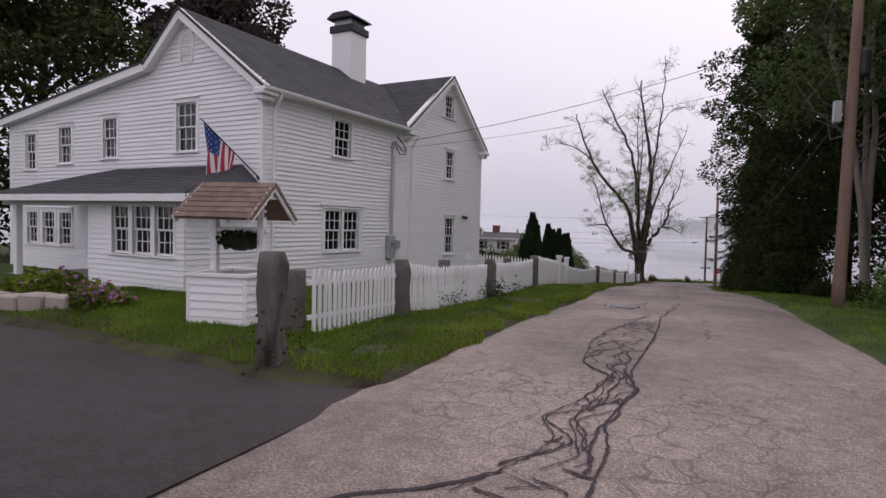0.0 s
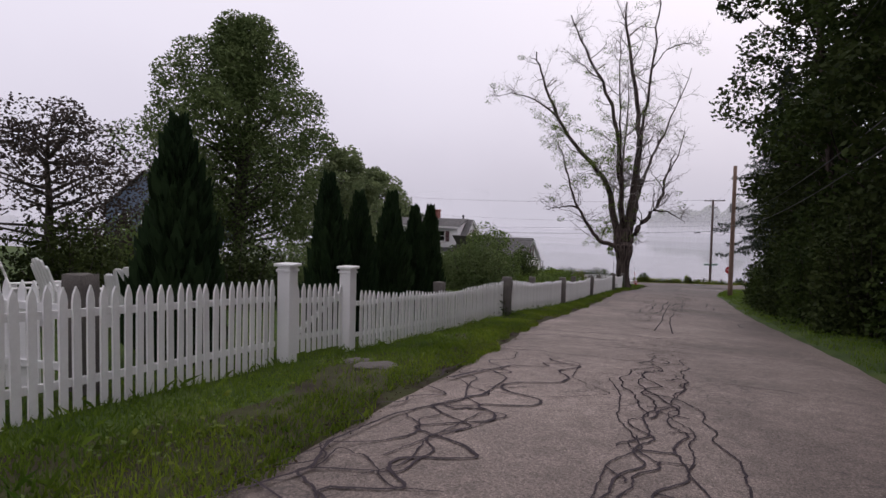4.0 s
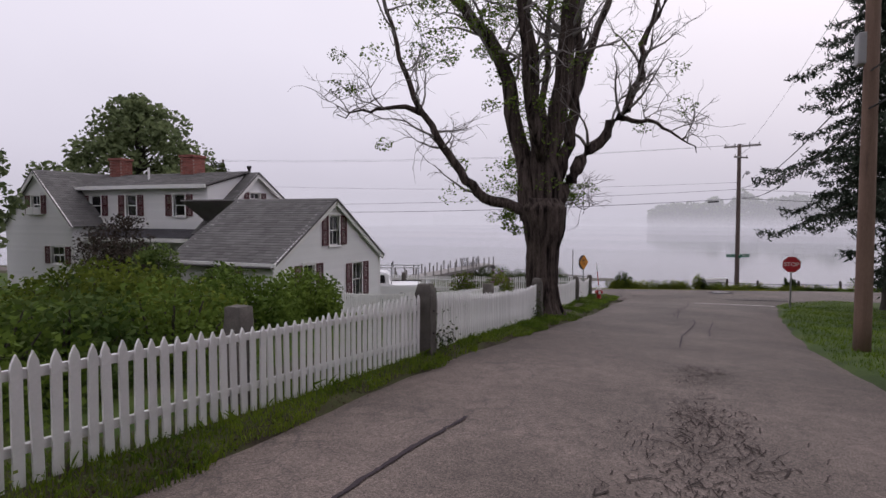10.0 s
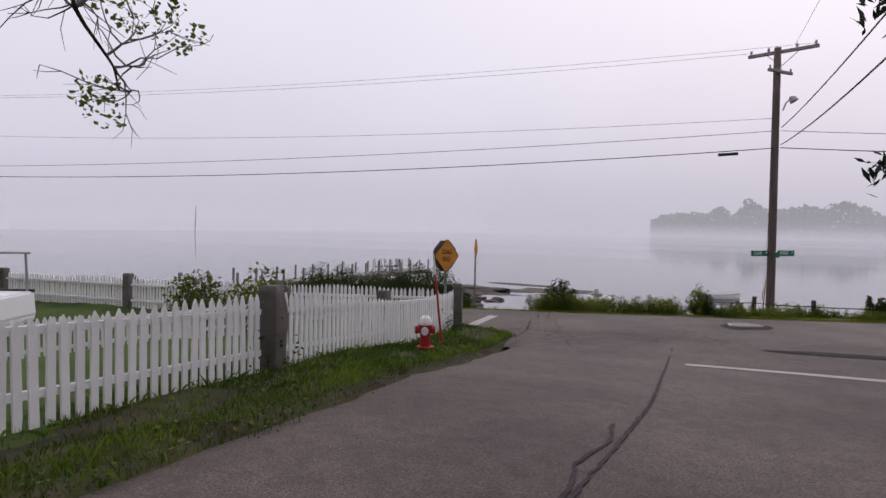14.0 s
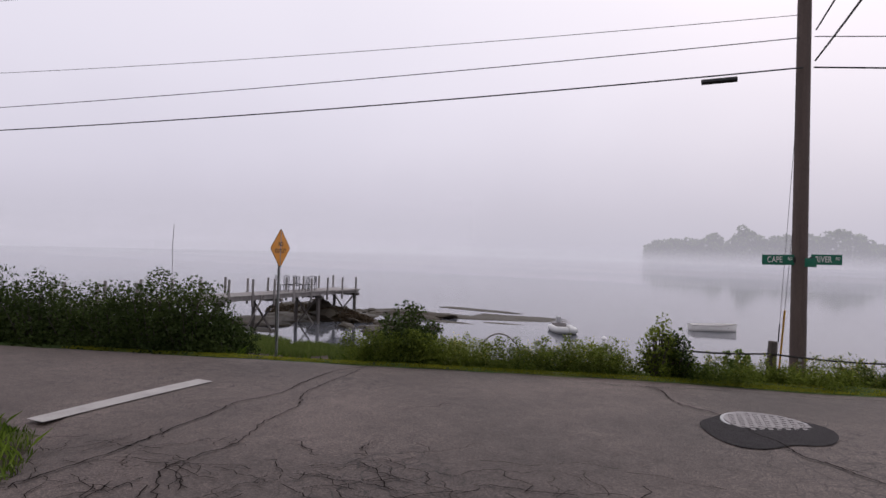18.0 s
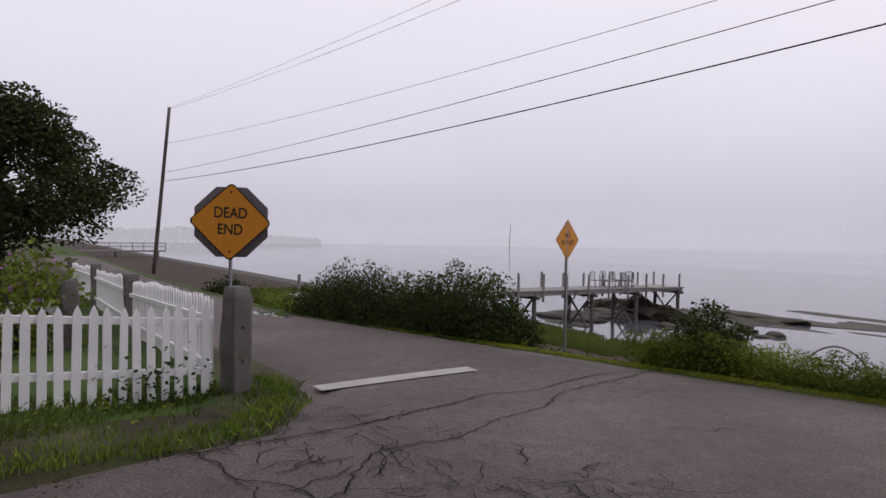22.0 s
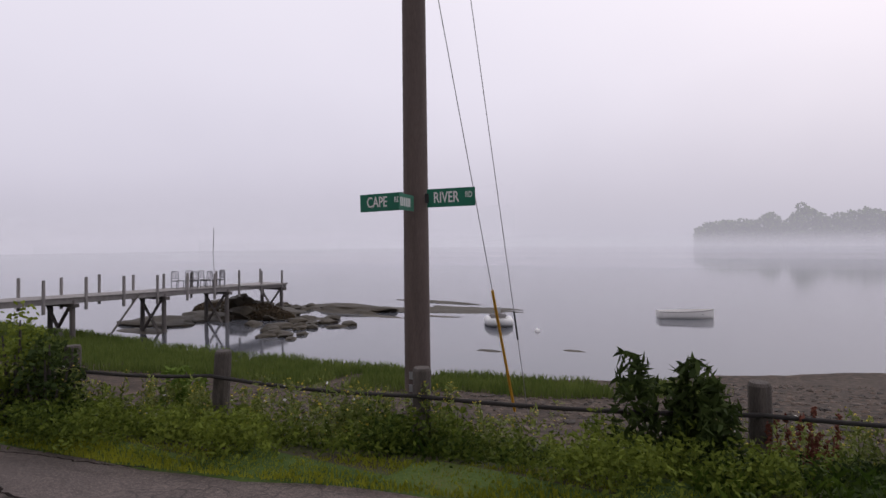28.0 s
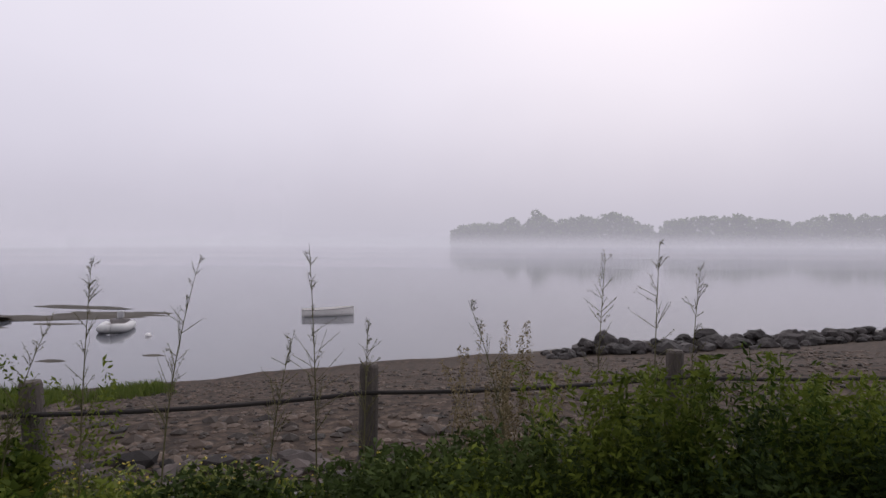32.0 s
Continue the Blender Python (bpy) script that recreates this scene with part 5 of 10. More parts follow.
def spruce(x, y, h, w, seed, bare=2.2, label="tall dark spruce with drooping boughs at the junction"):
    """A spruce: whorls of drooping boughs hung with needle sprays."""
    r = np.random.default_rng(seed)
    ob = thing("spruce_tree", label, "tree", pose(x, y, float(ground_z(x, y)) - 0.1), "spruces")
    wood, spr = Bag(), []
    wood.tube([(0, 0, 0), (0, 0, 0.5), (0.05, 0, h * 0.5), (0, 0, h)], [0.3, 0.23, 0.13, 0.01], 10)
    z = bare
    while z < h - 0.2:
        u = (z - bare) / (h - bare)
        L = w / 2 * (1 - u) ** 0.8 * r.uniform(0.6, 1.15) + 0.15
        k = int(r.integers(5, 8))
        a0 = r.uniform(0, 6)
        for i in range(k):
            a = a0 + i * 6.283 / k + r.uniform(-0.25, 0.25)
            l = L * r.uniform(0.55, 1.15)
            d = np.array([math.cos(a), math.sin(a), 0])
            pts = [np.array([0, 0, z]), d * l * 0.5 + [0, 0, z - 0.05 * l], d * l * 0.85 + [0, 0, z - 0.22 * l], d * l + [0, 0, z - 0.2 * l]]
            wood.tube(pts, [0.035, 0.025, 0.012, 0.004], 4, caps=False)
            m = int(52 * l) + 14
            s = r.uniform(0.12, 1.02, m)
            side = np.array([-d[1], d[0], 0])
            c = np.outer(s, d * l) + np.outer(r.normal(size=m) * 0.16 * l * (1.1 - s * 0.6), side)
            c[:, 2] += z - np.interp(s, [0, 0.5, 0.85, 1], [0, 0.05, 0.22, 0.2]) * l - np.abs(r.normal(size=m)) * 0.13
            spr.append(c)
        z += r.uniform(0.3, 0.5)
    part("trunk", wood, M_BARK2, ob)
    c = np.concatenate(spr)
    quads("foliage", leaf_quads(c, 0.27, r, 0.2, 0.55, width=0.13), G_SPRUCE, parent=ob)
    c2 = c + r.normal(size=c.shape) * 0.08
    quads("foliage", leaf_quads(c2, 0.22, r, 0.3, 0.7, width=0.14), G_SPRUCE, parent=ob)
    return ob


# the old half-dead tree by the fence
def old_tree():
    r = np.random.default_rng(21)
    bx, by = -2.40, 63.5
    bz = float(ground_z(bx, by))
    ob = thing("old_tree", "huge old half-dead tree with bare limbs and a furrowed trunk", "tree", pose(bx, by, bz))
    R, D = np.array([0.927, 0.375, 0]), np.array([-0.375, 0.927, 0])

    def loc(p):
        return R * p[0] + D * (p[1] + 0.33 * min(1.0, max(0.0, (p[2] - 2.8) / 3, math.hypot(p[0], p[1]) / 1.4 - 0.2))) + np.array([0, 0, p[2]])

    bm = Bag()
    # furrowed trunk as a ring mesh
    n, rows = 132, 70
    verts, faces = [], []
    for j in range(rows + 1):
        zz = -0.25 + 3.75 * j / rows
        base_r = np.interp(zz, [-0.25, 0.0, 0.35, 0.9, 2.0, 2.7, 3.2, 3.5], [0.8, 0.66, 0.53, 0.46, 0.46, 0.56, 0.66, 0.45])
        for k in range(n):
            a = 2 * math.pi * k / n
            fl = 1 + 0.10 * math.sin(5 * a + 0.6) * max(0, 1 - zz / 0.9) + 0.035 * math.sin(11 * a + 2 * math.sin(zz * 2)) + 0.03 * noise.noise(Vector((math.cos(a) * 3, math.sin(a) * 3, zz * 0.8))) * 2
            bulge = 0.10 * math.exp(-((zz - 2.55) / 0.4) ** 2) * (0.5 + 0.5 * math.cos(a - 0.6))
            q = Vector((math.cos(a) * 5.5, math.sin(a) * 5.5, zz * 0.75))
            q2 = Vector((math.cos(a) * 9.0, math.sin(a) * 9.0, zz * 2.2))
            ridge = min(0.3, abs(noise.noise(q))) * 0.11 + min(0.25, abs(noise.noise(q2))) * 0.05
            rr = base_r * fl + bulge + ridge - 0.025
            verts.append((rr * math.cos(a), rr * math.sin(a), zz))
    for j in range(rows):
        for k in range(n):
            faces.append((j * n + k, j * n + (k + 1) % n, (j + 1) * n + (k + 1) % n, (j + 1) * n + k))
    faces.append(tuple(rows * n + k for k in range(n)))
    part("trunk", Bag().add(verts, faces), M_BARK, ob, "deeply furrowed grey-brown trunk", smooth=True)
    limbs = [
        ([(-.15, 0, 2.5), (-.6, -.05, 3.15), (-1.8, -.2, 3.45), (-2.55, -.3, 4.3), (-3.15, -.4, 5.3), (-3.7, -.45, 6.1), (-4.3, -.5, 7.6), (-4.8, -.5, 9.4), (-5.3, -.4, 11)], .21),
        ([(-3.65, -.45, 6.0), (-4.3, -.6, 6.2), (-5.2, -.7, 6.1), (-6.1, -.75, 5.8)], .10),
        ([(-.1, 0, 2.3), (-.5, .1, 4.2), (-.95, .15, 6.7), (-1.5, .3, 8.4), (-3.3, .7, 10.3), (-5.2, 1.1, 13), (-6.4, 1.3, 16.2), (-7.0, 1.2, 18)], .33),
        ([(-5.0, 1.1, 12.9), (-6.6, 1.3, 14.3), (-8.3, 1.4, 14.9), (-10.3, 1.5, 14.7)], .09),
        ([(0, 0, 2.6), (-.22, -.2, 5), (-.4, -.3, 7.5), (-.8, -.4, 12), (-2.1, -.3, 15.6), (-4.0, -.2, 19), (-4.6, 0, 20.5)], .27),
        ([(.1, 0, 2.4), (.35, -.1, 5.5), (.75, -.2, 8.3), (.85, -.3, 11.5), (.4, -.4, 15), (-.4, -.4, 19), (-.6, -.3, 21.5)], .38),
        ([(.4, .1, 4.0), (1.0, .3, 5.6), (1.1, .5, 8), (1.4, .7, 12), (2.0, .8, 17), (2.3, .7, 21), (2.2, .6, 24.4)], .22),
        ([(.2, 0, 2.7), (.6, .1, 3.8), (1.5, .2, 5.05), (2.5, .3, 6.0), (3.15, .4, 7.3), (3.3, .4, 8.6), (3.9, .5, 10.4)], .28),
        ([(2.5, .3, 6), (3.4, .5, 6.0), (4.4, .7, 5.6), (5.2, .9, 5.1)], .09),
        ([(.95, .4, 6.4), (1.9, .9, 9), (3.0, 1.4, 11.4), (4.4, 1.9, 14), (5.6, 2.1, 17.5)], .15),
        ([(.1, .5, 4.4), (.4, 2, 7.4), (.9, 3.3, 11), (1.3, 4.0, 15), (1.2, 4.4, 18)], .15),
        ([(-.1, -.4, 4.6), (-.9, -1.8, 7.5), (-1.3, -2.9, 11), (-1.8, -3.4, 15), (-1.9, -3.6, 18.5)], .13),
        ([(.2, .3, 3.2), (.7, 1.45, 3.62), (1.45, 2.2, 3.45), (2.05, 2.75, 3.05)], .06),
        ([(.1, .4, 4.2), (.2, 3.0, 5.3), (.25, 5.2, 4.9), (.3, 6.6, 3.8), (.35, 7.3, 3.0)], .08),
        ([(2.0, .8, 17), (3.2, 1.2, 18.6), (4.6, 1.5, 19.2), (6.2, 1.6, 19.0)], .07),
        ([(-2.1, -.3, 15.6), (-3.6, -.8, 16.4), (-5.4, -1.2, 17.8)], .07),
        ([(3.2, .4, 8.3), (4.2, .6, 10.2), (4.8, .8, 12.6)], .08),
    ]
    tips = []

    def smooth_line(pts, k=4):
        P = np.array(pts)
        t = np.arange(len(P))
        tt = np.linspace(0, len(P) - 1, (len(P) - 1) * k + 1)
        L = np.stack([np.interp(tt, t, P[:, i]) for i in range(3)], 1)
        for _ in range(2):
            L[1:-1] = (L[:-2] + 2 * L[1:-1] + L[2:]) / 4
        return L

    twigs = Bag()
    for pts, rad in limbs:
        L = smooth_line([loc(p) for p in pts])
        L[1:] += r.normal(size=(len(L) - 1, 3)) * 0.05
        m = len(L)
        part("limb", Bag().tube(L, [rad * (1 - 0.86 * (i / (m - 1)) ** 0.9) for i in range(m)], 9), M_BARK, ob, smooth=True)
        total = sum(np.linalg.norm(L[i + 1] - L[i]) for i in range(m - 1))
        for _ in range(int(total * 1.5) + 2):
            s = r.uniform(0.3, 1.0)
            i = int(s * (m - 1))
            d = L[min(i + 1, m - 1)] - L[max(i - 1, 0)]
            d = d / (np.linalg.norm(d) + 1e-6)
            q = d * 0.55 + rand_dirs(1, r)[0] * 0.8
            q[2] = abs(q[2]) * 0.7 + 0.05
            ln = r.uniform(1.0, 3.0) * (1.15 - 0.5 * s) * (0.55 if rad < 0.12 else 1)
            br = wander(L[i], q, ln, 6, 0.2, r, 0.05)
            r0 = rad * 0.17 * (1.1 - s * 0.5) + 0.012
            twigs.tube(br, [r0 * (1 - 0.85 * k / 6) for k in range(7)], 5, caps=False)
            for _k in range(5):
                j = int(r.integers(2, 7))
                q2 = (br[j] - br[j - 1]) + rand_dirs(1, r)[0] * 0.28
                tw = wander(br[j], q2, r.uniform(0.5, 1.3), 4, 0.28, r, 0.02)
                twigs.tube(tw, [0.014, 0.011, 0.009, 0.007, 0.004], 4, caps=False)
                tips.append(tw[-1])
                for _j in range(2):
                    kk = int(r.integers(1, 5))
                    t3 = wander(tw[kk], (tw[kk] - tw[kk - 1]) + rand_dirs(1, r)[0] * 0.2, r.uniform(0.2, 0.6), 2, 0.3, r)
                    twigs.tube(t3, [0.007, 0.006, 0.003], 3, caps=False)
    tagged(part("twig", twigs, M_TWIG, ob), kind="stuff")
    # scattered leaf tufts, most on the lower left and middle
    cen, rad = [], []
    for p in tips:
        right = p @ R
        keep = 0.6 if (7.5 < p[2] < 14 and right < -0.9) else 0.13
        if p[2] > 15.5:
            keep = 0.05
        if right > 1.6:
            keep = 0.03
        if r.uniform() < keep:
            cen.append(p)
            rad.append(r.uniform(0.3, 0.6))
    for _ in range(5):
        cen.append(loc((-0.9 + r.uniform(-0.3, 0.3), -0.3 + r.uniform(-0.3, 0.3), r.uniform(2.4, 3.1))))
        rad.append(0.25)
    over = []
    for _ in range(40):
        s = r.uniform(0.15, 1)
        over.append(loc((0.2 + 1.9 * s + r.uniform(-0.5, 0.3), 0.7 + 2.1 * s + r.uniform(-0.4, 0.4), 3.75 - 0.12 * s + r.uniform(-0.3, 0.65))))
    for _ in range(16):
        s = r.uniform(0.35, 1)
        over.append(loc((0.25 + r.uniform(-0.9, 0.9), 7.0 * s, 5.2 - 1.3 * s ** 3 + r.uniform(-0.4, 0.4))))
    for _ in range(30):
        cen.append(loc((r.uniform(-1.7, 0.6), r.uniform(-0.8, 0.6), r.uniform(3.6, 8.0))))
        rad.append(r.uniform(0.3, 0.55))
    pos = clumps(cen, rad, 17000, r, 0.7)
    quads("foliage", leaf_quads(pos, 0.09, r, 0.3, 0.2, width=0.36), G_BRIGHT, parent=ob)
    quads("foliage", leaf_quads(clumps(over, [0.21] * len(over), 2900, r, 0.6), 0.075, r, 0.4, 0.2, width=0.34), G_BRIGHT, parent=ob)


old_tree()

for k, (x, y, h, w) in enumerate(((-4.75, 22.6, 2.9, 1.1), (-4.75, 26.0, 2.8, 0.8), (-4.7, 27.0, 2.6, 0.72), (-4.65, 28.3, 2.7, 0.85), (-4.55, 29.3, 2.5, 0.62), (-4.5, 30.1, 2.6, 0.66))):
    arborvitae(x, y, h, w, 31 + k)

# left yards: maples, fruit trees and shrubs
broadleaf("maple_tree", -22.2, 43.7, 14.2, 5.5, 0.36, G_MAPLE, 72000, 0.185, 0.2, "large round-crowned maple standing in the garden", 41, blobs=80, forked=2, hollow=0.3)
broadleaf("maple_tree", -23.5, 57.0, 9.5, 3.8, 0.28, G_MIST, 14000, 0.3, 0.1, "green tree behind the garden shrubs, leaves paled for haze", 43, blobs=60, hollow=0.5)
broadleaf("maple_tree", -28.3, 71.5, 9.6, 4.2, 0.3, G_MIST, 15000, 0.32, 0.25, "green tree rising behind the cottage roof, leaves paled for haze", 44, blobs=70, hollow=0.5, z=-2.4)
broadleaf("fruit_tree", -13.6, 27.0, 4.7, 3.0, 0.16, G_BRONZE, 10000, 0.1, 0.4, "bronze-leaved garden tree with an open crown", 45, blobs=30)
broadleaf("dark_tree", -20.0, 20.5, 13.5, 6.2, 0.4, G_BRONZE, 36000, 0.26, 0.12, "dense dark tree behind the farmhouse", 46, blobs=46)
broadleaf("dark_tree", -24.5, 15.0, 14.0, 6.2, 0.4, G_DARK, 34000, 0.27, 0.12, "dense dark tree behind the farmhouse", 47, blobs=42)
shrub_rows = [(-7.6, 42.6, 2.5, 2.0, 9000), (-9.4, 45.4, 2.0, 1.6, 7000), (-12.0, 44.5, 2.2, 2.2, 7000), (-15.0, 47.5, 2.6, 2.4, 7000), (-14.6, 30.5, 2.2, 2.3, 7000), (-17.5, 33.5, 2.6, 2.6, 7000), (-9.8, 40.5, 2.7, 2.1, 7000), (-12.5, 38.5, 2.0, 2.0, 6000), (-9.0, 35.3, 1.6, 1.7, 5000), (-11.5, 33.0, 1.7, 2.0, 5000), (-7.6, 33.6, 1.5, 1.2, 3500), (-8.0, 46.6, 3.6, 1.7, 7000), (-6.7, 48.2, 2.4, 1.1, 4500)]
for k, (x, y, h, s, n) in enumerate(shrub_rows):
    shrub("fruit_bush", x, y, h, s, G_GARDEN if k % 3 else G_MAPLE, int(n * 1.6), 0.11, "dense rounded garden bush behind the picket fence", 60 + k, extra=(G_DRY, 130, 0.06) if k in (0, 1, 3) else None)
for k, (x, y, h, s, n, m) in enumerate(((-8.5, 49.6, 0.75, 1.2, 4200, G_BRIGHT), (-10.6, 51.2, 0.8, 1.5, 4200, G_WEED), (-12.8, 52.6, 0.9, 1.6, 4200, G_BRIGHT), (-7.2, 46.6, 0.8, 1.2, 4200, G_WEED), (-11.6, 48.4, 0.8, 1.6, 4600, G_WEED), (-15.5, 54.0, 0.9, 1.8, 4600, G_BRIGHT), (-14.2, 58.6, 2.9, 1.2, 5200, G_BRONZE), (-12.2, 58.2, 2.0, 0.8, 3600, G_GARDEN), (-6.2, 54.6, 1.15, 1.25, 4200, G_BRIGHT), (-5.6, 52.4, 1.0, 1.3, 4000, G_WEED), (-7.6, 52.8, 1.2, 1.4, 4200, G_WEED), (-6.6, 57.2, 1.2, 1.0, 3800, G_BRIGHT), (-9.3, 54.2, 1.2, 1.5, 4000, G_WEED), (-4.9, 50.4, 1.1, 1.0, 3000, G_GARDEN), (-10.3, 58.6, 1.5, 0.7, 3000, G_GARDEN), (-5.6, 30.6, 1.9, 1.2, 4500, G_GARDEN), (-10.4, 25.2, 2.0, 1.3, 4200, G_DARK), (-12.6, 23.6, 2.2, 1.5, 4200, G_GARDEN), (-8.6, 28.0, 1.8, 1.2, 3600, G_DARK), (-8.4, 26.0, 1.0, 0.6, 2500, G_WEED), (-9.4, 26.8, 1.1, 0.7, 2500, G_WEED))):
    shrub("garden_shrub", x, y, h, s, m, int(n * 1.5), 0.1, "leafy green garden shrub", 80 + k)
for k, (x, y, h, s, m) in enumerate(((-5.3, 43.6, 1.0, 1.2, G_BRIGHT), (-5.1, 46.4, 1.05, 1.2, G_GARDEN), (-4.9, 49.4, 1.25, 1.3, G_BRIGHT), (-4.7, 51.6, 1.2, 1.2, G_BRIGHT))):
    shrub("garden_fern", x, y, h, s, m, 5200, 0.085, "leafy green growth against the back of the picket fence", 180 + k)
shrub("flower_bed", -9.2, 5.0, 0.6, 1.3, G_WEED, 3500, 0.12, "low flower bed with purple blooms beside the porch", 95, depth=0.5, category="flowers", extra=(G_PURPLE, 200, 0.1))
shrub("flower_bed", -7.75, 4.75, 0.42, 0.5, G_WEED, 1600, 0.1, "mound of purple flowers at the lawn's edge", 96, category="flowers", extra=(G_PURPLE, 420, 0.09))
rb = np.random.default_rng(99)
quads("trailing_leaves", leaf_quads(clumps([(0.16 * math.cos(a), 0.16 * math.sin(a), -0.03) for a in range(6)], [0.2] * 6, 900, rb) , 0.09, rb, 0.2, 0.3), G_DARK, parent=basket)

# right side: a dark wood close to the lane
wood_trees = [(11.5, 27.0, 21, 4.8), (8.6, 31.5, 21, 4.6), (11.5, 34.0, 20, 4.8), (8.2, 38.0, 18.5, 4.0), (11.5, 42.5, 20, 4.6), (7.4, 45.5, 19.0, 4.0), (11.0, 50.0, 17.0, 4.0), (15.0, 29.5, 19, 5.2), (15.5, 40.5, 20, 5.2), (13.0, 17.0, 16, 4.6), (16.0, 10.0, 16, 5.0), (8.4, 52.0, 13.5, 2.8)]
for k, (x, y, h, s) in enumerate(wood_trees):
    broadleaf("roadside_tree", x, y, h, s, 0.17, G_DARK if k % 3 else G_ROSE, 24000, 0.21, 0.18 if k % 2 else 0.3, "slender trunked tree in the dark roadside wood", 110 + k, blobs=46, forked=2 if k % 2 else 1, group="roadside wood", bark=M_BARK, lean=(0 if x > 9 or y > 48 else (-2.6 if y < 33 else -1.3), 0))
# trees added behind the wood to block sky light from its far side
for k, (x, y, h, s) in enumerate(((19.0, 22.0, 19, 6.0), (20.5, 33.0, 20, 6.0), (19.5, 46.0, 20, 6.0), (24.0, 27.0, 21, 6.5), (25.0, 40.0, 21, 6.5), (19.0, 12.0, 17, 6.0))):
    broadleaf("woodland_tree", x, y, h, s, 0.22, G_DARK, 11000, 0.42, 0.08, "added tree that keeps sky light out of the roadside wood", 310 + k, blobs=40, group="roadside wood", bark=M_BARK)
for k, (x, y, h, s) in enumerate(((6.9, 32.6, 4.2, 1.7), (6.1, 35.4, 4.6, 1.8), (5.95, 38.8, 4.4, 1.8), (5.85, 42.4, 4.2, 1.7), (5.9, 46.0, 3.8, 1.7), (6.0, 49.4, 3.3, 1.6), (6.3, 52.6, 2.7, 1.4), (9.5, 55.0, 3.4, 1.8), (11.0, 28.5, 4.6, 2.2), (13.5, 24.5, 5.0, 2.4), (9.5, 59.0, 2.5, 1.4), (14.5, 19.0, 4.6, 2.4))):
    shrub("roadside_thicket", x, y, h, s, G_DARK if k % 2 else G_ROSE, 9000, 0.14, "dense dark green thicket at the lane's edge", 130 + k, group="roadside thickets")
for k, (x, y) in enumerate(((7.1, 22.7), (7.9, 25.3), (6.7, 26.6), (8.6, 20.0))):
    shrub("clipped_shrub", x, y, 0.85, 0.62, G_DARK, 2600, 0.08, "small rounded dark evergreen shrub on the lawn", 150 + k)
broadleaf("roadside_maple", 7.9, 25.2, 19.0, 4.4, 0.16, G_MAPLE, 26000, 0.2, 0.46, "tall maple with several pale stems at the wood's edge", 140, blobs=50, forked=3, group="roadside wood", bark=M_PALEBARK, lean=(-1.6, 0))
spruce(11.2, 21.5, 8.2, 7.4, 164, 0.5, "drooping green hemlock beside the lane's lawn")
shrub("juniper_bush", 7.3, 17.6, 1.5, 1.35, G_GARDEN, 7000, 0.1, "spreading green juniper beside the utility pole", 165, blobs=18)
spruce(9.8, 75.8, 20.5, 9.2, 160, 4.4)
spruce(10.6, 71.6, 14.5, 8.2, 161, 2.0)
spruce(12.0, 65.8, 12.5, 6.6, 162, 0.8, "dark spruce at the wood's end")


# ---------------------------------------------------------------- the cottage with maroon shutters
CZ = -2.75
cot = thing("cottage", "white clapboard cottage with maroon shutters and weathered grey roofs", "house", pose(0, 0, CZ))


# the ell: gable to the lane
EXX = -9.5
gab = [(2.9, 3.5, -0.55, 0.46), (1.4, 2.0, -2.25, -1.1), (4.4, 5.05, -2.5, -1.24)]
clap_wall(cot, (EXX, 59.9, 0), EY, EX, lambda z: (0.0, 6.4) if z < -0.95 else ((z + 0.95) / 1.95 * 3.2, 6.4 - (z + 0.95) / 1.95 * 3.2), -2.85, 0.98, gab, CZ)
for h in gab:
    sash_window(cot, (EXX, 59.9, 0), EY, EX, *h, CZ, cols=2, rows=2, casing=0.08, head=False)
    shutter_pair(cot, (EXX, 59.9, 0), EY, EX, *h, CZ, 0.36, 0.1)
sw_h = [(1.5, 2.1, -1.75, -1.15)]
clap_wall(cot, (EXX, 59.9, 0), -EX, -EY, lambda z: (0.0, 3.95), -2.85, -0.98, sw_h, CZ)
for h in sw_h:
    sash_window(cot, (EXX, 59.9, 0), -EX, -EY, *h, CZ, cols=2, rows=2, casing=0.06, head=False)
    shutter_pair(cot, (EXX, 59.9, 0), -EX, -EY, *h, CZ, 0.3, 0.08)
clap_wall(cot, (EXX, 66.3, 0), -EX, EY, lambda z: (0.0, 6.4), -3.4, -0.98, [], CZ, boards=False)
clap_wall(cot, (EXX - 3.95, 66.3, 0), -EY, -EX, lambda z: (0.0, 6.4) if z < -0.95 else ((z + 0.95) / 1.95 * 3.2, 6.4 - (z + 0.95) / 1.95 * 3.2), -2.85, 0.98, [], CZ, boards=False)
for sgn, sd in ((-1, 51), (1, 52)):
    long_ = 4.3 if sgn < 0 else 7.0
    shingled(cot, (EXX + 0.16, 63.1, 1.04 - CZ), -EX, Vector((0, sgn * 3.4, -2.07)), long_, 4.05, M_ROOF2, seed=sd)
    bag = Bag()
    board_between(bag, (EXX + 0.11, 63.1, 0.92 - CZ), (EXX + 0.11, 63.1 + sgn * 3.42, -1.14 - CZ), 0.2, 0.05)
    part("rake_board", bag, M_WHITE, cot)
for y in (59.86, 66.34):
    part("corner_board", Bag().cbox((EXX - 0.02, y - 0.06, 0 - 0.4), (EXX + 0.035, y + 0.06, -1.0 - CZ), 0.005), M_WHITE, cot)
part("fascia", Bag().cbox((EXX - 4.1, 59.68, -1.12 - CZ), (EXX + 0.2, 59.74, -0.95 - CZ), 0.005), M_WHITE, cot)
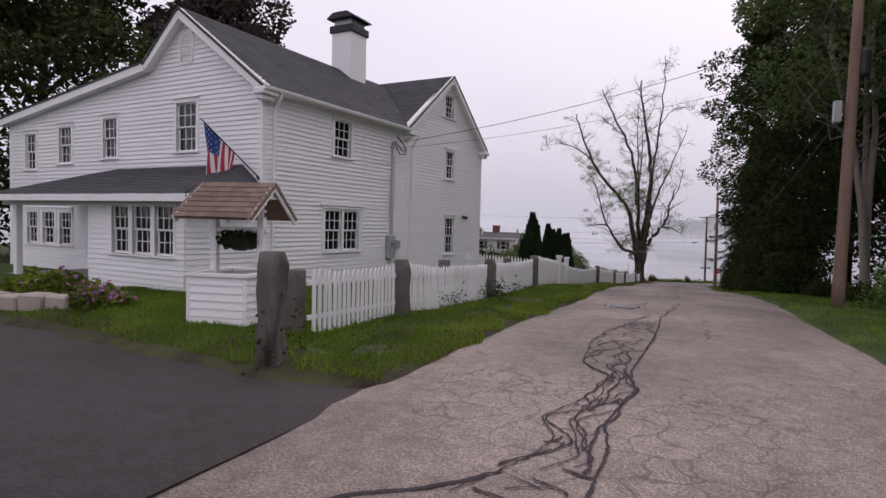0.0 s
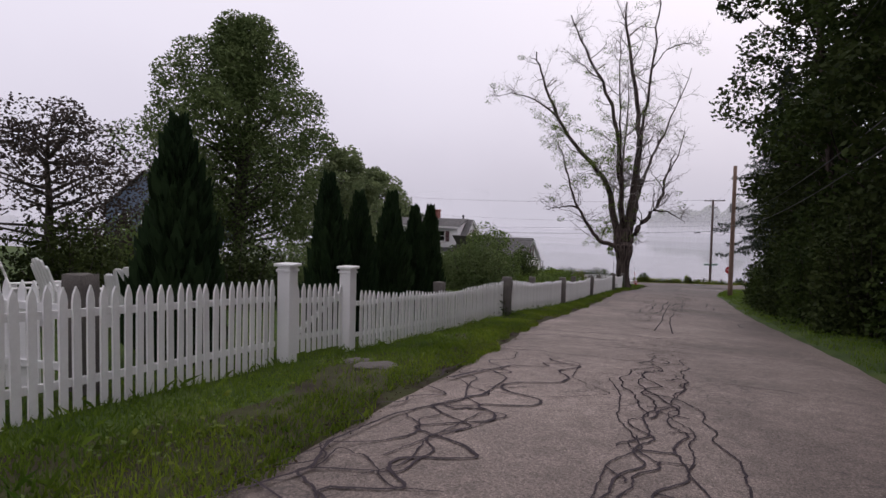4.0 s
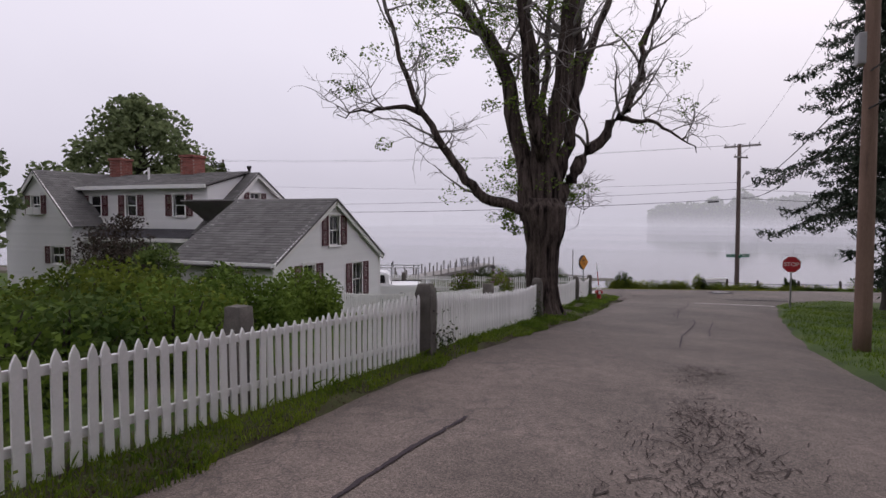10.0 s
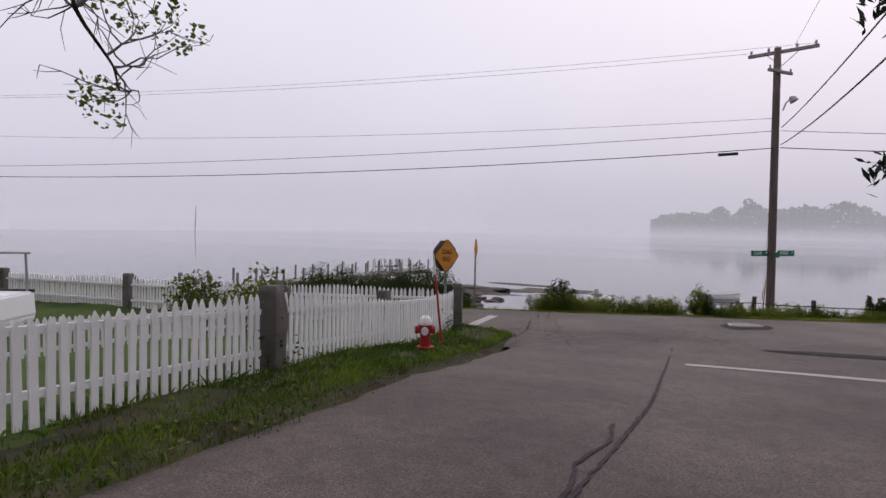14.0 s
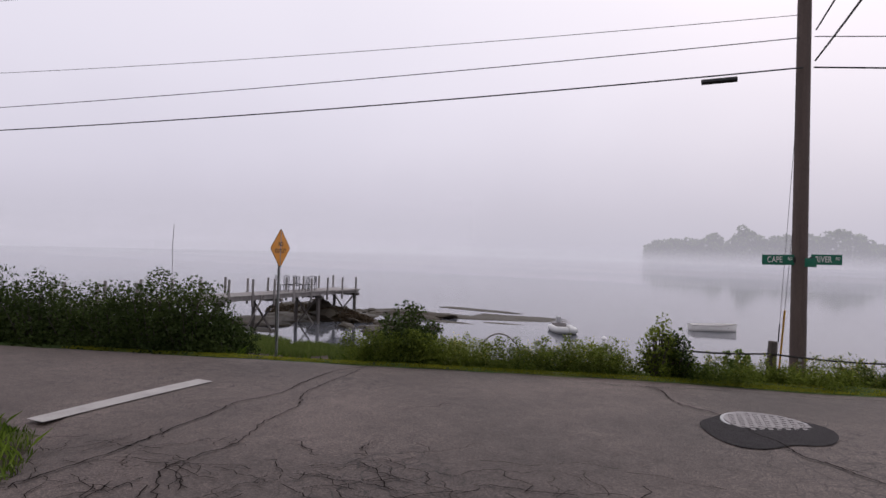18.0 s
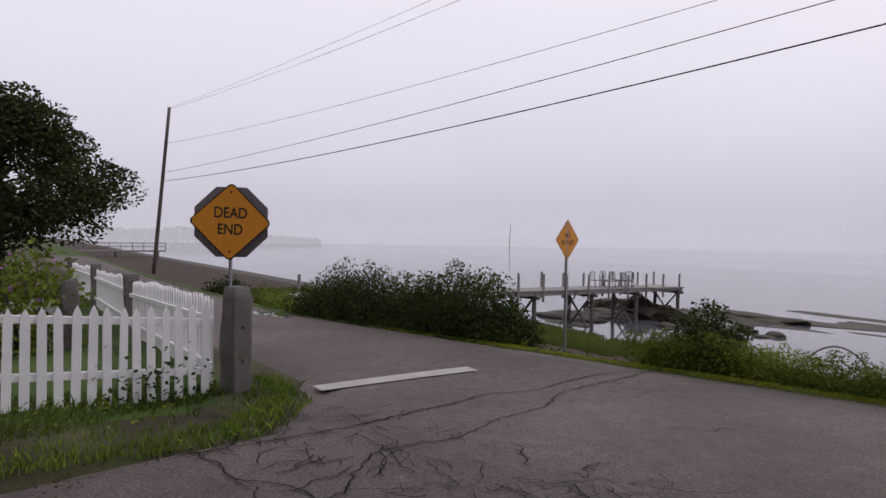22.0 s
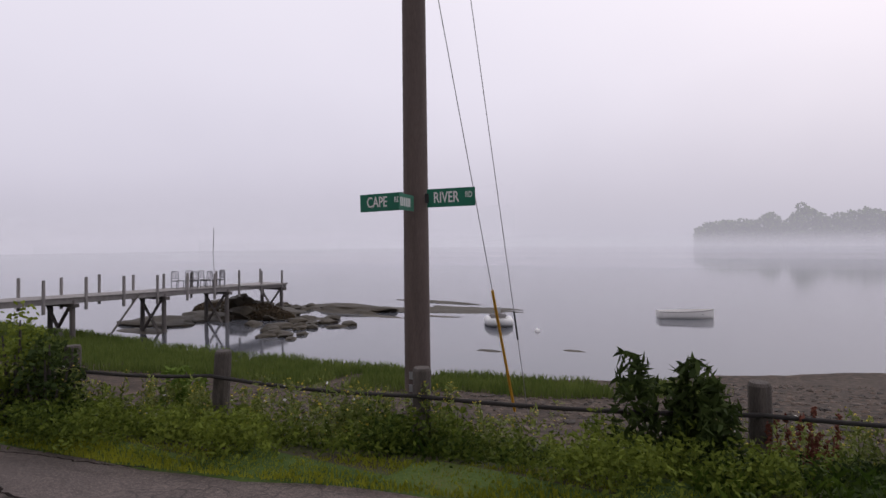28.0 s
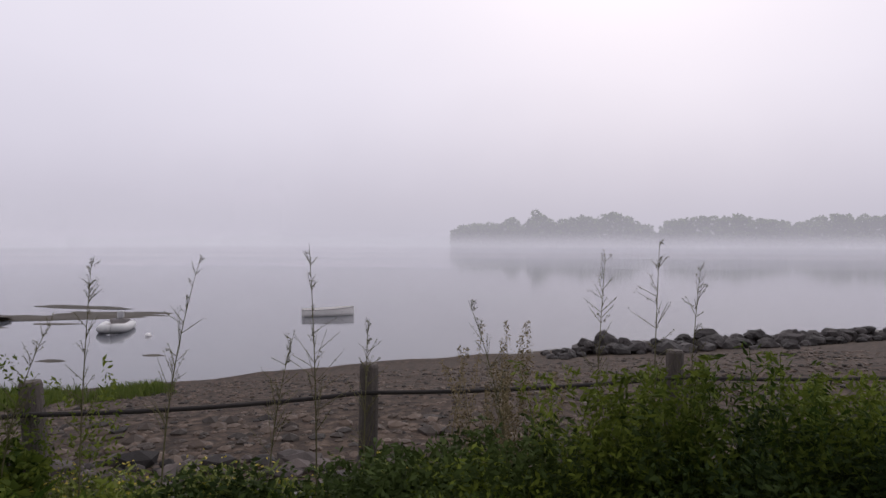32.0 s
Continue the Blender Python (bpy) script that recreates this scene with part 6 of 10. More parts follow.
# main block: ridge along x, its garden side raised by a long dormer
MX0, RY, FY = -16.0, 66.95, 64.55
gw = [(2.75, 3.4, 0.92, 1.45)]
clap_wall(cot, (MX0, 63.85, 0), EY, EX, lambda z: (0.0, 7.2) if z < -0.2 else ((z + 0.2) / 2.5 * 3.1, 7.2 - (z + 0.2) / 2.5 * 4.1), -2.85, 2.3, gw, CZ, boards=False)
for h in gw:
    sash_window(cot, (MX0, 63.85, 0), EY, EX, *h, CZ, cols=2, rows=2, casing=0.07, head=False)
    shutter_pair(cot, (MX0, 63.85, 0), EY, EX, *h, CZ, 0.3, 0.08)
low = [(1.2, 1.9, -2.0, -0.95), (3.2, 4.0, -2.3, -0.8), (5.0, 5.7, -2.0, -0.95)]
clap_wall(cot, (MX0, FY, 0), -EX, -EY, lambda z: (0.0, 8.2), -2.85, -0.17, low, CZ, boards=False)
for h in low:
    sash_window(cot, (MX0, FY, 0), -EX, -EY, *h, CZ, cols=2, rows=2, casing=0.08, head=False)
dorm = [(1.15, 1.75, 0.42, 1.32), (3.9, 4.5, 0.42, 1.32), (6.05, 6.7, 0.42, 1.32)]
clap_wall(cot, (MX0 - 0.45, FY, 0), -EX, -EY, lambda z: (0.0, 7.75), -0.17, 1.6, dorm, CZ)
for h in dorm:
    sash_window(cot, (MX0 - 0.45, FY, 0), -EX, -EY, *h, CZ, cols=1, rows=2, casing=0.09, head=False)
    shutter_pair(cot, (MX0 - 0.45, FY, 0), -EX, -EY, *h, CZ, 0.34, 0.1)
part("dormer_cheek", Bag().prism([(FY, -0.2), (RY - 0.1, 2.25), (FY, 1.62)], (MX0 - 0.5, 0, -CZ), EY, EZ, (0.1, 0, 0)), M_CLAP, cot)
shingled(cot, (MX0 - 0.25, RY, 2.42 - CZ), -EX, Vector((0, -2.65, -0.72)), 8.9, 2.75, M_ROOF2, seed=53)
part("fascia", Bag().cbox((MX0 - 8.3, FY - 0.3, 1.56 - CZ), (MX0 - 0.25, FY - 0.24, 1.72 - CZ), 0.005), M_WHITE, cot)
for sgn, sd, ln, drop in ((-1, 54, 3.25, 2.66), (1, 55, 4.3, 2.62)):
    shingled(cot, (MX0 + 0.25, RY, 2.36 - CZ), -EX, Vector((0, sgn * ln, -drop)), 0.72 if sgn < 0 else 10.5, math.hypot(ln, drop), M_ROOF2, seed=sd)
    bag = Bag()
    board_between(bag, (MX0 + 0.2, RY, 2.24 - CZ), (MX0 + 0.2, RY + sgn * ln, 2.24 - drop - CZ), 0.2, 0.05)
    part("rake_board", bag, M_WHITE, cot)
shingled(cot, (MX0 - 0.1, FY, -0.12 - CZ), -EX, Vector((0, -1.25, -0.33)), 6.1, 1.3, M_ROOF, seed=58)
part("fascia", Bag().cbox((MX0 - 6.2, FY - 1.26, -0.62 - CZ), (MX0 - 0.1, FY - 1.2, -0.46 - CZ), 0.005), M_WHITE, cot)
for x in (-16.3, -18.1, -20.0, -21.8):
    part("porch_post", Bag().cbox((x - 0.07, FY - 1.18, -0.3), (x + 0.07, FY - 1.04, -0.5 - CZ), 0.006), M_WHITE, cot)
# west wing, gable to the garden
wg = [(1.95, 2.5, 0.5, 1.3), (0.5, 1.3, -1.65, -0.9)]
WX, WY = -22.4, 63.1
clap_wall(cot, (WX, WY, 0), -EX, -EY, lambda z: (0.0, 4.3) if z < 0.05 else ((z - 0.05) / 2.25 * 2.15, 4.3 - (z - 0.05) / 2.25 * 2.15), -2.85, 2.28, wg, CZ)
clap_wall(cot, (WX, WY, 0), EY, EX, lambda z: (0.0, 1.4), -2.85, 0.05, [], CZ, boards=False)
for h in wg:
    sash_window(cot, (WX, WY, 0), -EX, -EY, *h, CZ, cols=2, rows=2, casing=0.08, head=False)
    shutter_pair(cot, (WX, WY, 0), -EX, -EY, *h, CZ, 0.3, 0.09)
for sgn, sd in ((-1, 56), (1, 57)):
    shingled(cot, (WX - 2.15, WY - 0.2, 2.42 - CZ), EY, Vector((sgn * 2.35, 0, -2.45)), 4.2, 3.4, M_ROOF2, seed=sd)
    bag = Bag()
    board_between(bag, (WX - 2.15, WY - 0.17, 2.3 - CZ), (WX - 2.15 + sgn * 2.35, WY - 0.17, -0.12 - CZ), 0.18, 0.05)
    part("rake_board", bag, M_WHITE, cot)
part("air_conditioner", Bag().cbox((WX - 2.5, WY - 0.3, 0.45 - CZ), (WX - 2.0, WY + 0.02, 0.78 - CZ), 0.02), M_WHITE, cot)


def brick_chimney(parent, x, y, z0, z1, w):
    ch = part("chimney", Bag().box((x - w / 2 + 0.02, y - w / 2 + 0.02, z0), (x + w / 2 - 0.02, y + w / 2 - 0.02, z1)), M_STONE, parent, "red brick chimney")
    b = Bag()
    k, z = 0, z0
    while z < z1:
        for s in range(4):
            n = 3
            for i in range(n):
                a = -w / 2 + (i + (0.5 if k % 2 else 0)) * w / n
                a0, a1 = max(a, -w / 2), min(a + w / n - 0.012, w / 2)
                if a1 > a0:
                    m = Matrix.Translation((x, y, z)) @ Matrix.Rotation(s * math.pi / 2, 4, "Z")
                    b.box((a0, -w / 2, 0), (a1, -w / 2 + 0.03, 0.062), m)
        z += 0.075
        k += 1
    tagged(part("bricks", b, M_BRICK, ch), kind="stuff")
    part("chimney_cap", Bag().cbox((x - w / 2 - 0.05, y - w / 2 - 0.05, z1), (x + w / 2 + 0.05, y + w / 2 + 0.05, z1 + 0.12), 0.015), M_BRICK, ch)


for a_, b_ in (((-16.0, 59.95), (-9.56, 66.25)), ((-26.6, 64.6), (-12.0, 70.9)), ((-26.6, 63.15), (-22.45, 64.6))):
    part("foundation", Bag().box((*a_, -1.2), (*b_, 0.0)), M_STONE, cot)
brick_chimney(cot, -19.5, 66.9, 1.8 - CZ, 3.1 - CZ, 0.75)
brick_chimney(cot, -24.1, 66.9, 1.8 - CZ, 3.1 - CZ, 0.7)
part("vent_pipe", Bag().tube([(-20.9, 65.7, 1.9 - CZ), (-20.9, 65.7, 2.6 - CZ)], [0.05, 0.05], 8), M_WHITE, cot)
part("stove_pipe", Bag().tube([(-17.1, 67.9, 1.2 - CZ), (-17.1, 67.9, 2.6 - CZ), (-17.1, 67.9, 2.65 - CZ), (-17.1, 67.9, 2.75 - CZ)], [0.07, 0.07, 0.11, 0.11], 8), M_DARKMETAL, cot)

# far blue house in the trees
blue = thing("blue_house", "blue-grey gabled house half hidden by garden trees", "house", pose(-41, 54, -0.5, 0, 0, 12))
M_BLUE = mat("blue_grey_paint", (0.12, 0.16, 0.24), 0.6, var=0.1)
part("wall", Bag().prism([(-4, 0), (4, 0), (4, 3.2), (0, 6.2), (-4, 3.2)], (0, 0, 0), EX, EZ, (0, 9, 0)), M_BLUE, blue)
for sgn in (-1, 1):
    shingled(blue, (0, -0.3, 6.4), EY, Vector((sgn * 4.3, 0, -3.25)), 9.6, 5.4, M_ROOF2, seed=70 + sgn, tab=0.6, course=0.25)
for x in (-2.2, 0, 2.2):
    w = part("window", Bag().cbox((x - 0.5, -0.05, 1.2), (x + 0.5, 0.0, 2.6), 0.01), M_WHITE, blue)
    part("pane", Bag().box((x - 0.4, -0.06, 1.3), (x + 0.4, -0.05, 2.5)), M_GLASS_DARK, w)


# ---------------------------------------------------------------- pickup truck
tx, ty = -12.2, 71.4
tz = float(ground_z(tx, ty))
truck = thing("pickup_truck", "white extended-cab pickup truck with a ladder rack, parked", "truck", pose(tx - 0.6, ty, tz + 0.0, 0, 0, 204))
prof = [(2.62, 0.45), (2.68, 0.7), (2.62, 0.98), (2.3, 1.08), (1.35, 1.16), (0.62, 1.66), (0.3, 1.74), (-0.9, 1.72), (-1.02, 1.62), (-1.1, 1.12), (-2.62, 1.12), (-2.66, 0.6), (-2.6, 0.45)]
bm = bmesh.new()
vs = [bm.verts.new((x, -0.92, z)) for x, z in prof]
f = bm.faces.new(vs)
ext = bmesh.ops.extrude_face_region(bm, geom=[f])
for v in ext["geom"]:
    if isinstance(v, bmesh.types.BMVert):
        v.co.y = 0.92
bmesh.ops.recalc_face_normals(bm, faces=list(bm.faces))
for v in bm.verts:
    if v.co.z > 1.2:
        v.co.y *= 1 - 0.17 * (v.co.z - 1.12) / 0.6
bmesh.ops.bevel(bm, geom=[e for e in bm.edges], offset=0.05, segments=2, affect="EDGES")
part("body", bm, M_TRUCK, truck, smooth=False)
part("windscreen", Bag().add([(1.27, -0.78, 1.22), (1.27, 0.78, 1.22), (0.66, 0.68, 1.66), (0.66, -0.68, 1.66)], [(0, 1, 2, 3)]), M_GLASS_DARK, truck)
truck.children[-1].location = (0.03, 0, 0.03)
for sy in (-1, 1):
    for a, b2, c2, d2 in ((0.98, 0.1, 0.06, 0.62), (0.04, -0.45, -0.48, 0.02)):
        part("side_window", Bag().add([(a, sy * 0.915, 1.2), (b2, sy * 0.915, 1.2), (c2, sy * 0.83, 1.62), (d2, sy * 0.83, 1.62)], [(0, 1, 2, 3)]), M_GLASS_DARK, truck)
    part("side_window", Bag().add([(-0.52, sy * 0.915, 1.22), (-0.92, sy * 0.915, 1.22), (-0.86, sy * 0.83, 1.6), (-0.55, sy * 0.83, 1.6)], [(0, 1, 2, 3)]), M_GLASS_DARK, truck)
    part("mirror", Bag().cbox((0.85, sy * 0.95 - 0.02, 1.18), (1.0, sy * 1.14 + 0.02, 1.36), 0.02), M_TRUCK, truck)
    part("headlight", Bag().cbox((2.55, sy * 0.72 - 0.14, 0.78), (2.68, sy * 0.72 + 0.14, 0.95), 0.02), M_GALV, truck)
    for x in (1.72, -1.7):
        wh = part("wheel", Bag().tube([(x, sy * 0.68, 0.38), (x, sy * 0.7, 0.38), (x, sy * 0.92, 0.38), (x, sy * 0.945, 0.38)], [0.33, 0.38, 0.38, 0.33], 22), M_BLACK, truck)
        part("rim", Bag().tube([(x, sy * 0.94, 0.38), (x, sy * 0.955, 0.38)], [0.23, 0.2], 16), M_GALV, wh)
part("bed_rail", Bag().cbox((-2.62, -0.93, 1.1), (-1.1, -0.86, 1.16), 0.01), M_BLACK, truck)
for sy in (-1, 1):
    for x in (-1.2, -2.5):
        part("rack_upright", Bag().tube([(x, sy * 0.84, 1.1), (x, sy * 0.8, 1.95)], [0.025, 0.025], 6), M_GALV, truck)
    part("rack_bar", Bag().tube([(-2.6, sy * 0.8, 1.95), (0.6, sy * 0.72, 1.95)], [0.025, 0.025], 6), M_GALV, truck)
for x in (0.4, -1.2):
    part("rack_bar", Bag().tube([(x, -0.8, 1.97), (x, 0.8, 1.97)], [0.022, 0.022], 6), M_GALV, truck)
    for y in (-0.5, 0.3):
        part("kayak_cradle", Bag().add([(x - 0.03, y - 0.18, 2.15), (x + 0.03, y - 0.18, 2.15), (x + 0.03, y, 1.99), (x - 0.03, y, 1.99), (x - 0.03, y + 0.18, 2.15), (x + 0.03, y + 0.18, 2.15), (x, y - 0.1, 2.16), (x, y + 0.1, 2.16)], [(0, 1, 2, 3), (3, 2, 5, 4), (0, 6, 3), (4, 3, 7)]), M_BLACK, truck)


# ---------------------------------------------------------------- road signs
def letters(parent, text, size, at, m, material, name="lettering", depth=0.002):
    """Raised lettering in the built-in font, one object for a word."""
    cu = bpy.data.curves.new(name, "FONT")
    cu.offset = 0.012 * size
    cu.body, cu.size, cu.align_x, cu.align_y, cu.extrude = text, size, "CENTER", "CENTER", depth
    tmp = bpy.data.objects.new(name, cu)
    scene.collection.objects.link(tmp)
    me = bpy.data.meshes.new_from_object(tmp.evaluated_get(bpy.context.evaluated_depsgraph_get()))
    bpy.data.objects.remove(tmp)
    me.materials.clear()
    me.materials.append(material)
    ob = new(name, me)
    ob.parent = parent
    ob.matrix_basis = m @ Matrix.Translation(at)
    return ob


def upright(yaw):
    """Turns drawings in x, y to stand upright, facing away from +y, then by yaw degrees."""
    return Matrix.Rotation(radians(yaw), 4, "Z") @ Matrix.Rotation(math.pi / 2, 4, "X")


def diamond(parent, half, m, lines, size):
    r = 0.06

    def rounded(h):
        pts = []
        for k in range(4):
            a = k * math.pi / 2
            c = Vector((math.cos(a), math.sin(a))) * (h - 0.05)
            for d in (-0.6, 0, 0.6):
                pts.append((c.x + 0.05 * math.cos(a + d), c.y + 0.05 * math.sin(a + d)))
        return pts
    b = Bag().prism([p for p in rounded(half)], (0, 0, 0), EX, EY, (0, 0, 0.003))
    face = part("sign_face", b, M_SIGN_B, parent)
    face.matrix_basis = m
    inner = part("sign_panel", Bag().prism(rounded(half - 0.018), (0, 0, 0.0032), EX, EY, (0, 0, 0.002)), M_SIGN_Y, parent)
    inner.matrix_basis = m
    for text, y in lines:
        letters(parent, text, size, (0, y, 0.006), m @ Matrix.Diagonal((0.8 if size > 0.15 else 1.0, 1, 1, 1)), M_SIGN_B)
    for y in (half * 0.78, -half * 0.78):
        bolt = part("bolt", Bag().tube([(0, y, 0.005), (0, y, 0.012)], [0.014, 0.012], 8), M_DARKMETAL, parent)
        bolt.matrix_basis = m


def octagon(half):
    return [(half / math.cos(math.pi / 8) * math.cos(math.pi / 8 + k * math.pi / 4), half / math.cos(math.pi / 8) * math.sin(math.pi / 8 + k * math.pi / 4)) for k in range(8)]


def channel_post(parent, h, x=0.0, y=0.0, lean=0.0):
    b = Bag().box((x - 0.028, y - 0.012, -0.3), (x - 0.018, y + 0.012, h)).box((x + 0.018, y - 0.012, -0.3), (x + 0.028, y + 0.012, h)).box((x - 0.03, y + 0.006, -0.3), (x + 0.03, y + 0.012, h))
    return part("sign_post", b, M_GALV, parent)


def facing(nx, ny):
    """The yaw that turns a sign to face the way nx, ny."""
    return math.degrees(math.atan2(nx, -ny))


gx, gy = -3.3, 78.57
gz0 = float(ground_z(gx, gy))
dead = thing("dead_end_sign", "amber DEAD END diamond sign backing onto a stop sign", "road sign", pose(gx, gy, gz0))
channel_post(dead, -1.78 - gz0)
yaw = facing(0.9, -0.43)
fm = Matrix.Translation((0.0, 0.0, -2.05 - gz0)) @ Matrix.Rotation(radians(yaw), 4, "Z") @ Matrix.Translation((0, -0.03, 0)) @ Matrix.Rotation(math.pi / 2, 4, "X") @ Matrix.Rotation(radians(-1.5), 4, "Z")
diamond(dead, 0.415, fm, (("DEAD", 0.095), ("END", -0.085)), 0.165)
om = Matrix.Translation((0.0, 0.0, -2.05 - gz0)) @ Matrix.Rotation(radians(yaw), 4, "Z") @ Matrix.Translation((0, 0.045, 0)) @ Matrix.Rotation(math.pi / 2, 4, "X")
part("stop_sign_back", Bag().prism(octagon(0.385), (0, 0, 0), EX, EY, (0, 0, 0.004)), M_SIGN_BACK, dead).matrix_basis = om
part("stop_sign_face", Bag().prism(octagon(0.375), (0, 0, -0.004), EX, EY, (0, 0, 0.002)), M_SIGN_R, dead).matrix_basis = om

nx, ny = -5.06, 86.0
nz0 = float(ground_z(nx, ny))
noout = thing("no_outlet_sign", "amber diamond sign reading NO OUTLET on a thin steel post", "road sign", pose(nx, ny, nz0))
channel_post(noout, -1.8 - nz0)
fm = Matrix.Translation((0, 0, -2.18 - nz0)) @ Matrix.Rotation(radians(facing(0.99, 0.15)), 4, "Z") @ Matrix.Translation((0, -0.02, 0)) @ Matrix.Rotation(math.pi / 2, 4, "X")
diamond(noout, 0.42, fm, (("NO", 0.09), ("OUTLET", -0.06)), 0.13)
part("sign_back", Bag().prism([(0.41, 0), (0, 0.41), (-0.41, 0), (0, -0.41)], (0, 0, -0.003), EX, EY, (0, 0, 0.002)), M_SIGN_BACK, noout).matrix_basis = fm

sx, sy_ = 5.87, 73.75
sz0 = float(ground_z(sx, sy_))
stop = thing("stop_sign", "red octagonal sign reading STOP on a steel post", "road sign", pose(sx, sy_, sz0))
channel_post(stop, -1.2 - sz0)
fm = Matrix.Translation((0, 0, -1.5 - sz0)) @ Matrix.Rotation(radians(facing(-0.05, -1)), 4, "Z") @ Matrix.Translation((0, -0.02, 0)) @ Matrix.Rotation(math.pi / 2, 4, "X")
part("rim", Bag().prism(octagon(0.33), (0, 0, 0), EX, EY, (0, 0, 0.003)), M_SIGN_W, stop).matrix_basis = fm
part("panel", Bag().prism(octagon(0.312), (0, 0, 0.003), EX, EY, (0, 0, 0.002)), M_SIGN_R, stop).matrix_basis = fm
letters(stop, "STOP", 0.23, (0, 0, 0.006), fm, M_SIGN_W)


# ---------------------------------------------------------------- poles and wires
def utility_pole(name, x, y, top, r0, r1, label, base=None, lean=(0, 0), wood=None):
    z0 = float(ground_z(x, y)) - 0.3 if base is None else base
    ob = thing(name, label, "utility pole", pose(x, y, z0), "utility poles")
    h = top - z0
    part("shaft", Bag().tube([(lean[0] * s, lean[1] * s, h * s) for s in (0, 0.1, 0.3, 0.55, 0.8, 1)], [r0 + (r1 - r0) * s for s in (0, 0.1, 0.3, 0.55, 0.8, 1)], 16), wood or M_WOODPOLE, ob, smooth=True)
    return ob, z0


FPX, FPY = 5.26, 88.68
farpole, fz0 = utility_pole("utility_pole", FPX, FPY, 5.25, 0.15, 0.115, "weathered grey wooden utility pole with a crossarm and street name signs", lean=(-0.1, 0.1))
arm = Vector((0.93, -0.37, 0))


def crossarm(parent, x, y, z, half, mat_=M_GREYWOOD):
    m = Matrix.Translation((x, y, z)) @ Matrix.Rotation(math.atan2(arm.y, arm.x), 4, "Z")
    c = part("crossarm", Bag().cbox((-half, 0.13, -0.06), (half, 0.22, 0.06), 0.008, m), mat_, parent)
    for s in (-half + 0.1, -half * 0.4, half * 0.4, half - 0.1):
        part("insulator", Bag().tube([m @ Vector((s, 0.175, 0.06)), m @ Vector((s, 0.175, 0.12)), m @ Vector((s, 0.175, 0.2))], [0.02, 0.05, 0.035], 8), M_GREYPAINT, c)
    for s in (-1, 1):
        part("brace", Bag().tube([m @ Vector((s * half * 0.45, 0.2, -0.05)), m @ Vector((0, 0.16, -0.5))], [0.014, 0.014], 5), M_GALV, c)
    return c


crossarm(farpole, 0, 0, 5.12 - fz0, 1.12)
m2 = Matrix.Translation((0, 0, 4.38 - fz0)) @ Matrix.Rotation(math.atan2(arm.y, arm.x) + 1.2, 4, "Z")
part("crossarm", Bag().cbox((-0.62, -0.05, -0.05), (0.62, 0.05, 0.05), 0.008, m2), M_GREYWOOD, farpole)
for s in (-0.55, 0.0, 0.55):
    part("insulator", Bag().tube([m2 @ Vector((s, 0, -0.04)), m2 @ Vector((s, 0.0, 0.16))], [0.04, 0.03], 8), M_GREYPAINT, farpole)
lamp = part("street_light", Bag().tube([(0.12, -0.05, 3.0 - fz0), (0.2, -0.08, 3.25 - fz0), (0.32, -0.14, 3.38 - fz0)], [0.025, 0.025, 0.025], 6), M_GALV, farpole)
part("lamp_head", Bag().tube([(0.3, -0.13, 3.42 - fz0), (0.38, -0.16, 3.38 - fz0), (0.44, -0.18, 3.28 - fz0)], [0.05, 0.12, 0.15], 12), M_GREYPAINT, lamp)
# pale bars stand for the numbers on the pole
for k in range(4):
    part("tag_bar", Bag().box((-0.03, -0.152, 0.95 + k * 0.14), (0.03, -0.143, 1.03 + k * 0.14)), M_GALV, farpole)


def street_name(parent, text, suffix, x0, x1, z, y, tilt, yaw):
    m = Matrix.Translation((0, 0, z)) @ Matrix.Rotation(radians(yaw), 4, "Z") @ Matrix.Rotation(radians(tilt), 4, "Y") @ Matrix.Translation((0, y, 0)) @ Matrix.Rotation(math.pi / 2, 4, "X")
    s = part("name_plate", Bag().prism([(x0, -0.1), (x1, -0.1), (x1, 0.1), (x0, 0.1)], (0, 0, 0), EX, EY, (0, 0, 0.004)), M_SIGN_G, parent, "green street name plate")
    s.matrix_basis = m
    span = x1 - x0
    thin = Matrix.Diagonal((0.68, 1, 1, 1))
    w = letters(parent, text, 0.165, ((x0 + span * 0.4) / 0.68, 0, 0.005), m @ thin, M_SIGN_W)
    u = letters(parent, suffix, 0.085, ((x1 - span * 0.13) / 0.68, 0.02, 0.005), m @ thin, M_SIGN_W)
    for xx in (x0, x1):
        if abs(xx) < 0.3:
            part("bracket", Bag().box((xx - 0.02, -0.05, -0.01), (xx + 0.02, 0.05, 0.02)), M_DARKMETAL, parent).matrix_basis = m


street_name(farpole, "CAPE", "RD", -0.70, -0.14, -2.06 - fz0, -0.06, -1.5, 2)
street_name(farpole, "RIVER", "RD", 0.14, 0.68, -2.05 - fz0, -0.06, -1.2, 10)

# a third plate at right angles, its name left as plain bars
m3 = Matrix.Translation((0, 0, -2.06 - fz0)) @ Matrix.Rotation(radians(102), 4, "Z") @ Matrix.Rotation(math.pi / 2, 4, "X")
part("name_plate", Bag().prism([(-0.62, -0.13), (-0.13, -0.13), (-0.13, 0.04), (-0.62, 0.04)], (0, 0, 0), EX, EY, (0, 0, 0.004)), M_SIGN_G, farpole, "green street name plate").matrix_basis = m3
for k in range(6):
    part("letter_bar", Bag().box((-0.58 + k * 0.058, -0.09, 0.004), (-0.545 + k * 0.058, 0.0, 0.006)), M_SIGN_W, farpole).matrix_basis = m3

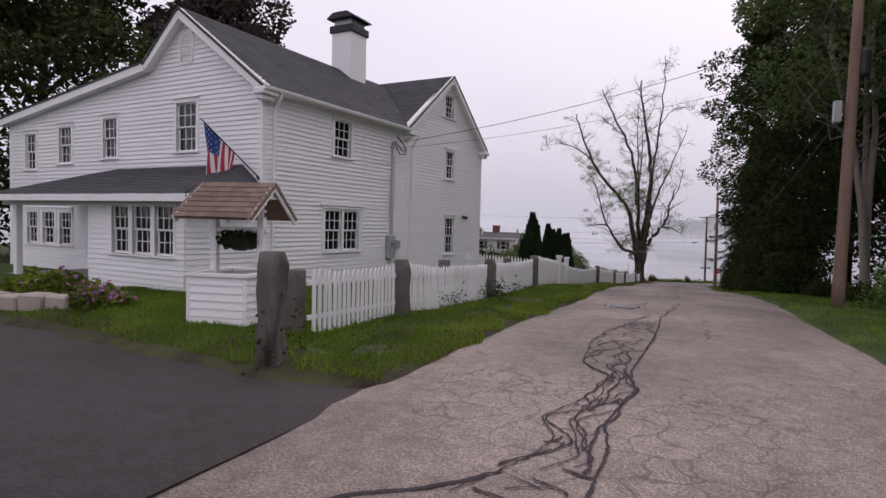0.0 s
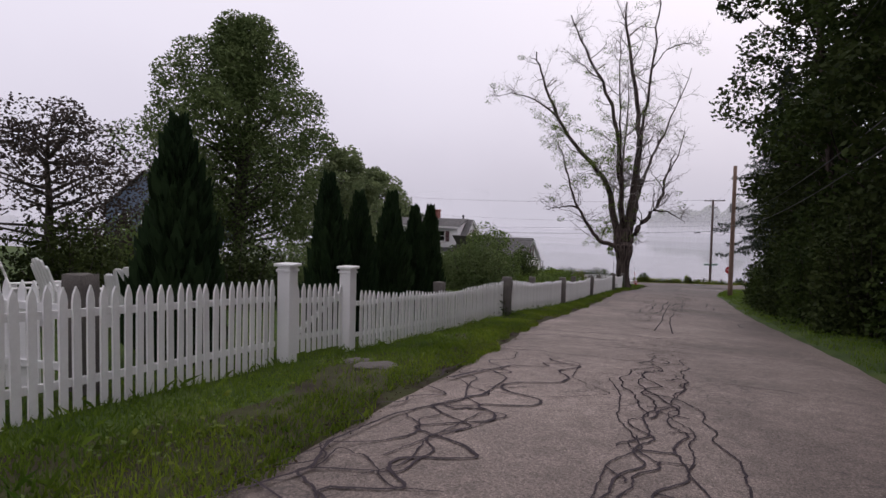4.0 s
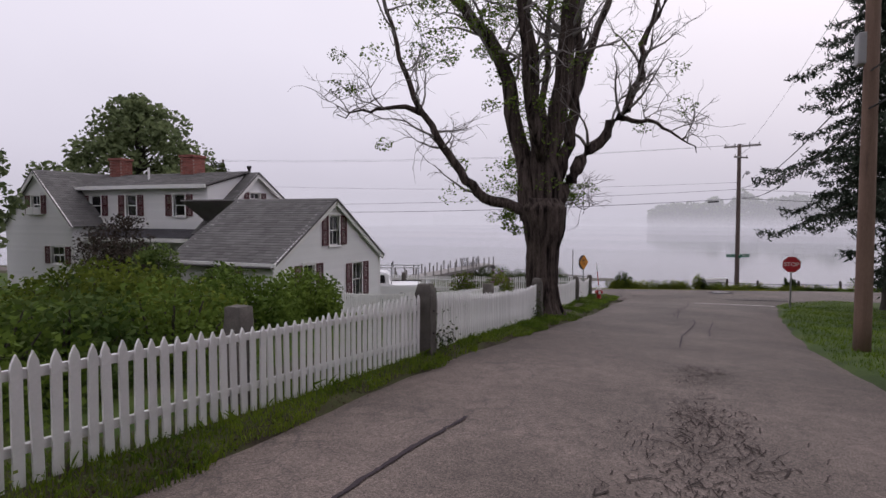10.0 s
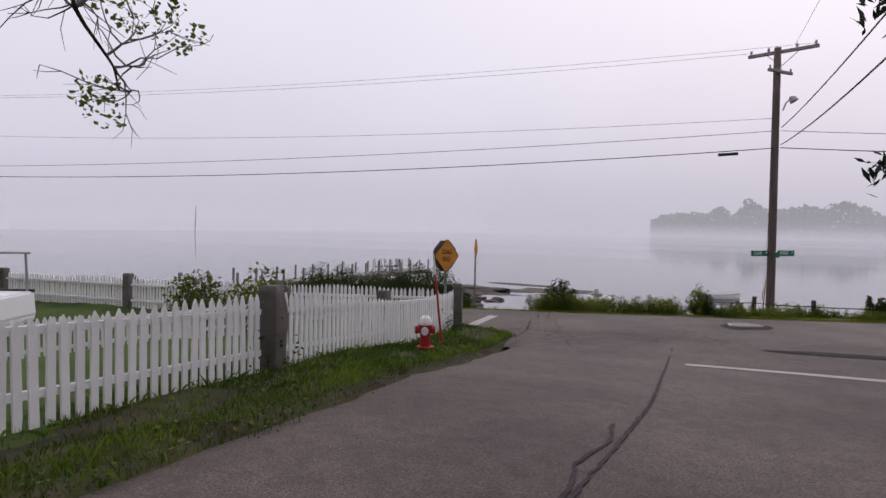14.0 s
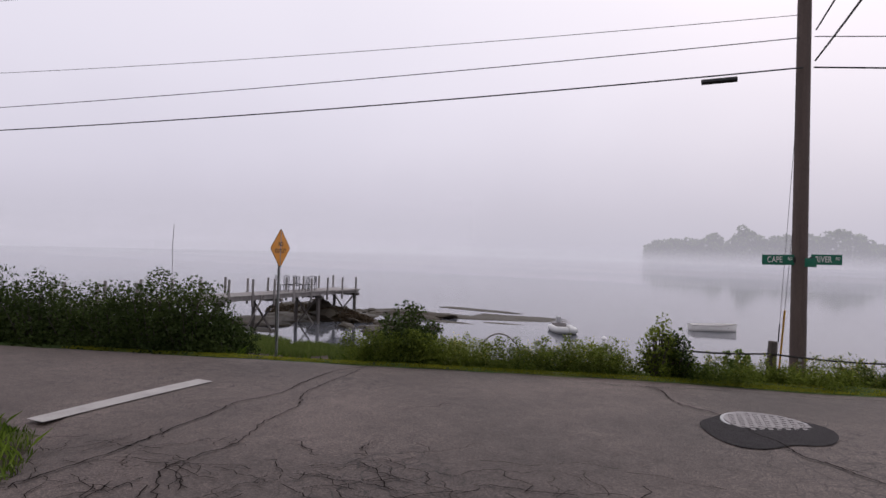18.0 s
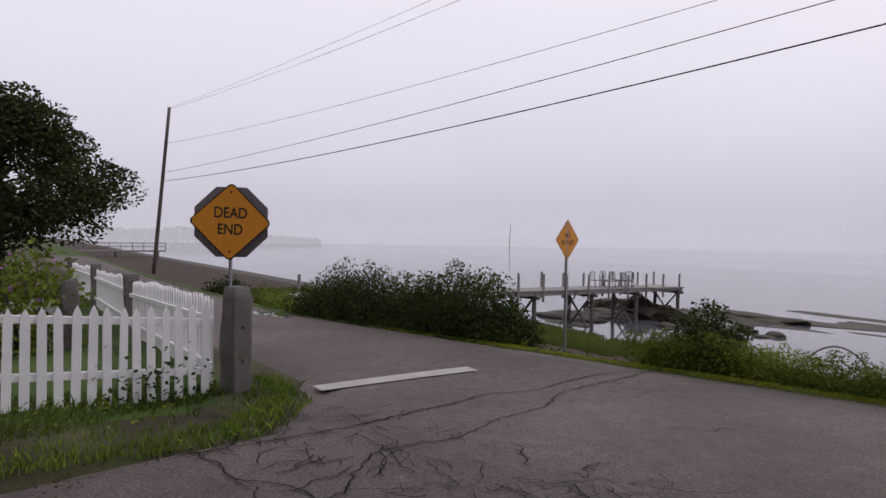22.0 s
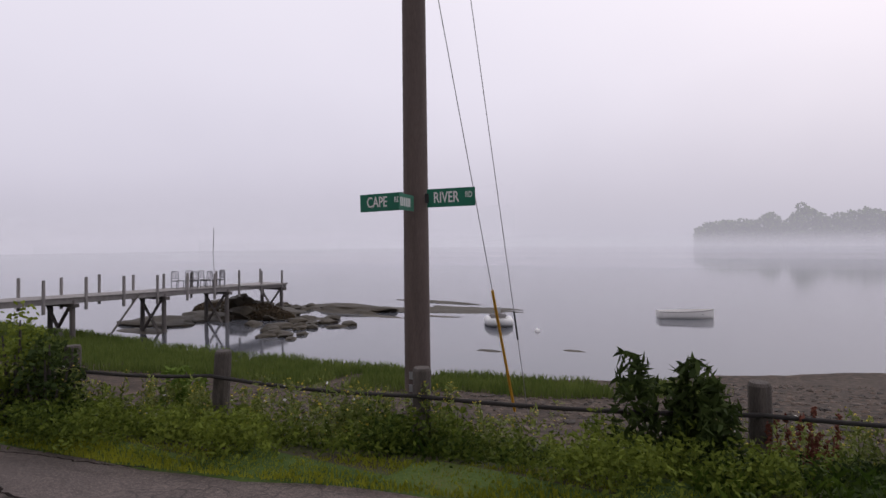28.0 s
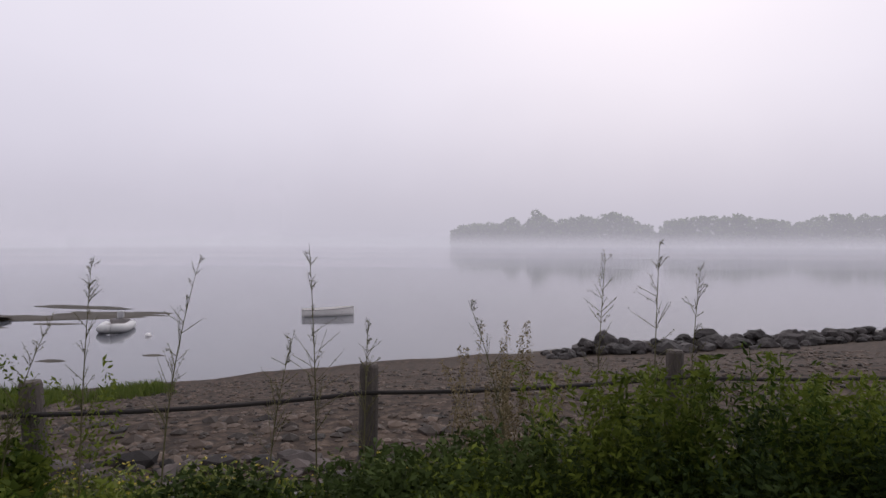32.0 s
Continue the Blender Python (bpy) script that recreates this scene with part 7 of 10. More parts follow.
pole2, p2z = utility_pole("utility_pole", 4.76, 59.55, 6.4, 0.155, 0.11, "brown wooden utility pole with a grey box at the grassy bend", lean=(-0.1, -0.1), wood=M_BROWNPOLE)
part("equipment_box", Bag().cbox((-0.3, -0.14, 3.35 - p2z), (-0.14, 0.14, 3.95 - p2z), 0.02), M_GREYPAINT, pole2)
pole0, p0z = utility_pole("utility_pole", 5.3, 17.4, 11.0, 0.17, 0.12, "tall brown wooden utility pole with a steel box beside the lane", lean=(0.12, 0), wood=M_BROWNPOLE)
part("equipment_box", Bag().cbox((-0.36, -0.12, 6.35 - p0z), (-0.17, 0.12, 6.95 - p0z), 0.02), M_GREYPAINT, pole0)
part("transformer", Bag().tube([(0.3, 0.1, 7.6 - p0z), (0.3, 0.1, 7.68 - p0z), (0.3, 0.1, 8.3 - p0z), (0.3, 0.1, 8.38 - p0z)], [0.16, 0.2, 0.2, 0.16], 14), M_DARKMETAL, pole0)
crossarm(pole0, 0.1, 0, 10.4 - p0z, 1.1)
pole3, p3z = utility_pole("utility_pole", -34.6, 83.3, 5.05, 0.12, 0.085, "leaning grey utility pole farther along the shore road", base=-4.6, lean=(1.45, 0.5))


def wire(a, b, sag, r, label="black overhead cable slung between poles"):
    a, b = Vector(a), Vector(b)
    pts = []
    for k in range(25):
        s = k / 24
        p = a.lerp(b, s)
        p.z -= sag * 4 * s * (1 - s)
        pts.append(p)
    ob = part("overhead_cable", Bag().tube(pts, [r * 0.78] * 25, 5), M_CABLE)
    return tagged(ob, label, "cable", "overhead cables")


wire((FPX - 0.1, FPY - 0.1, 1.68), (-33.91 + 0.15 * 0.85, 83.7, 0.85), 0.4, 0.02)
wire((FPX - 0.1, FPY, 2.3), (-33.91 + 0.15 * 1.35, 83.7, 1.35), 0.3, 0.013)
wire((FPX - 0.1, FPY, 2.75), (-33.91 + 0.15 * 3.0, 83.7, 3.0), 0.4, 0.009)
wire((FPX - 1.0, FPY + 0.4, 5.2), (-33.91 + 0.15 * 4.9, 83.7, 4.9), 0.4, 0.008)
wire((FPX + 1.0, FPY - 0.3, 5.2), (-33.1, 83.75, 5.0), 0.4, 0.007)
wire((FPX + 0.1, FPY, 1.7), (42, 93, 1.4), 0.5, 0.022)
wire((FPX + 0.1, FPY, 2.3), (42, 93, 2.0), 0.5, 0.013)
wire((FPX + 0.1, FPY - 0.1, 2.4), (4.7, 59.5, 3.2), 0.5, 0.02)
wire((FPX + 0.1, FPY - 0.1, 1.8), (4.7, 59.5, 2.5), 0.6, 0.022)
wire((FPX + 0.4, FPY - 0.2, 5.25), (4.75, 59.5, 5.6), 0.3, 0.008)
wire((4.66, 59.4, 3.2), (5.4, 17.4, 7.4), 1.0, 0.02)
wire((4.66, 59.4, 2.5), (5.4, 17.4, 6.9), 1.1, 0.022)
wire((4.66, 59.4, 5.6), (5.4, 17.4, 10.5), 0.9, 0.008)
hw = hm @ Vector((0.15, 5.6, 5.75 - HZ))
wire(hw, (5.3, 17.4, 9.2), 0.35, 0.011)
wire(hw + Vector((0, 0.1, -0.15)), (5.3, 17.4, 8.1), 0.35, 0.007)
wire((5.4, 17.4, 10.5), (5.6, -30, 12), 0.9, 0.01)
part("splice_case", Bag().tube([(4.0, 88.42, 1.5), (3.35, 88.34, 1.46)], [0.055, 0.055], 8), M_BLACK)
tagged(bpy.context.scene.objects["splice_case"], "black cable splice case hung on the thick overhead cable", "splice case")
GA = (5.36, 91.75, float(ground_z(5.36, 91.75)))
GB = (5.38, 92.25, float(ground_z(5.38, 92.25)))
for k, (g, zt, guard) in enumerate(((GA, 1.35, True), (GB, 4.5, False))):
    gu = thing("guy_wire", "steel guy wire with a yellow guard" if guard else "thin steel guy wire anchored in the grass", "guy wire", pose(0, 0, 0), "guy wires")
    a, b2 = Vector(g), Vector((FPX, FPY + 0.1, zt))
    part("strand", Bag().tube([a, b2], [0.006, 0.006], 5), M_GALV, gu)
    e = a.lerp(b2, 0.34 if guard else 0.2)
    part("guard", Bag().tube([a.lerp(b2, 0.06 if guard else 0.155), e], [0.022, 0.022] if guard else [0.014, 0.014], 7), M_YELLOW if guard else M_BLACK, gu)
    part("anchor", Bag().tube([a - Vector((0.05, 0.05, 0.25)), a + Vector((0, 0, 0.12))], [0.02, 0.018], 6), M_DARKMETAL, gu)

# hydrant and marker
hx, hy = -1.95, 74.3
hyd = thing("fire_hydrant", "red fire hydrant with a white bonnet on the grass", "hydrant", pose(hx, hy, float(ground_z(hx, hy)) - 0.02, 0, 0, 20) @ Matrix.Diagonal((0.8, 0.8, 0.92, 1)))
part("barrel", Bag().tube([(0, 0, -0.1), (0, 0, 0.04), (0, 0, 0.05), (0, 0, 0.09), (0, 0, 0.1), (0, 0, 0.46), (0, 0, 0.47), (0, 0, 0.51)], [0.15, 0.15, 0.19, 0.19, 0.12, 0.115, 0.16, 0.16], 16), M_RED, hyd)
part("bonnet", Bag().tube([(0, 0, 0.51), (0, 0, 0.56), (0, 0, 0.63), (0, 0, 0.68), (0, 0, 0.69), (0, 0, 0.76)], [0.15, 0.145, 0.11, 0.05, 0.035, 0.03], 16), M_SIGN_W, hyd)
for d in ((1, 0, 0), (-1, 0, 0), (0, -1, 0)):
    d = Vector(d)
    part("outlet_cap", Bag().tube([d * 0.1 + EZ * 0.4, d * 0.17 + EZ * 0.4, d * 0.175 + EZ * 0.4, d * 0.22 + EZ * 0.4], [0.065, 0.065, 0.08, 0.075], 10), M_SIGN_W if d.y else M_RED, hyd)
mk = thing("hydrant_marker", "thin red marker rod leaning beside the hydrant", "marker", pose(-2.0, 75.2, float(ground_z(-2.0, 75.2)), 2, -6, 0))
part("rod", Bag().tube([(0, 0, -0.1), (0, 0, 1.35)], [0.022, 0.02], 8), M_RED, mk)
part("rod_top", Bag().tube([(0, 0, 1.35), (0, 0, 1.75)], [0.02, 0.018], 8), M_SIGN_W, mk)

# garden chairs by the gate
def adirondack(x, y, yaw):
    ob = thing("garden_chair", "white wooden slatted garden chair on the lawn", "chair", pose(x, y, float(ground_z(x, y)), 0, 0, yaw), "garden chairs")
    for k in range(5):
        xx = -0.24 + k * 0.12
        rim = 0.78 + 0.3 * math.sqrt(1 - (abs(xx) / 0.32) ** 2)
        part("back_slat", Bag().cbox((xx - 0.058, 0.0, 0.3), (xx + 0.058, 0.025, rim), 0.025, Matrix.Rotation(radians(-18), 4, "X")), M_WHITE, ob)
    for k in range(5):
        part("seat_slat", Bag().cbox((-0.3, -0.5 + k * 0.1, 0.36 - k * 0.02), (0.3, -0.41 + k * 0.1, 0.38 - k * 0.02), 0.005), M_WHITE, ob)
    for sx2 in (-0.36, 0.36):
        part("arm", Bag().cbox((sx2 - 0.06, -0.5, 0.56), (sx2 + 0.06, 0.22, 0.585), 0.008), M_WHITE, ob)
        part("leg", Bag().cbox((sx2 - 0.04, -0.46, 0), (sx2 + 0.04, -0.38, 0.56), 0.006), M_WHITE, ob)
        part("leg", Bag().cbox((sx2 - 0.03, 0.1, 0), (sx2 + 0.03, 0.18, 0.56), 0.006), M_WHITE, ob)


adirondack(-7.05, 22.75, 165)
adirondack(-6.35, 23.3, 215)
adirondack(-8.1, 22.9, 150)
for x0, y0, x1, y1 in ((-8.2, 60.6, -8.3, 68.8), (-8.25, 69.1, -7.3, 77.2)):
    fence_bay((x0, y0), (x1, y1), label="white picket fence between the cottage and the yard", sag=0.05, height=0.85 if y0 > 65 else 1.0)
    granite_post(x1, y1 + 0.15, 1.05, 0.26, 0.0, label="square granite post of the cottage fence")


# ---------------------------------------------------------------- pier, boats, shore
pier = thing("pier", "long grey timber pier on cross-braced legs over the shore", "pier", pose(-19.75, 86.0, -4.75, -1.1, 0, 0))
PL = 27.4
part("stringer", Bag().cbox((-0.95, 0, -0.24), (-0.83, PL, 0.0), 0.01), M_GREYWOOD, pier)
part("stringer", Bag().cbox((0.83, 0, -0.24), (0.95, PL, 0.0), 0.01), M_GREYWOOD, pier)
ME_PLANK = Bag().cbox((-1.0, 0, 0), (1.0, 0.135, 0.04), 0.006).mesh("plank", M_GREYWOOD)
rp = random.Random(12)
for k in range(int(PL / 0.145)):
    p = part("plank", ME_PLANK, None, pier)
    p.location = (rp.uniform(-0.03, 0.03), k * 0.145, rp.uniform(0, 0.006))
ME_PILE = Bag().tube([(0, 0, -0.6), (0, 0, 0.92)], [0.075, 0.07], 8).mesh("rail_post", M_GREYWOOD)
for k in range(15):
    for sx2 in (-1, 1):
        p = part("rail_post", ME_PILE, None, pier)
        p.location = (sx2 * 0.98, 0.6 + k * 1.88, rp.uniform(-0.06, 0.06))
for k, y in enumerate((3.5, 8.3, 13.2, 18.0, 22.3, 27.0)):
    leg = 2.6 if y > 12 else 2.0
    for sx2 in (-1, 1):
        part("pier_leg", Bag().tube([(sx2 * 0.85, y, -0.1), (sx2 * 0.92, y, -leg - 1.0)], [0.12, 0.12], 9), M_DARKWOOD, pier)
        bag = Bag()
        board_between(bag, (sx2 * 0.85, y - 0.14, -0.4), (-sx2 * 0.88, y - 0.14, -leg + 0.15), 0.16, 0.05, EY)
        part("brace", bag, M_DARKWOOD, pier)
    part("cap_beam", Bag().cbox((-1.2, y - 0.12, -0.42), (1.2, y + 0.12, -0.24), 0.01), M_DARKWOOD, pier)
part("ladder", Bag().tube([(1.1, 16.4, 0), (1.3, 14.8, -1.8)], [0.05, 0.05], 5), M_DARKWOOD, pier)
part("head_platform", Bag().cbox((-1.08, 24.0, -0.06), (1.08, 27.4, 0.045), 0.01), M_GREYWOOD, pier)
pm = pose(-19.75, 86.0, -4.75, -1.1, 0, 0)


def deck_chair(px, py, yaw):
    m = pm @ pose(px, py, 0.045, 0, 0, yaw)
    ob = thing("deck_chair", "dark metal patio chair on the pier's end", "chair", m, "pier chairs")
    part("seat", Bag().cbox((-0.25, -0.25, 0.4), (0.25, 0.25, 0.44), 0.01), M_DARKMETAL, ob)
    back = Bag().tube([(-0.23, 0.24, 0.92), (-0.1, 0.25, 0.97), (0.1, 0.25, 0.97), (0.23, 0.24, 0.92)], [0.018] * 4, 5).tube([(-0.23, 0.24, 0.55), (0.23, 0.24, 0.55)], [0.014] * 2, 5)
    for b_ in (-0.14, -0.05, 0.05, 0.14):
        back.tube([(b_, 0.24, 0.55), (b_, 0.25, 0.96)], [0.01, 0.01], 4)
    part("backrest", back, M_DARKMETAL, ob)
    for sx2 in (-0.23, 0.23):
        for y in (-0.22, 0.24):
            part("leg", Bag().tube([(sx2, y, 0), (sx2, y, 0.42 if y < 0 else 0.9)], [0.018, 0.018], 5), M_DARKMETAL, ob)


for k, (px, py, yw) in enumerate(((-0.45, 19.9, 90), (0.45, 20.1, -90), (-0.5, 20.9, 80), (0.5, 21.1, -80), (-0.45, 21.8, 100), (0.5, 22.0, -70), (0.0, 22.5, 0))):
    deck_chair(px, py, yw)

# hull shapes
def hull(length, beam, depth, n=14, m=10, stern=0.8):
    """An open boat hull with thickness: rounded bilge, raked bow, cut stern."""
    v, f = [], []
    for i in range(n + 1):
        s = i / n
        w = beam / 2 * (stern + (1 - stern) * min(1, s * 3)) * (1 - max(0, (s - 0.55) / 0.45) ** 2.2)
        sheer = depth * (1 + 0.22 * s ** 2)
        for j in range(m + 1):
            a = math.pi * (j / m)
            y = -math.cos(a) * w
            z = sheer - math.sin(a) ** 0.6 * (sheer - 0.12 * depth * max(0, s - 0.7) * 5)
            v.append((-length / 2 + length * s, y, z))
    for i in range(n):
        for j in range(m):
            a = i * (m + 1) + j
            f.append((a, a + 1, a + m + 2, a + m + 1))
    f.append(tuple(range(m, -1, -1)))
    return v, f


row = thing("rowing_boat", "white wooden rowing boat moored on the calm water", "boat", pose(5.75, 121.4, WATER_Z - 0.12, 0, 0, 20) @ Matrix.Scale(0.89, 4))
v, f = hull(3.7, 1.35, 0.6)
b = Bag().add(v, f)
b.add([(x * 0.97, y * 0.93, z + 0.03) for x, y, z in v], [tuple(reversed(q)) for q in f])
part("hull", b, M_BOAT, row, smooth=True)
for x in (-1.0, 0.1, 0.9):
    part("thwart", Bag().cbox((x - 0.12, -0.55, 0.42), (x + 0.12, 0.55, 0.45), 0.008), M_GREYWOOD, row)
for s in (-1, 1):
    ed = [Vector((-1.85 + 3.7 * i / 14, v[i * 11 + (0 if s < 0 else 10)][1], v[i * 11][2])) for i in range(15)]
    part("gunwale", Bag().tube(ed, [0.03] * 15, 6), M_GREYWOOD, row)
inf = thing("inflatable_dinghy", "white inflatable dinghy with an outboard motor at its mooring", "boat", pose(-3.7, 114.2, WATER_Z - 0.03, 0, 0, -66))
tube_pts = [(1.4, 0.0, 0.34)] + [(1.2, 0.33, 0.3), (0.8, 0.55, 0.24), (0, 0.62, 0.22), (-0.9, 0.62, 0.22), (-1.35, 0.6, 0.22)]
for s in (-1, 1):
    part("tube", Bag().tube([(x, s * y, z) for x, y, z in tube_pts], [0.19, 0.22, 0.22, 0.22, 0.21, 0.12], 12), M_BOATGREY, inf, smooth=True)
part("floor", Bag().cbox((-1.2, -0.5, 0.02), (1.0, 0.5, 0.1), 0.02), M_GREYPAINT, inf)
part("transom", Bag().cbox((-1.18, -0.5, 0.05), (-1.1, 0.5, 0.5), 0.01), M_GREYWOOD, inf)
part("seat", Bag().cbox((-0.2, -0.5, 0.33), (0.05, 0.5, 0.37), 0.01), M_GREYWOOD, inf)
part("outboard_motor", Bag().cbox((-1.5, -0.16, 0.5), (-1.12, 0.16, 0.92), 0.06).box((-1.36, -0.05, -0.3), (-1.24, 0.05, 0.5)), M_GREYPAINT, inf)
buoy = part("mooring_buoy", Bag().tube([(-0.9, 112.6, WATER_Z - 0.1), (-0.9, 112.6, WATER_Z), (-0.9, 112.6, WATER_Z + 0.1), (-0.9, 112.6, WATER_Z + 0.16)], [0.12, 0.17, 0.14, 0.04], 10), M_SIGN_W, smooth=True)
tagged(buoy, "small white mooring buoy on the water", "buoy")


def rock(name, x, y, z, s, seed, material, squash=0.6, stretch=1.0, label="dark boulder on the shore", yaw=0, group="shore rocks"):
    bm = bmesh.new()
    bmesh.ops.create_icosphere(bm, subdivisions=3 if s > 0.7 else 2, radius=1)
    o = Vector((seed * 3.7, seed * 1.3, 0))
    for v in bm.verts:
        k = noise.noise(v.co * 1.3 + o) * 0.45 + noise.noise(v.co * 3.1 + o) * 0.2 + noise.noise(v.co * 7.0 + o) * 0.1
        v.co = v.co * (1 + k)
        v.co = Vector((v.co.x * s * stretch, v.co.y * s, v.co.z * s * squash))
    ob = part(name, bm, material)
    ob.matrix_world = pose(x, y, z, 0, 0, yaw)
    return tagged(ob, label, "rock", group)


rr_ = random.Random(31)
# weedy ledges that the tide has bared
for k, (x, y, s, st) in enumerate(((-19.5, 112.5, 1.9, 1.6), (-22.0, 109.5, 1.7, 1.5), (-16.2, 116.5, 1.6, 2.6), (-12.0, 118.2, 1.5, 3.0), (-8.4, 120.3, 1.3, 3.0), (-13.0, 124.0, 1.0, 4.0), (-6.0, 121.4, 0.5, 4.0), (-16.5, 111.8, 0.8, 3.5), (-12.0, 114.5, 0.5, 4.5), (-8.5, 116.0, 0.4, 4.0), (-22.5, 106.5, 1.6, 1.6), (-20.4, 104.0, 1.0, 1.8), (-1.2, 106.5, 0.3, 2.2), (2.2, 108.0, 0.25, 2.2))):
    rock("rock_ledge", x, y, WATER_Z - 0.02 * s, s, 40 + k, M_WEEDROCK, 0.07 if s < 1.6 else 0.26, st, "low weed-covered ledge bared by the tide", rr_.uniform(-12, 12), "tidal ledges")
for k in range(90):
    x, y = rr_.uniform(-25, -11), rr_.uniform(103.5, 118)
    if abs((x + 18) * 0.55 + (y - 111.5)) > 4.5:
        continue
    s = rr_.uniform(0.18, 0.6)
    rock("weedy_rock", x, y, WATER_Z - 0.03 + 0.1 * rr_.random(), s, 300 + k, M_WEEDROCK, 0.5, 1.5, "low weedy rock bared by the tide", rr_.uniform(0, 180), "weedy rocks")
# the dark weedy hump that the pier stands on, hung with rockweed
hump = [(-23.6, 112.6, 1.7, 1.5), (-21.6, 111.9, 2.0, 1.4), (-19.6, 111.3, 1.7, 1.3), (-17.9, 110.9, 1.1, 1.5)]
weed_at = []
hg = np.random.default_rng(64)
for k, (x, y, s, st) in enumerate(hump):
    rock("rock_ledge", x, y, WATER_Z + 0.05, s, 240 + k, M_WEEDROCK, 0.4, st, "dark hump of ledge under the pier", -8, "tidal ledges")
    d = hg.normal(size=(1500, 3))
    d /= np.linalg.norm(d, axis=1, keepdims=True)
    d[:, 2] = np.abs(d[:, 2])
    weed_at.append(np.array([x, y, WATER_Z + 0.05]) + d * [s * st * 1.02, s * 1.02, s * 0.42])
tagged(quads("rockweed", leaf_quads(np.concatenate(weed_at), 0.2, hg, 0.4, width=0.3), G_LITTER, kind="stuff"), "olive-brown rockweed on the ledges under the pier", "seaweed")
rock("boulder", -20.9, 111.2, WATER_Z + 0.75, 0.8, 60, M_WEEDROCK, 0.85, 1.0, "round dark boulder under the pier", 0)
for k in range(250):
    u = rr_.uniform(0, 1)
    x = 18.3 + u ** 1.2 * 18
    y = 107.6 + 0.12 * (x - 19) + rr_.gauss(0, 1.0)
    s = rr_.uniform(0.13, 0.36) * (1.3 if rr_.random() < 0.15 else 1) * (0.5 + 0.5 * min(1.0, (x - 18.2) / 2.2))
    rock("boulder", x, y, max(WATER_Z, float(ground_z(x, y))) + s * 0.3 + 0.42 * min(1.0, (x - 18.0) / 2.0) * rr_.random() * max(0, 1 - abs(y - 107.6 - 0.12 * (x - 19)) / 1.2), s, 70 + k, M_ROCK, 0.8, 1.1, "dark angular boulder heaped at the water's edge", rr_.uniform(0, 180))
rock("boulder", 20.5, 107.6, float(ground_z(20.5, 107.6)) + 0.4, 0.42, 140, M_ROCK, 1.1, 0.9, "dark upright boulder at the heap's end")
rock("boulder", -3.3, 87.3, float(ground_z(-3.3, 87.3)) + 0.25, 0.6, 141, M_ROCK, 0.6, 1.7, "long dark rock in the grass by the road", 10)

# rope fence along the bank
rope_posts = [(2.9, 86.3), (4.47, 86.6), (6.25, 86.95), (8.56, 87.41), (10.88, 87.9), (13.24, 88.64), (15.3, 89.29), (17.7, 89.9), (20.3, 90.5), (23.3, 91.1)]
tops = []
for k, (x, y) in enumerate(rope_posts):
    z = float(ground_z(x, y))
    top = -3.46 + 0.03 * math.sin(k * 2.1) + (0.05 if k >= 5 else 0.0)
    p = part("rope_fence_post", Bag().tube([(0, 0, -0.3), (0, 0, 0.1), (0.01, 0, (top - z) * 0.6), (0.015, 0.01, top - z - 0.02), (0.015, 0.01, top - z)], [0.076, 0.074, 0.072, 0.07, 0.06], 12), M_POST, smooth=False)
    p.matrix_world = pose(x, y, z, 1.5 * math.sin(k), 2.5 * math.sin(k * 1.7), 30 * k)
    tagged(p, "short weathered grey post of the rope fence", "post", "rope fence posts")
    tops.append(Vector((x, y - 0.085, top - 0.2)))
for k in range(len(tops) - 1):
    pts = [tops[k].lerp(tops[k + 1], s / 10) - Vector((0, 0, 0.03 * 4 * (s / 10) * (1 - s / 10))) for s in range(11)]
    tagged(part("rope", Bag().tube(pts, [0.016] * 11, 8), M_ROPE), "dark rope slung between the short posts", "rope", "fence ropes")

# far shores, and glowing sheets that stand in for haze over the water
far = np.random.default_rng(77)
cen, rad = [], []
# outline of the wooded point: (x along, height)
pts_x = [-20, -15, -8, 0, 22, 35, 44, 49, 54, 62, 71, 82, 92, 106, 112, 119, 128, 134, 142, 150, 156, 160, 165, 190, 230, 270, 305, 345, 390, 430, 480, 540, 620]
pts_h = [11, 17, 20, 22, 22, 28, 17, 24, 37, 29, 22, 27, 29, 26, 29, 32, 31, 27, 23, 21, 12, 9, 24, 27, 29, 22, 30, 29, 28, 24, 30, 32, 34]
for x in np.arange(-17, 620, 3.0):
    hgt = float(np.interp(x, pts_x, pts_h)) * far.uniform(0.84, 1.0)
    for f_ in (0.1, 0.26, 0.42, 0.58, 0.74, 0.9):
        cen.append((x, 600 + far.uniform(-6, 6), WATER_Z + hgt * f_))
        rad.append(4.2)
quads("far_wood", leaf_quads(clumps(cen, rad, 60000, far), 3.0, far, 0.2), G_BRIGHT, kind="stuff", label="dim wooded point across the water in the fog", category="woods")
cen, rad = [], []
for x in np.arange(-690, -390, 5.0):
    hgt = (4.6 + 1.2 * math.sin(x * 0.05) + far.uniform(-0.8, 0.8)) * math.sin(math.pi * (x + 700) / 320) ** 0.5
    cen.append((x, 592 + far.uniform(-3, 3), WATER_Z + hgt * 0.5))
    rad.append(max(1.5, hgt * 0.6))
quads("far_wood", leaf_quads(clumps(cen, rad, 9000, far), 1.6, far, 0.2), G_DARK, kind="stuff", label="faint low wooded shore far off in the fog", category="woods")

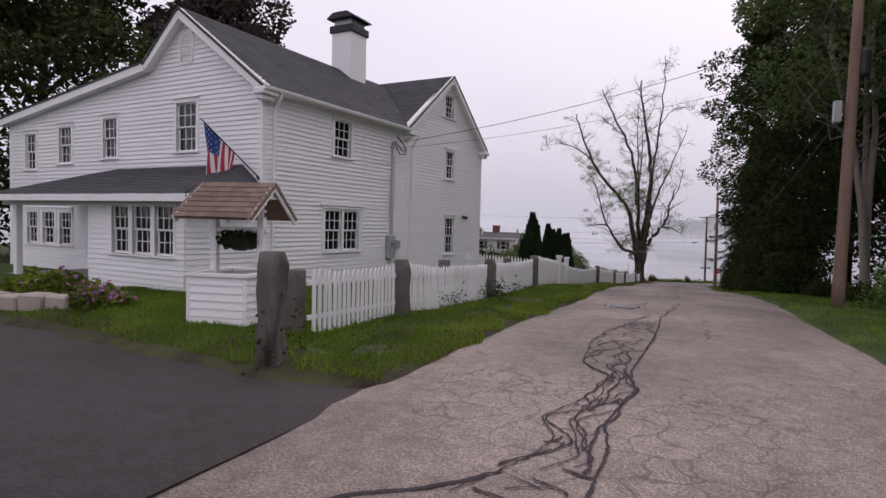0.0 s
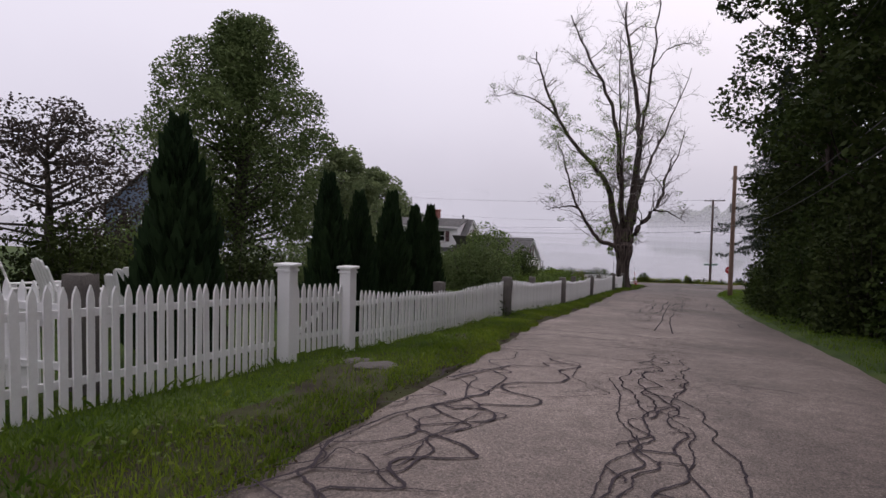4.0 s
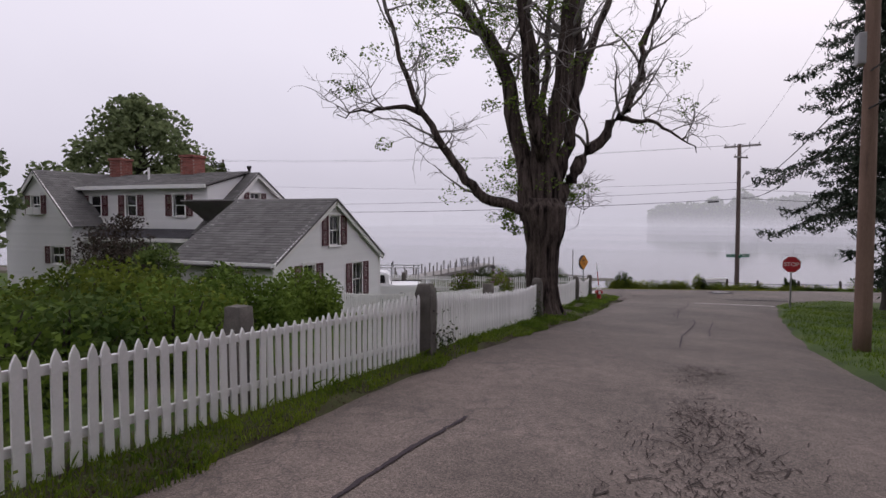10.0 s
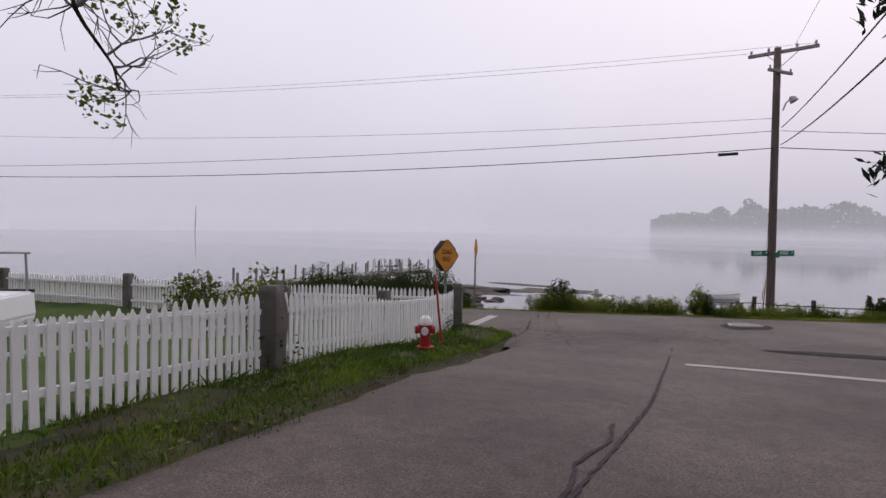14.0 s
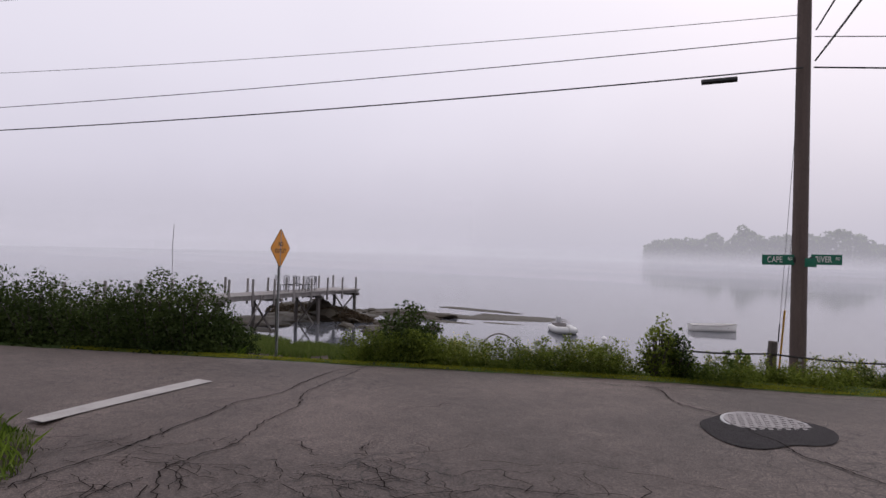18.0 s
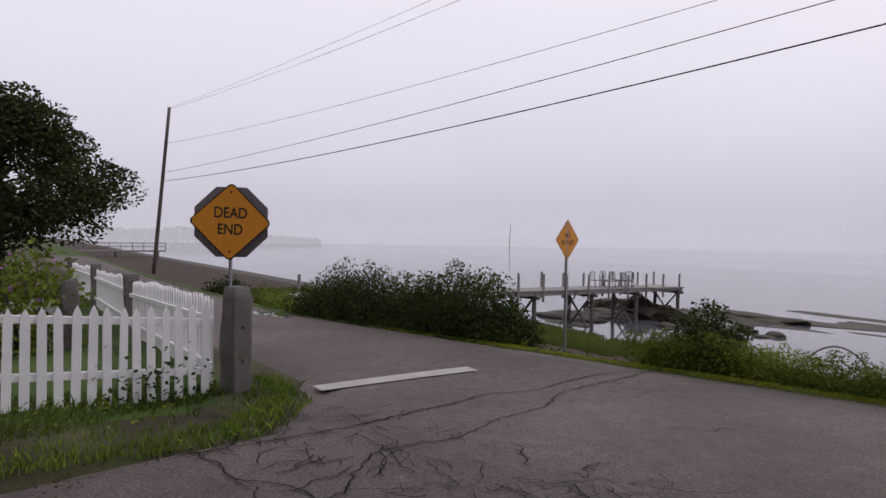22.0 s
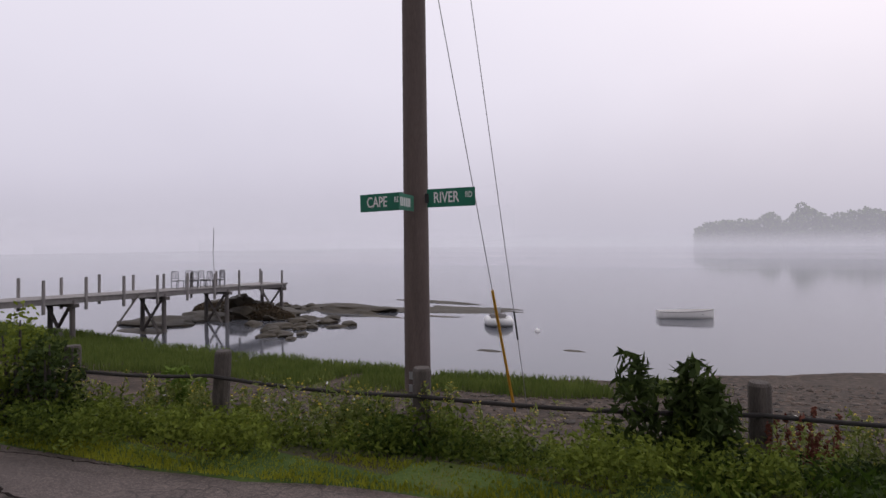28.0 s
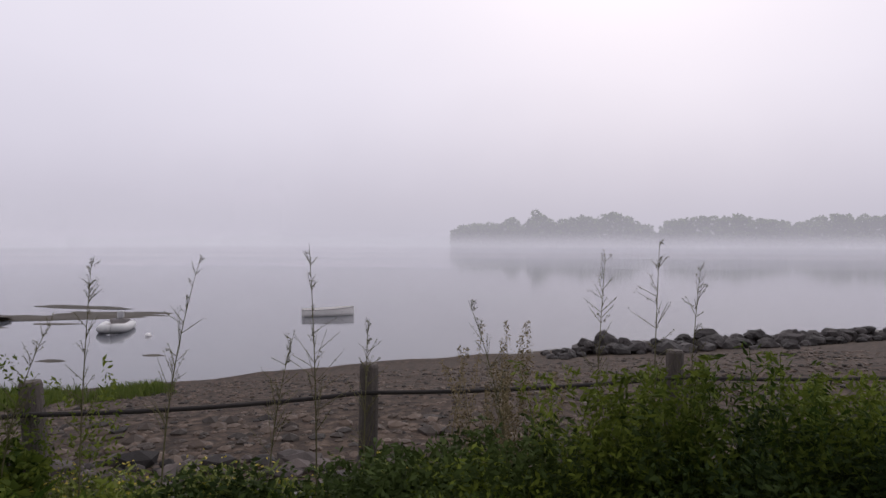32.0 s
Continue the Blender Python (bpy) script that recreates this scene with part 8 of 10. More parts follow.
# a low wooded point far along the shore
cen, rad = [], []
for u in np.arange(-0.1, 0.6, 0.009):
    hgt = float(np.interp(u, [-0.1, 0.12, 0.2, 0.32, 0.4, 0.5, 0.6], [8.5, 7, 9, 8.5, 5.5, 4, 2.5])) * far.uniform(0.78, 1.05)
    for f_ in (0.2, 0.5, 0.85):
        cen.append((-396 + 70 * u + far.uniform(-3, 3), 112 + 215 * u, WATER_Z + hgt * f_))
        rad.append(1.4 + 0.14 * hgt)
quads("far_wood", leaf_quads(clumps(cen, rad, 14000, far), 1.3, far, 0.2), G_MAPLE, kind="stuff", label="dim low wooded point along the shore in the fog", category="woods")
# a lone daymark pole far out in the fog
tagged(part("channel_pole", Bag().tube([(-236.0, 300, WATER_Z - 1), (-235.2, 300, 6.2)], [0.22, 0.12], 8), M_DARKWOOD), "thin dark channel pole standing far out in the fog", "pole")


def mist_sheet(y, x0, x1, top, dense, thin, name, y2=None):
    """A glowing see-through sheet that stands in for haze over the water and thins upwards."""
    m, nt, p = node_mat(name + "_glow")
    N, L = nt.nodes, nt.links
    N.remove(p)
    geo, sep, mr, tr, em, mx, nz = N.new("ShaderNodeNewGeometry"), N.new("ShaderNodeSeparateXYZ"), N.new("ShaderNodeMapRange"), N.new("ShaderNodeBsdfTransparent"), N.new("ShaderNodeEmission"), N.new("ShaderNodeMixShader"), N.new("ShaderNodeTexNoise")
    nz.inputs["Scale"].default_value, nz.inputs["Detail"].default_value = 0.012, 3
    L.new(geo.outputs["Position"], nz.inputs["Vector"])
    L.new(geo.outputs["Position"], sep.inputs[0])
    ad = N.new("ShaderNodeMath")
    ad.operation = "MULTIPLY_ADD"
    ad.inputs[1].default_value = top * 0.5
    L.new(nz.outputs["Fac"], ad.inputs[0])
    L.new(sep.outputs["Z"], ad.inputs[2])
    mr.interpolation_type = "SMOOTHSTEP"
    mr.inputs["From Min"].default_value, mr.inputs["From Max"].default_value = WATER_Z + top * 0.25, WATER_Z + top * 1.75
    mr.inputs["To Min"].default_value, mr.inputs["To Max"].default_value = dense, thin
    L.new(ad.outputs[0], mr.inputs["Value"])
    # emission lays the horizon's pale haze tone over what stands behind
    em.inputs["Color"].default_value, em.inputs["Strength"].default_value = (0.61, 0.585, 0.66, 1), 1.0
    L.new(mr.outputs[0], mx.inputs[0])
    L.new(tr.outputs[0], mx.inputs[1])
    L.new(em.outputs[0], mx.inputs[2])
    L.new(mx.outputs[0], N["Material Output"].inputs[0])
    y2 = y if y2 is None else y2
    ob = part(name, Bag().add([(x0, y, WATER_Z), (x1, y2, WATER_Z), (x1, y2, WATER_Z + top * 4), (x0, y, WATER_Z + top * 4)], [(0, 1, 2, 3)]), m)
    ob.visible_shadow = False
    return tagged(ob, "glowing see-through sheet standing in for fog over the far water", "fog", kind="structure")


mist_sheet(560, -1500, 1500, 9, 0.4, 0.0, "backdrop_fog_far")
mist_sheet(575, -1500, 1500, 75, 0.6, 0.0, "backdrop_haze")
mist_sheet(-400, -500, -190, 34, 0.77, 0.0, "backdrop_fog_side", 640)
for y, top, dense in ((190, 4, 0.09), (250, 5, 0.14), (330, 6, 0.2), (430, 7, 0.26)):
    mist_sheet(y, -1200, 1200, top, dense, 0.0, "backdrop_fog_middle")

# a railed footbridge far along the shore
bridge = thing("footbridge", "pale grey railed footbridge over the far shallows", "bridge", pose(-90, 77.0, -4.75))
part("deck", Bag().cbox((-0.8, 0, -0.2), (0.8, 17.5, 0.0), 0.02), M_GREYWOOD, bridge)
for z in (0.5, 1.0):
    part("rail", Bag().cbox((0.7, 0, z), (0.78, 17.5, z + 0.1), 0.01), M_GREYWOOD, bridge)
for k in range(13):
    part("rail_post", Bag().cbox((0.7, k * 1.45, 0), (0.8, k * 1.45 + 0.1, 1.1), 0.01), M_GREYWOOD, bridge)
for y in (1.0, 6.0, 11.0, 16.5):
    part("bridge_leg", Bag().tube([(0.5, y, -0.1), (0.5, y, -3.0)], [0.14, 0.14], 8), M_DARKWOOD, bridge)


# ---------------------------------------------------------------- road details
def tar_line(pts, w, rgen, jitter=0.0, z=0.012):
    """A ribbon of sealant along points on the road."""
    P = np.array(pts, float)
    n = max(4, int(np.sum(np.hypot(*np.diff(P, axis=0).T)) / 0.06))
    d = np.concatenate([[0], np.cumsum(np.hypot(*np.diff(P, axis=0).T))])
    t = np.linspace(0, d[-1], n)
    L = np.stack([np.interp(t, d, P[:, 0]), np.interp(t, d, P[:, 1])], 1)
    for _ in range(2):
        L[1:-1] = (L[:-2] + 2 * L[1:-1] + L[2:]) / 4
    L += rgen.normal(size=L.shape) * jitter
    T = np.gradient(L, axis=0)
    T /= np.linalg.norm(T, axis=1, keepdims=True) + 1e-9
    S = np.stack([-T[:, 1], T[:, 0]], 1)
    ww = w * (0.55 + 0.9 * np.convolve(rgen.random(n), [0.25, 0.5, 0.25], "same"))[:, None] / 2
    a, b = L + S * ww, L - S * ww
    za, zb = crown_z(a[:, 0], a[:, 1]) + z, crown_z(b[:, 0], b[:, 1]) + z
    A, B = np.column_stack([a, za]), np.column_stack([b, zb])
    return np.stack([A[:-1], B[:-1], B[1:], A[1:]], 1)


def crown_z(x, y):
    """The road's surface with its camber."""
    x, y = np.asarray(x, float), np.asarray(y, float)
    l, r = np.interp(y, LEFT_Y, LEFT_X), np.interp(y, RIGHT_Y, RIGHT_X)
    s = np.clip((x - l) / (r - l), 0, 1)
    low = np.where(x < -1.3, near_edge_left(x), np.where(x > 5.75, near_edge_right(x), 76.6))
    s2 = np.clip((y - low) / (far_edge(x) - low), 0, 1)
    c1, c2 = 0.03 * (1 - (2 * s - 1) ** 2), 0.03 * (1 - (2 * s2 - 1) ** 2) + 0.004
    return road_z(x, y) + np.where(y < 76.6, c1, c2)


def wiggle(x0, y0, x1, y1, amp, n, rgen):
    t = np.linspace(0, 1, n)
    o = rgen.normal(size=n) * amp
    o[0] = o[-1] = 0
    dx, dy = x1 - x0, y1 - y0
    ln = math.hypot(dx, dy)
    return [(x0 + dx * s - dy / ln * q, y0 + dy * s + dx / ln * q) for s, q in zip(t, o)]


tg = np.random.default_rng(5)
seals = []


def braid(left, right, n, ties, amp):
    """Strands of sealant that wander between two outer lines, with short ties between them."""
    y0, y1 = left[0][1], left[-1][1]
    ly, lx = [p[1] for p in left], [p[0] for p in left]
    ry, rx = [p[1] for p in right], [p[0] for p in right]

    def at(u, y):
        a, b = np.interp(y, ly, lx), np.interp(y, ry, rx)
        return float(a + (b - a) * u)
    knots = np.arange(y0 - 1, y1 + 1, 0.24)
    for k in range(n):
        rough = tg.normal(size=len(knots)) * amp * 0.5
        u0, ph, fr = (k + 0.5) / n, tg.uniform(0, 6), tg.uniform(0.9, 1.8)
        start, stop = y0 + tg.uniform(0, 0.12) * (y1 - y0), y1 - tg.uniform(0, 0.2) * (y1 - y0)
        seals.append([(at(min(1.1, max(-0.1, u0 + float(np.interp(y, knots, rough)) + amp * 0.45 * math.sin(fr * y + ph))), y), y) for y in np.arange(start, stop, 0.08)])
    for _ in range(ties):
        y, u = tg.uniform(y0, y1 - 0.5), tg.uniform(-0.1, 0.8)
        seals.append(wiggle(at(u, y), y, at(u + tg.uniform(0.15, 0.45), y + 0.4), y + tg.uniform(-0.25, 0.6), 0.05, 6, tg))


# the braid down the middle of the lane beside the farmhouse
left0 = [(-0.25, 1.2), (0.06, 1.95), (0.16, 2.42), (-0.07, 2.9), (0.16, 3.57), (0.34, 4.8), (-0.07, 5.34), (-0.2, 7.3), (0.06, 9.05), (0.38, 11.5)]
right0 = [(0.5, 1.0), (0.54, 2.3), (0.45, 3.0), (0.62, 4.2), (0.51, 5.15), (0.65, 7.2), (0.72, 9.6), (0.72, 11.8)]
seals += [left0, right0]
braid(left0, right0, 5, 40, 0.32)
seals += [wiggle(-1.1, 0.4, -0.04, 1.63, 0.05, 6, tg), [(-1.83, 10.25), (-0.92, 9.69), (0.08, 10.29), (0.5, 11.4)], wiggle(0.7, 11.5, 1.1, 15.6, 0.08, 9, tg), wiggle(0.5, 11.4, 0.2, 16.5, 0.1, 9, tg), wiggle(1.0, 12.5, 2.4, 12.9, 0.08, 7, tg), [(-2.06, 5.17), (-1.84, 5.82), (-1.75, 7.16), (-1.97, 6.38), (-2.0, 5.59)]]
seals += [[(-1.25, 12.38), (-1.24, 14.85), (-0.58, 15.89), (0.22, 15.06), (-0.1, 12.81), (-0.81, 12.38), (-1.25, 12.38)], wiggle(0.3, 10.4, 3.75, 10.3, 0.04, 16, tg), wiggle(1.5, 12.0, 1.45, 8.2, 0.1, 9, tg)]
seals += [wiggle(2.9, 16.0, 3.7, 13.8, 0.15, 7, tg), wiggle(3.1, 16.5, 3.75, 14.6, 0.12, 7, tg), wiggle(2.7, 15.2, 3.6, 14.9, 0.1, 6, tg)]
# the loops beside the gate
seals += [[(-1.44, 19.8), (-1.24, 20.36), (-1.43, 20.88), (-1.33, 21.79), (-0.81, 22.95), (-0.8, 23.85), (-1.16, 24.26), (-1.43, 23.46), (-1.37, 23.77), (-0.92, 24.76)], [(-0.28, 20.38), (-0.62, 20.3), (-0.97, 20.7), (-1.3, 20.81), (-1.21, 20.37)]]
seals += [[(-0.91, 20.34), (-0.69, 20.73), (-0.77, 21.25), (-0.35, 22.27), (-0.61, 22.3), (-0.73, 21.53), (-0.91, 20.8)], [(-1.4, 20.9), (-1.53, 20.11), (-1.56, 19.2)], [(-0.85, 23.07), (-0.16, 23.14), (0.45, 23.65), (-0.11, 24.33), (-0.14, 25.37), (-0.76, 25.85)]]
seals += [[(0.56, 20.0), (0.61, 21.45), (0.85, 21.91), (0.57, 22.73), (0.54, 23.69), (0.31, 24.59), (0.96, 24.47)], wiggle(1.65, 25.08, 2.5, 25.0, 0.03, 5, tg), wiggle(0.5, 25.07, 1.4, 24.6, 0.05, 5, tg)]
braid([(0.5, 16.5), (0.55, 20.0), (0.7, 22.0), (0.5, 24.0), (0.6, 27.5)], [(1.5, 16.5), (1.5, 20.0), (1.45, 22.5), (1.3, 24.0), (1.2, 27.5)], 5, 30, 0.24)
braid([(-1.7, 17.0), (-1.7, 20.0), (-1.75, 24.0), (-2.0, 27.0)], [(-0.5, 17.0), (-0.4, 20.0), (-0.3, 24.0), (0.1, 27.0)], 4, 16, 0.3)
for k in range(5):
    y = 25.8 + 1.2 * k
    seals.append(wiggle(-2.0, y + tg.uniform(0, 1), tg.uniform(-0.4, 2.6), y + tg.uniform(0.2, 1.8), 0.12, 10, tg))
seals += [wiggle(-1.9, 29.0, 1.4, 28.4, 0.06, 9, tg), wiggle(-0.2, 27.6, 2.4, 27.9, 0.05, 9, tg)]
# the worn trail farther down
seals += [[(0.39, 45.11), (-0.02, 40.52), (0.07, 38.41), (-0.2, 37.29), (-0.27, 36.34), (0.01, 35.75), (0.27, 35.39), (0.6, 35.04), (0.41, 34.59), (0.32, 34.36)], [(0.79, 41.63), (0.58, 38.7), (0.28, 37.39), (0.47, 36.34), (0.51, 35.51)], [(1.04, 45.52), (0.87, 39.35), (0.83, 37.07), (0.85, 35.69), (0.81, 34.45), (0.7, 31.5)]]
seals += [[(1.19, 39.05), (1.05, 36.64), (1.06, 35.28), (1.04, 34.57), (1.1, 31.0)], [(-1.72, 34.46), (-1.77, 33.78), (-1.8, 33.43), (-1.83, 33.18)], [(-0.2, 36.3), (0.2, 36.8), (0.55, 36.6)], [(0.05, 38.4), (0.5, 38.2), (0.85, 38.6)], [(2.56, 45.6), (2.69, 47.0), (2.76, 47.8), (2.73, 48.7)]]
seals += [[(0.3, 40.2), (0.42, 41.6), (0.36, 43.0), (0.5, 44.2), (0.44, 45.4)], [(0.72, 40.0), (0.8, 42.0), (0.74, 44.0), (0.92, 46.2), (0.98, 48.0)], wiggle(1.15, 40.0, 1.3, 47.5, 0.05, 22, tg), wiggle(1.5, 41.0, 1.7, 50.0, 0.05, 24, tg)]
seals += [[(-1.58, 42.6), (-1.56, 44.16), (-1.61, 44.49), (-1.81, 44.89)], [(-0.3, 43.6), (0.03, 44.57), (0.19, 44.85), (-0.03, 45.55), (-0.09, 45.92), (0.33, 47.2), (0.25, 48.09), (-0.2, 48.55), (-0.74, 48.41), (-1.84, 48.66)], [(-0.77, 48.5), (-0.7, 50.35), (-0.58, 51.45)]]
seals += [wiggle(3.0, 35, 3.4, 38.5, 0.15, 6, tg), wiggle(2.6, 41, 2.9, 45.5, 0.12, 7, tg)]
seals += [[(-1.6, 59.6), (-1.17, 59.64), (-0.76, 59.56), (-0.44, 59.44), (0.1, 58.9)], [(1.45, 58.0), (1.51, 60.09), (1.8, 62.68), (1.94, 64.4), (1.62, 64.9), (1.44, 65.3), (1.5, 66.9), (1.54, 68.5), (1.72, 70.0), (1.9, 71.7), (1.96, 74.0), (2.07, 77.6)], wiggle(1.36, 66.0, 1.62, 70.6, 0.05, 22, tg), wiggle(1.7, 64.3, 1.95, 65.3, 0.08, 9, tg), wiggle(2.1, 60.5, 2.4, 64.6, 0.05, 7, tg)]
wide = [0.013 + 0.02 * tg.random() ** 1.5 if p[0][1] < 28 else 0.024 + 0.022 * tg.random() for p in seals]
q = np.concatenate([tar_line(p, w, tg, 0.006) for p, w in zip(seals, wide)])
tagged(quads("crack_sealant", q, M_TAR, parent=road_river), "dark meandering tar sealant in the road's cracks", kind="stuff")
# open cracks at the junction
cracks = []
cracks += [wiggle(-1.2, 77.6, -2.0, 84.9, 0.18, 12, tg), wiggle(0.2, 76.8, -1.9, 84.6, 0.16, 12, tg), wiggle(2.6, 84.6, 4.4, 81.2, 0.12, 10, tg), wiggle(4.2, 81.4, 6.6, 79.0, 0.15, 8, tg), wiggle(-0.9, 84.6, 5.0, 85.55, 0.05, 22, tg), wiggle(2.0, 84.45, 12.0, 86.3, 0.08, 26, tg), wiggle(-1.6, 77.4, 0.4, 78.4, 0.1, 7, tg)]
for k in range(190):
    x = tg.uniform(-2.0, 3.4)
    y = 78.3 + 0.45 * (x + 1.0) * (0.4 if x > 1 else 1) + tg.normal() * 0.75
    a = tg.uniform(0, 6.28)
    l = tg.uniform(0.25, 0.8)
    cracks.append(wiggle(x, y, x + math.cos(a) * l, y + math.sin(a) * l * 0.8, 0.06, 6, tg))
q = np.concatenate([tar_line(p, 0.009 + 0.009 * tg.random() if i < 7 else 0.005 + 0.005 * tg.random(), tg, 0.012, 0.008) for i, p in enumerate(cracks)])
M_CRACK = mat("open_crack_dirt", (0.014, 0.011, 0.01), 0.95, var=0.3, bump=0, spec=0.05)
tagged(quads("open_crack", q, M_CRACK, parent=road_cape), "thin branching cracks in the old asphalt", kind="stuff")


def road_patch(name, cx, cy, rx, ry, material, label, parent, seed=1, z=0.006, wob=0.16, n=40):
    g = np.random.default_rng(seed)
    ph = g.uniform(0, 6, 3)
    ring = []
    for k in range(n):
        a = 2 * math.pi * k / n
        s = 1 + wob * (math.sin(2 * a + ph[0]) * 0.5 + math.sin(3 * a + ph[1]) * 0.35 + math.sin(5 * a + ph[2]) * 0.2)
        x, y = cx + rx * s * math.cos(a), cy + ry * s * math.sin(a)
        ring.append((x, y, float(crown_z(x, y)) + z))
    b = Bag().add(ring + [(cx, cy, float(crown_z(cx, cy)) + z)], [(k, (k + 1) % n, n) for k in range(n)])
    return part(name, b, material, parent, label)


# the crumbled wheel track: short ragged cracks and pits strewn along it
def track_x(y):
    return float(np.interp(y, [28, 34, 40, 45, 50, 55, 62], [1.0, 1.2, 1.25, 1.25, 1.55, 1.7, 1.9]))


bits = []
for k in range(3900):
    y = 37 + 18.5 * tg.random() ** 0.8
    if math.sin(y * 0.9) + math.sin(y * 2.3 + 1) < tg.normal() * 0.8 - 0.6:
        continue
    x = track_x(y) + tg.normal() * 0.34 * (0.6 if y > 52 else 1)
    l = 0.04 + 0.2 * tg.random() ** 2
    a = math.pi / 2 + tg.normal() * 0.5
    bits.append(tar_line(wiggle(x, y, x + math.cos(a) * l, y + math.sin(a) * l, 0.012, 5, tg), 0.004 + 0.012 * tg.random() ** 2, tg, 0.004, 0.009))
M_CRUMB = mat("crumbled_asphalt", (0.066, 0.053, 0.051), 0.95, var=0.4, scale=5, fine=60, bump=0.2, spec=0.1, coords="World")
tagged(quads("crumbled_track", np.concatenate(bits), M_CRUMB, parent=road_river), "ragged pits and cracks of a crumbled wheel track", kind="stuff")
M_PATCH = asphalt_mat("fresh_patch", (0.02, 0.017, 0.019), (0.012, 0.012, 0.012), 0.1)
M_PATCH.node_tree.nodes["Principled BSDF"].inputs["Specular IOR Level"].default_value = 0.1
road_patch("asphalt_patch", 3.86, 82.45, 0.6, 0.8, M_PATCH, "dark patch of fresh asphalt round a manhole", road_cape, 3, wob=0.26)
road_patch("asphalt_patch", 5.2, 78.2, 1.5, 0.22, M_PATCH, "dark strip of patched asphalt", road_cape, 4)
road_patch("asphalt_patch", -0.26, 13.72, 0.46, 0.46, M_PATCH, "dark patch round the manhole", road_river, 6, wob=0.06)


def manhole(x, y, r):
    z = float(crown_z(x, y))
    ob = thing("manhole_cover", "round cast-iron manhole cover set in the asphalt", "manhole", pose(x, y, z + 0.006), "manhole covers")
    part("ring", Bag().tube([(0, 0, -0.05), (0, 0, 0.004), (0, 0, 0.006)], [r * 1.08, r * 1.08, r * 1.05], 36), M_GREYPAINT, ob)
    part("cover", Bag().tube([(0, 0, 0.0), (0, 0, 0.011), (0, 0, 0.013)], [r, r, r * 0.985], 36), M_IRON, ob)
    b = Bag()
    s = r / 5
    for i in range(-5, 6):
        for j in range(-5, 6):
            if math.hypot(i * s, j * s) < r * 0.92:
                b.box((i * s - s * 0.3, j * s - s * 0.3, 0.012), (i * s + s * 0.3, j * s + s * 0.3, 0.018))
    tagged(part("tread", b, M_IRON, ob), kind="stuff")


M_PUDDLE, _nt, _p = node_mat("puddle_water")
_p.inputs["Base Color"].default_value, _p.inputs["Roughness"].default_value = (0.02, 0.018, 0.018, 1), 0.03
tagged(road_patch("puddle", -11.2, 81.9, 1.1, 0.32, M_PUDDLE, "", None, 9, z=0.007, wob=0.4), "shallow puddle lying at the shore road's edge", "puddle")
M_IRON = mat("worn_cast_iron", (0.19, 0.175, 0.18), 0.55, metal=0.4, var=0.25, scale=6, bump=0.2)
manhole(-0.26, 13.72, 0.36)
manhole(3.93, 82.75, 0.43)


def paint_bar(pts, label):
    b = Bag()
    n = 14
    (ax, ay), (bx, by), (cx, cy), (dx, dy) = pts
    row0 = [(ax + (bx - ax) * k / n, ay + (by - ay) * k / n) for k in range(n + 1)]
    row1 = [(dx + (cx - dx) * k / n, dy + (cy - dy) * k / n) for k in range(n + 1)]
    v = [(x, y, float(crown_z(x, y)) + 0.008) for x, y in row0 + row1]
    b.add(v, [(k, k + 1, n + 2 + k, n + 1 + k) for k in range(n)])
    return part("stop_line", b, M_LINE, road_cape, label)


paint_bar([(-2.72, 79.4), (-2.82, 81.75), (-3.12, 81.78), (-3.0, 79.42)], "worn white stop line across the shore road")
paint_bar([(2.3, 75.72), (5.62, 75.9), (5.62, 76.12), (2.3, 75.94)], "worn white stop line at the lane's end").parent = road_river


# ---------------------------------------------------------------- grass and weeds
def blades(xy, h, w, g, lean=0.35, zfun=None):
    """Grass blades as bent triangles standing on the ground."""
    n = len(xy)
    z = (zfun or ground_z)(xy[:, 0], xy[:, 1]) - 0.02
    hh = h * g.uniform(0.5, 1.25, n) if np.isscalar(h) else h
    a = g.uniform(0, 6.283, n)
    dx, dy = np.cos(a), np.sin(a)
    l = np.abs(g.normal(size=n)) * lean * hh
    b = g.uniform(0, 6.283, n)
    base = np.column_stack([xy, z])
    side = np.column_stack([dx, dy, np.zeros(n)]) * (w * g.uniform(0.6, 1.3, n))[:, None] / 2
    mid = base + np.column_stack([np.cos(b) * l * 0.35, np.sin(b) * l * 0.35, hh * 0.6])
    tip = base + np.column_stack([np.cos(b) * l, np.sin(b) * l, hh])
    return np.stack([base - side, base + side, mid + side * 0.6, tip], 1)


gg = np.random.default_rng(8)


def verge_points(n, x0, x1, y0, y1, test):
    p = np.column_stack([gg.uniform(x0, x1, n), gg.uniform(y0, y1, n)])
    return p[test(p[:, 0], p[:, 1])]


def left_verge(x, y):
    o = on_road(x, y)
    edge = -0.02 + 0.10 * np.sin(y * 1.3) + 0.07 * np.sin(y * 4.1 + 1)
    return (o < edge + 0.07) & (x > np.interp(y, [p[0] for p in FENCE_X_Y], [p[1] for p in FENCE_X_Y]) - 0.5)


def bare_soil(x, y):
    """Worn spots in the turf, most of them along the lane."""
    o = on_road(x, y)
    k = np.sin(x * 1.9 + y * 0.55) + np.sin(y * 1.37 - x * 0.8) + 0.7 * np.sin(y * 3.1 + x * 2.7)
    return (k + 1.5 * np.exp(-((o + 0.75) / 0.3) ** 2) > 1.8) & (y < 80)


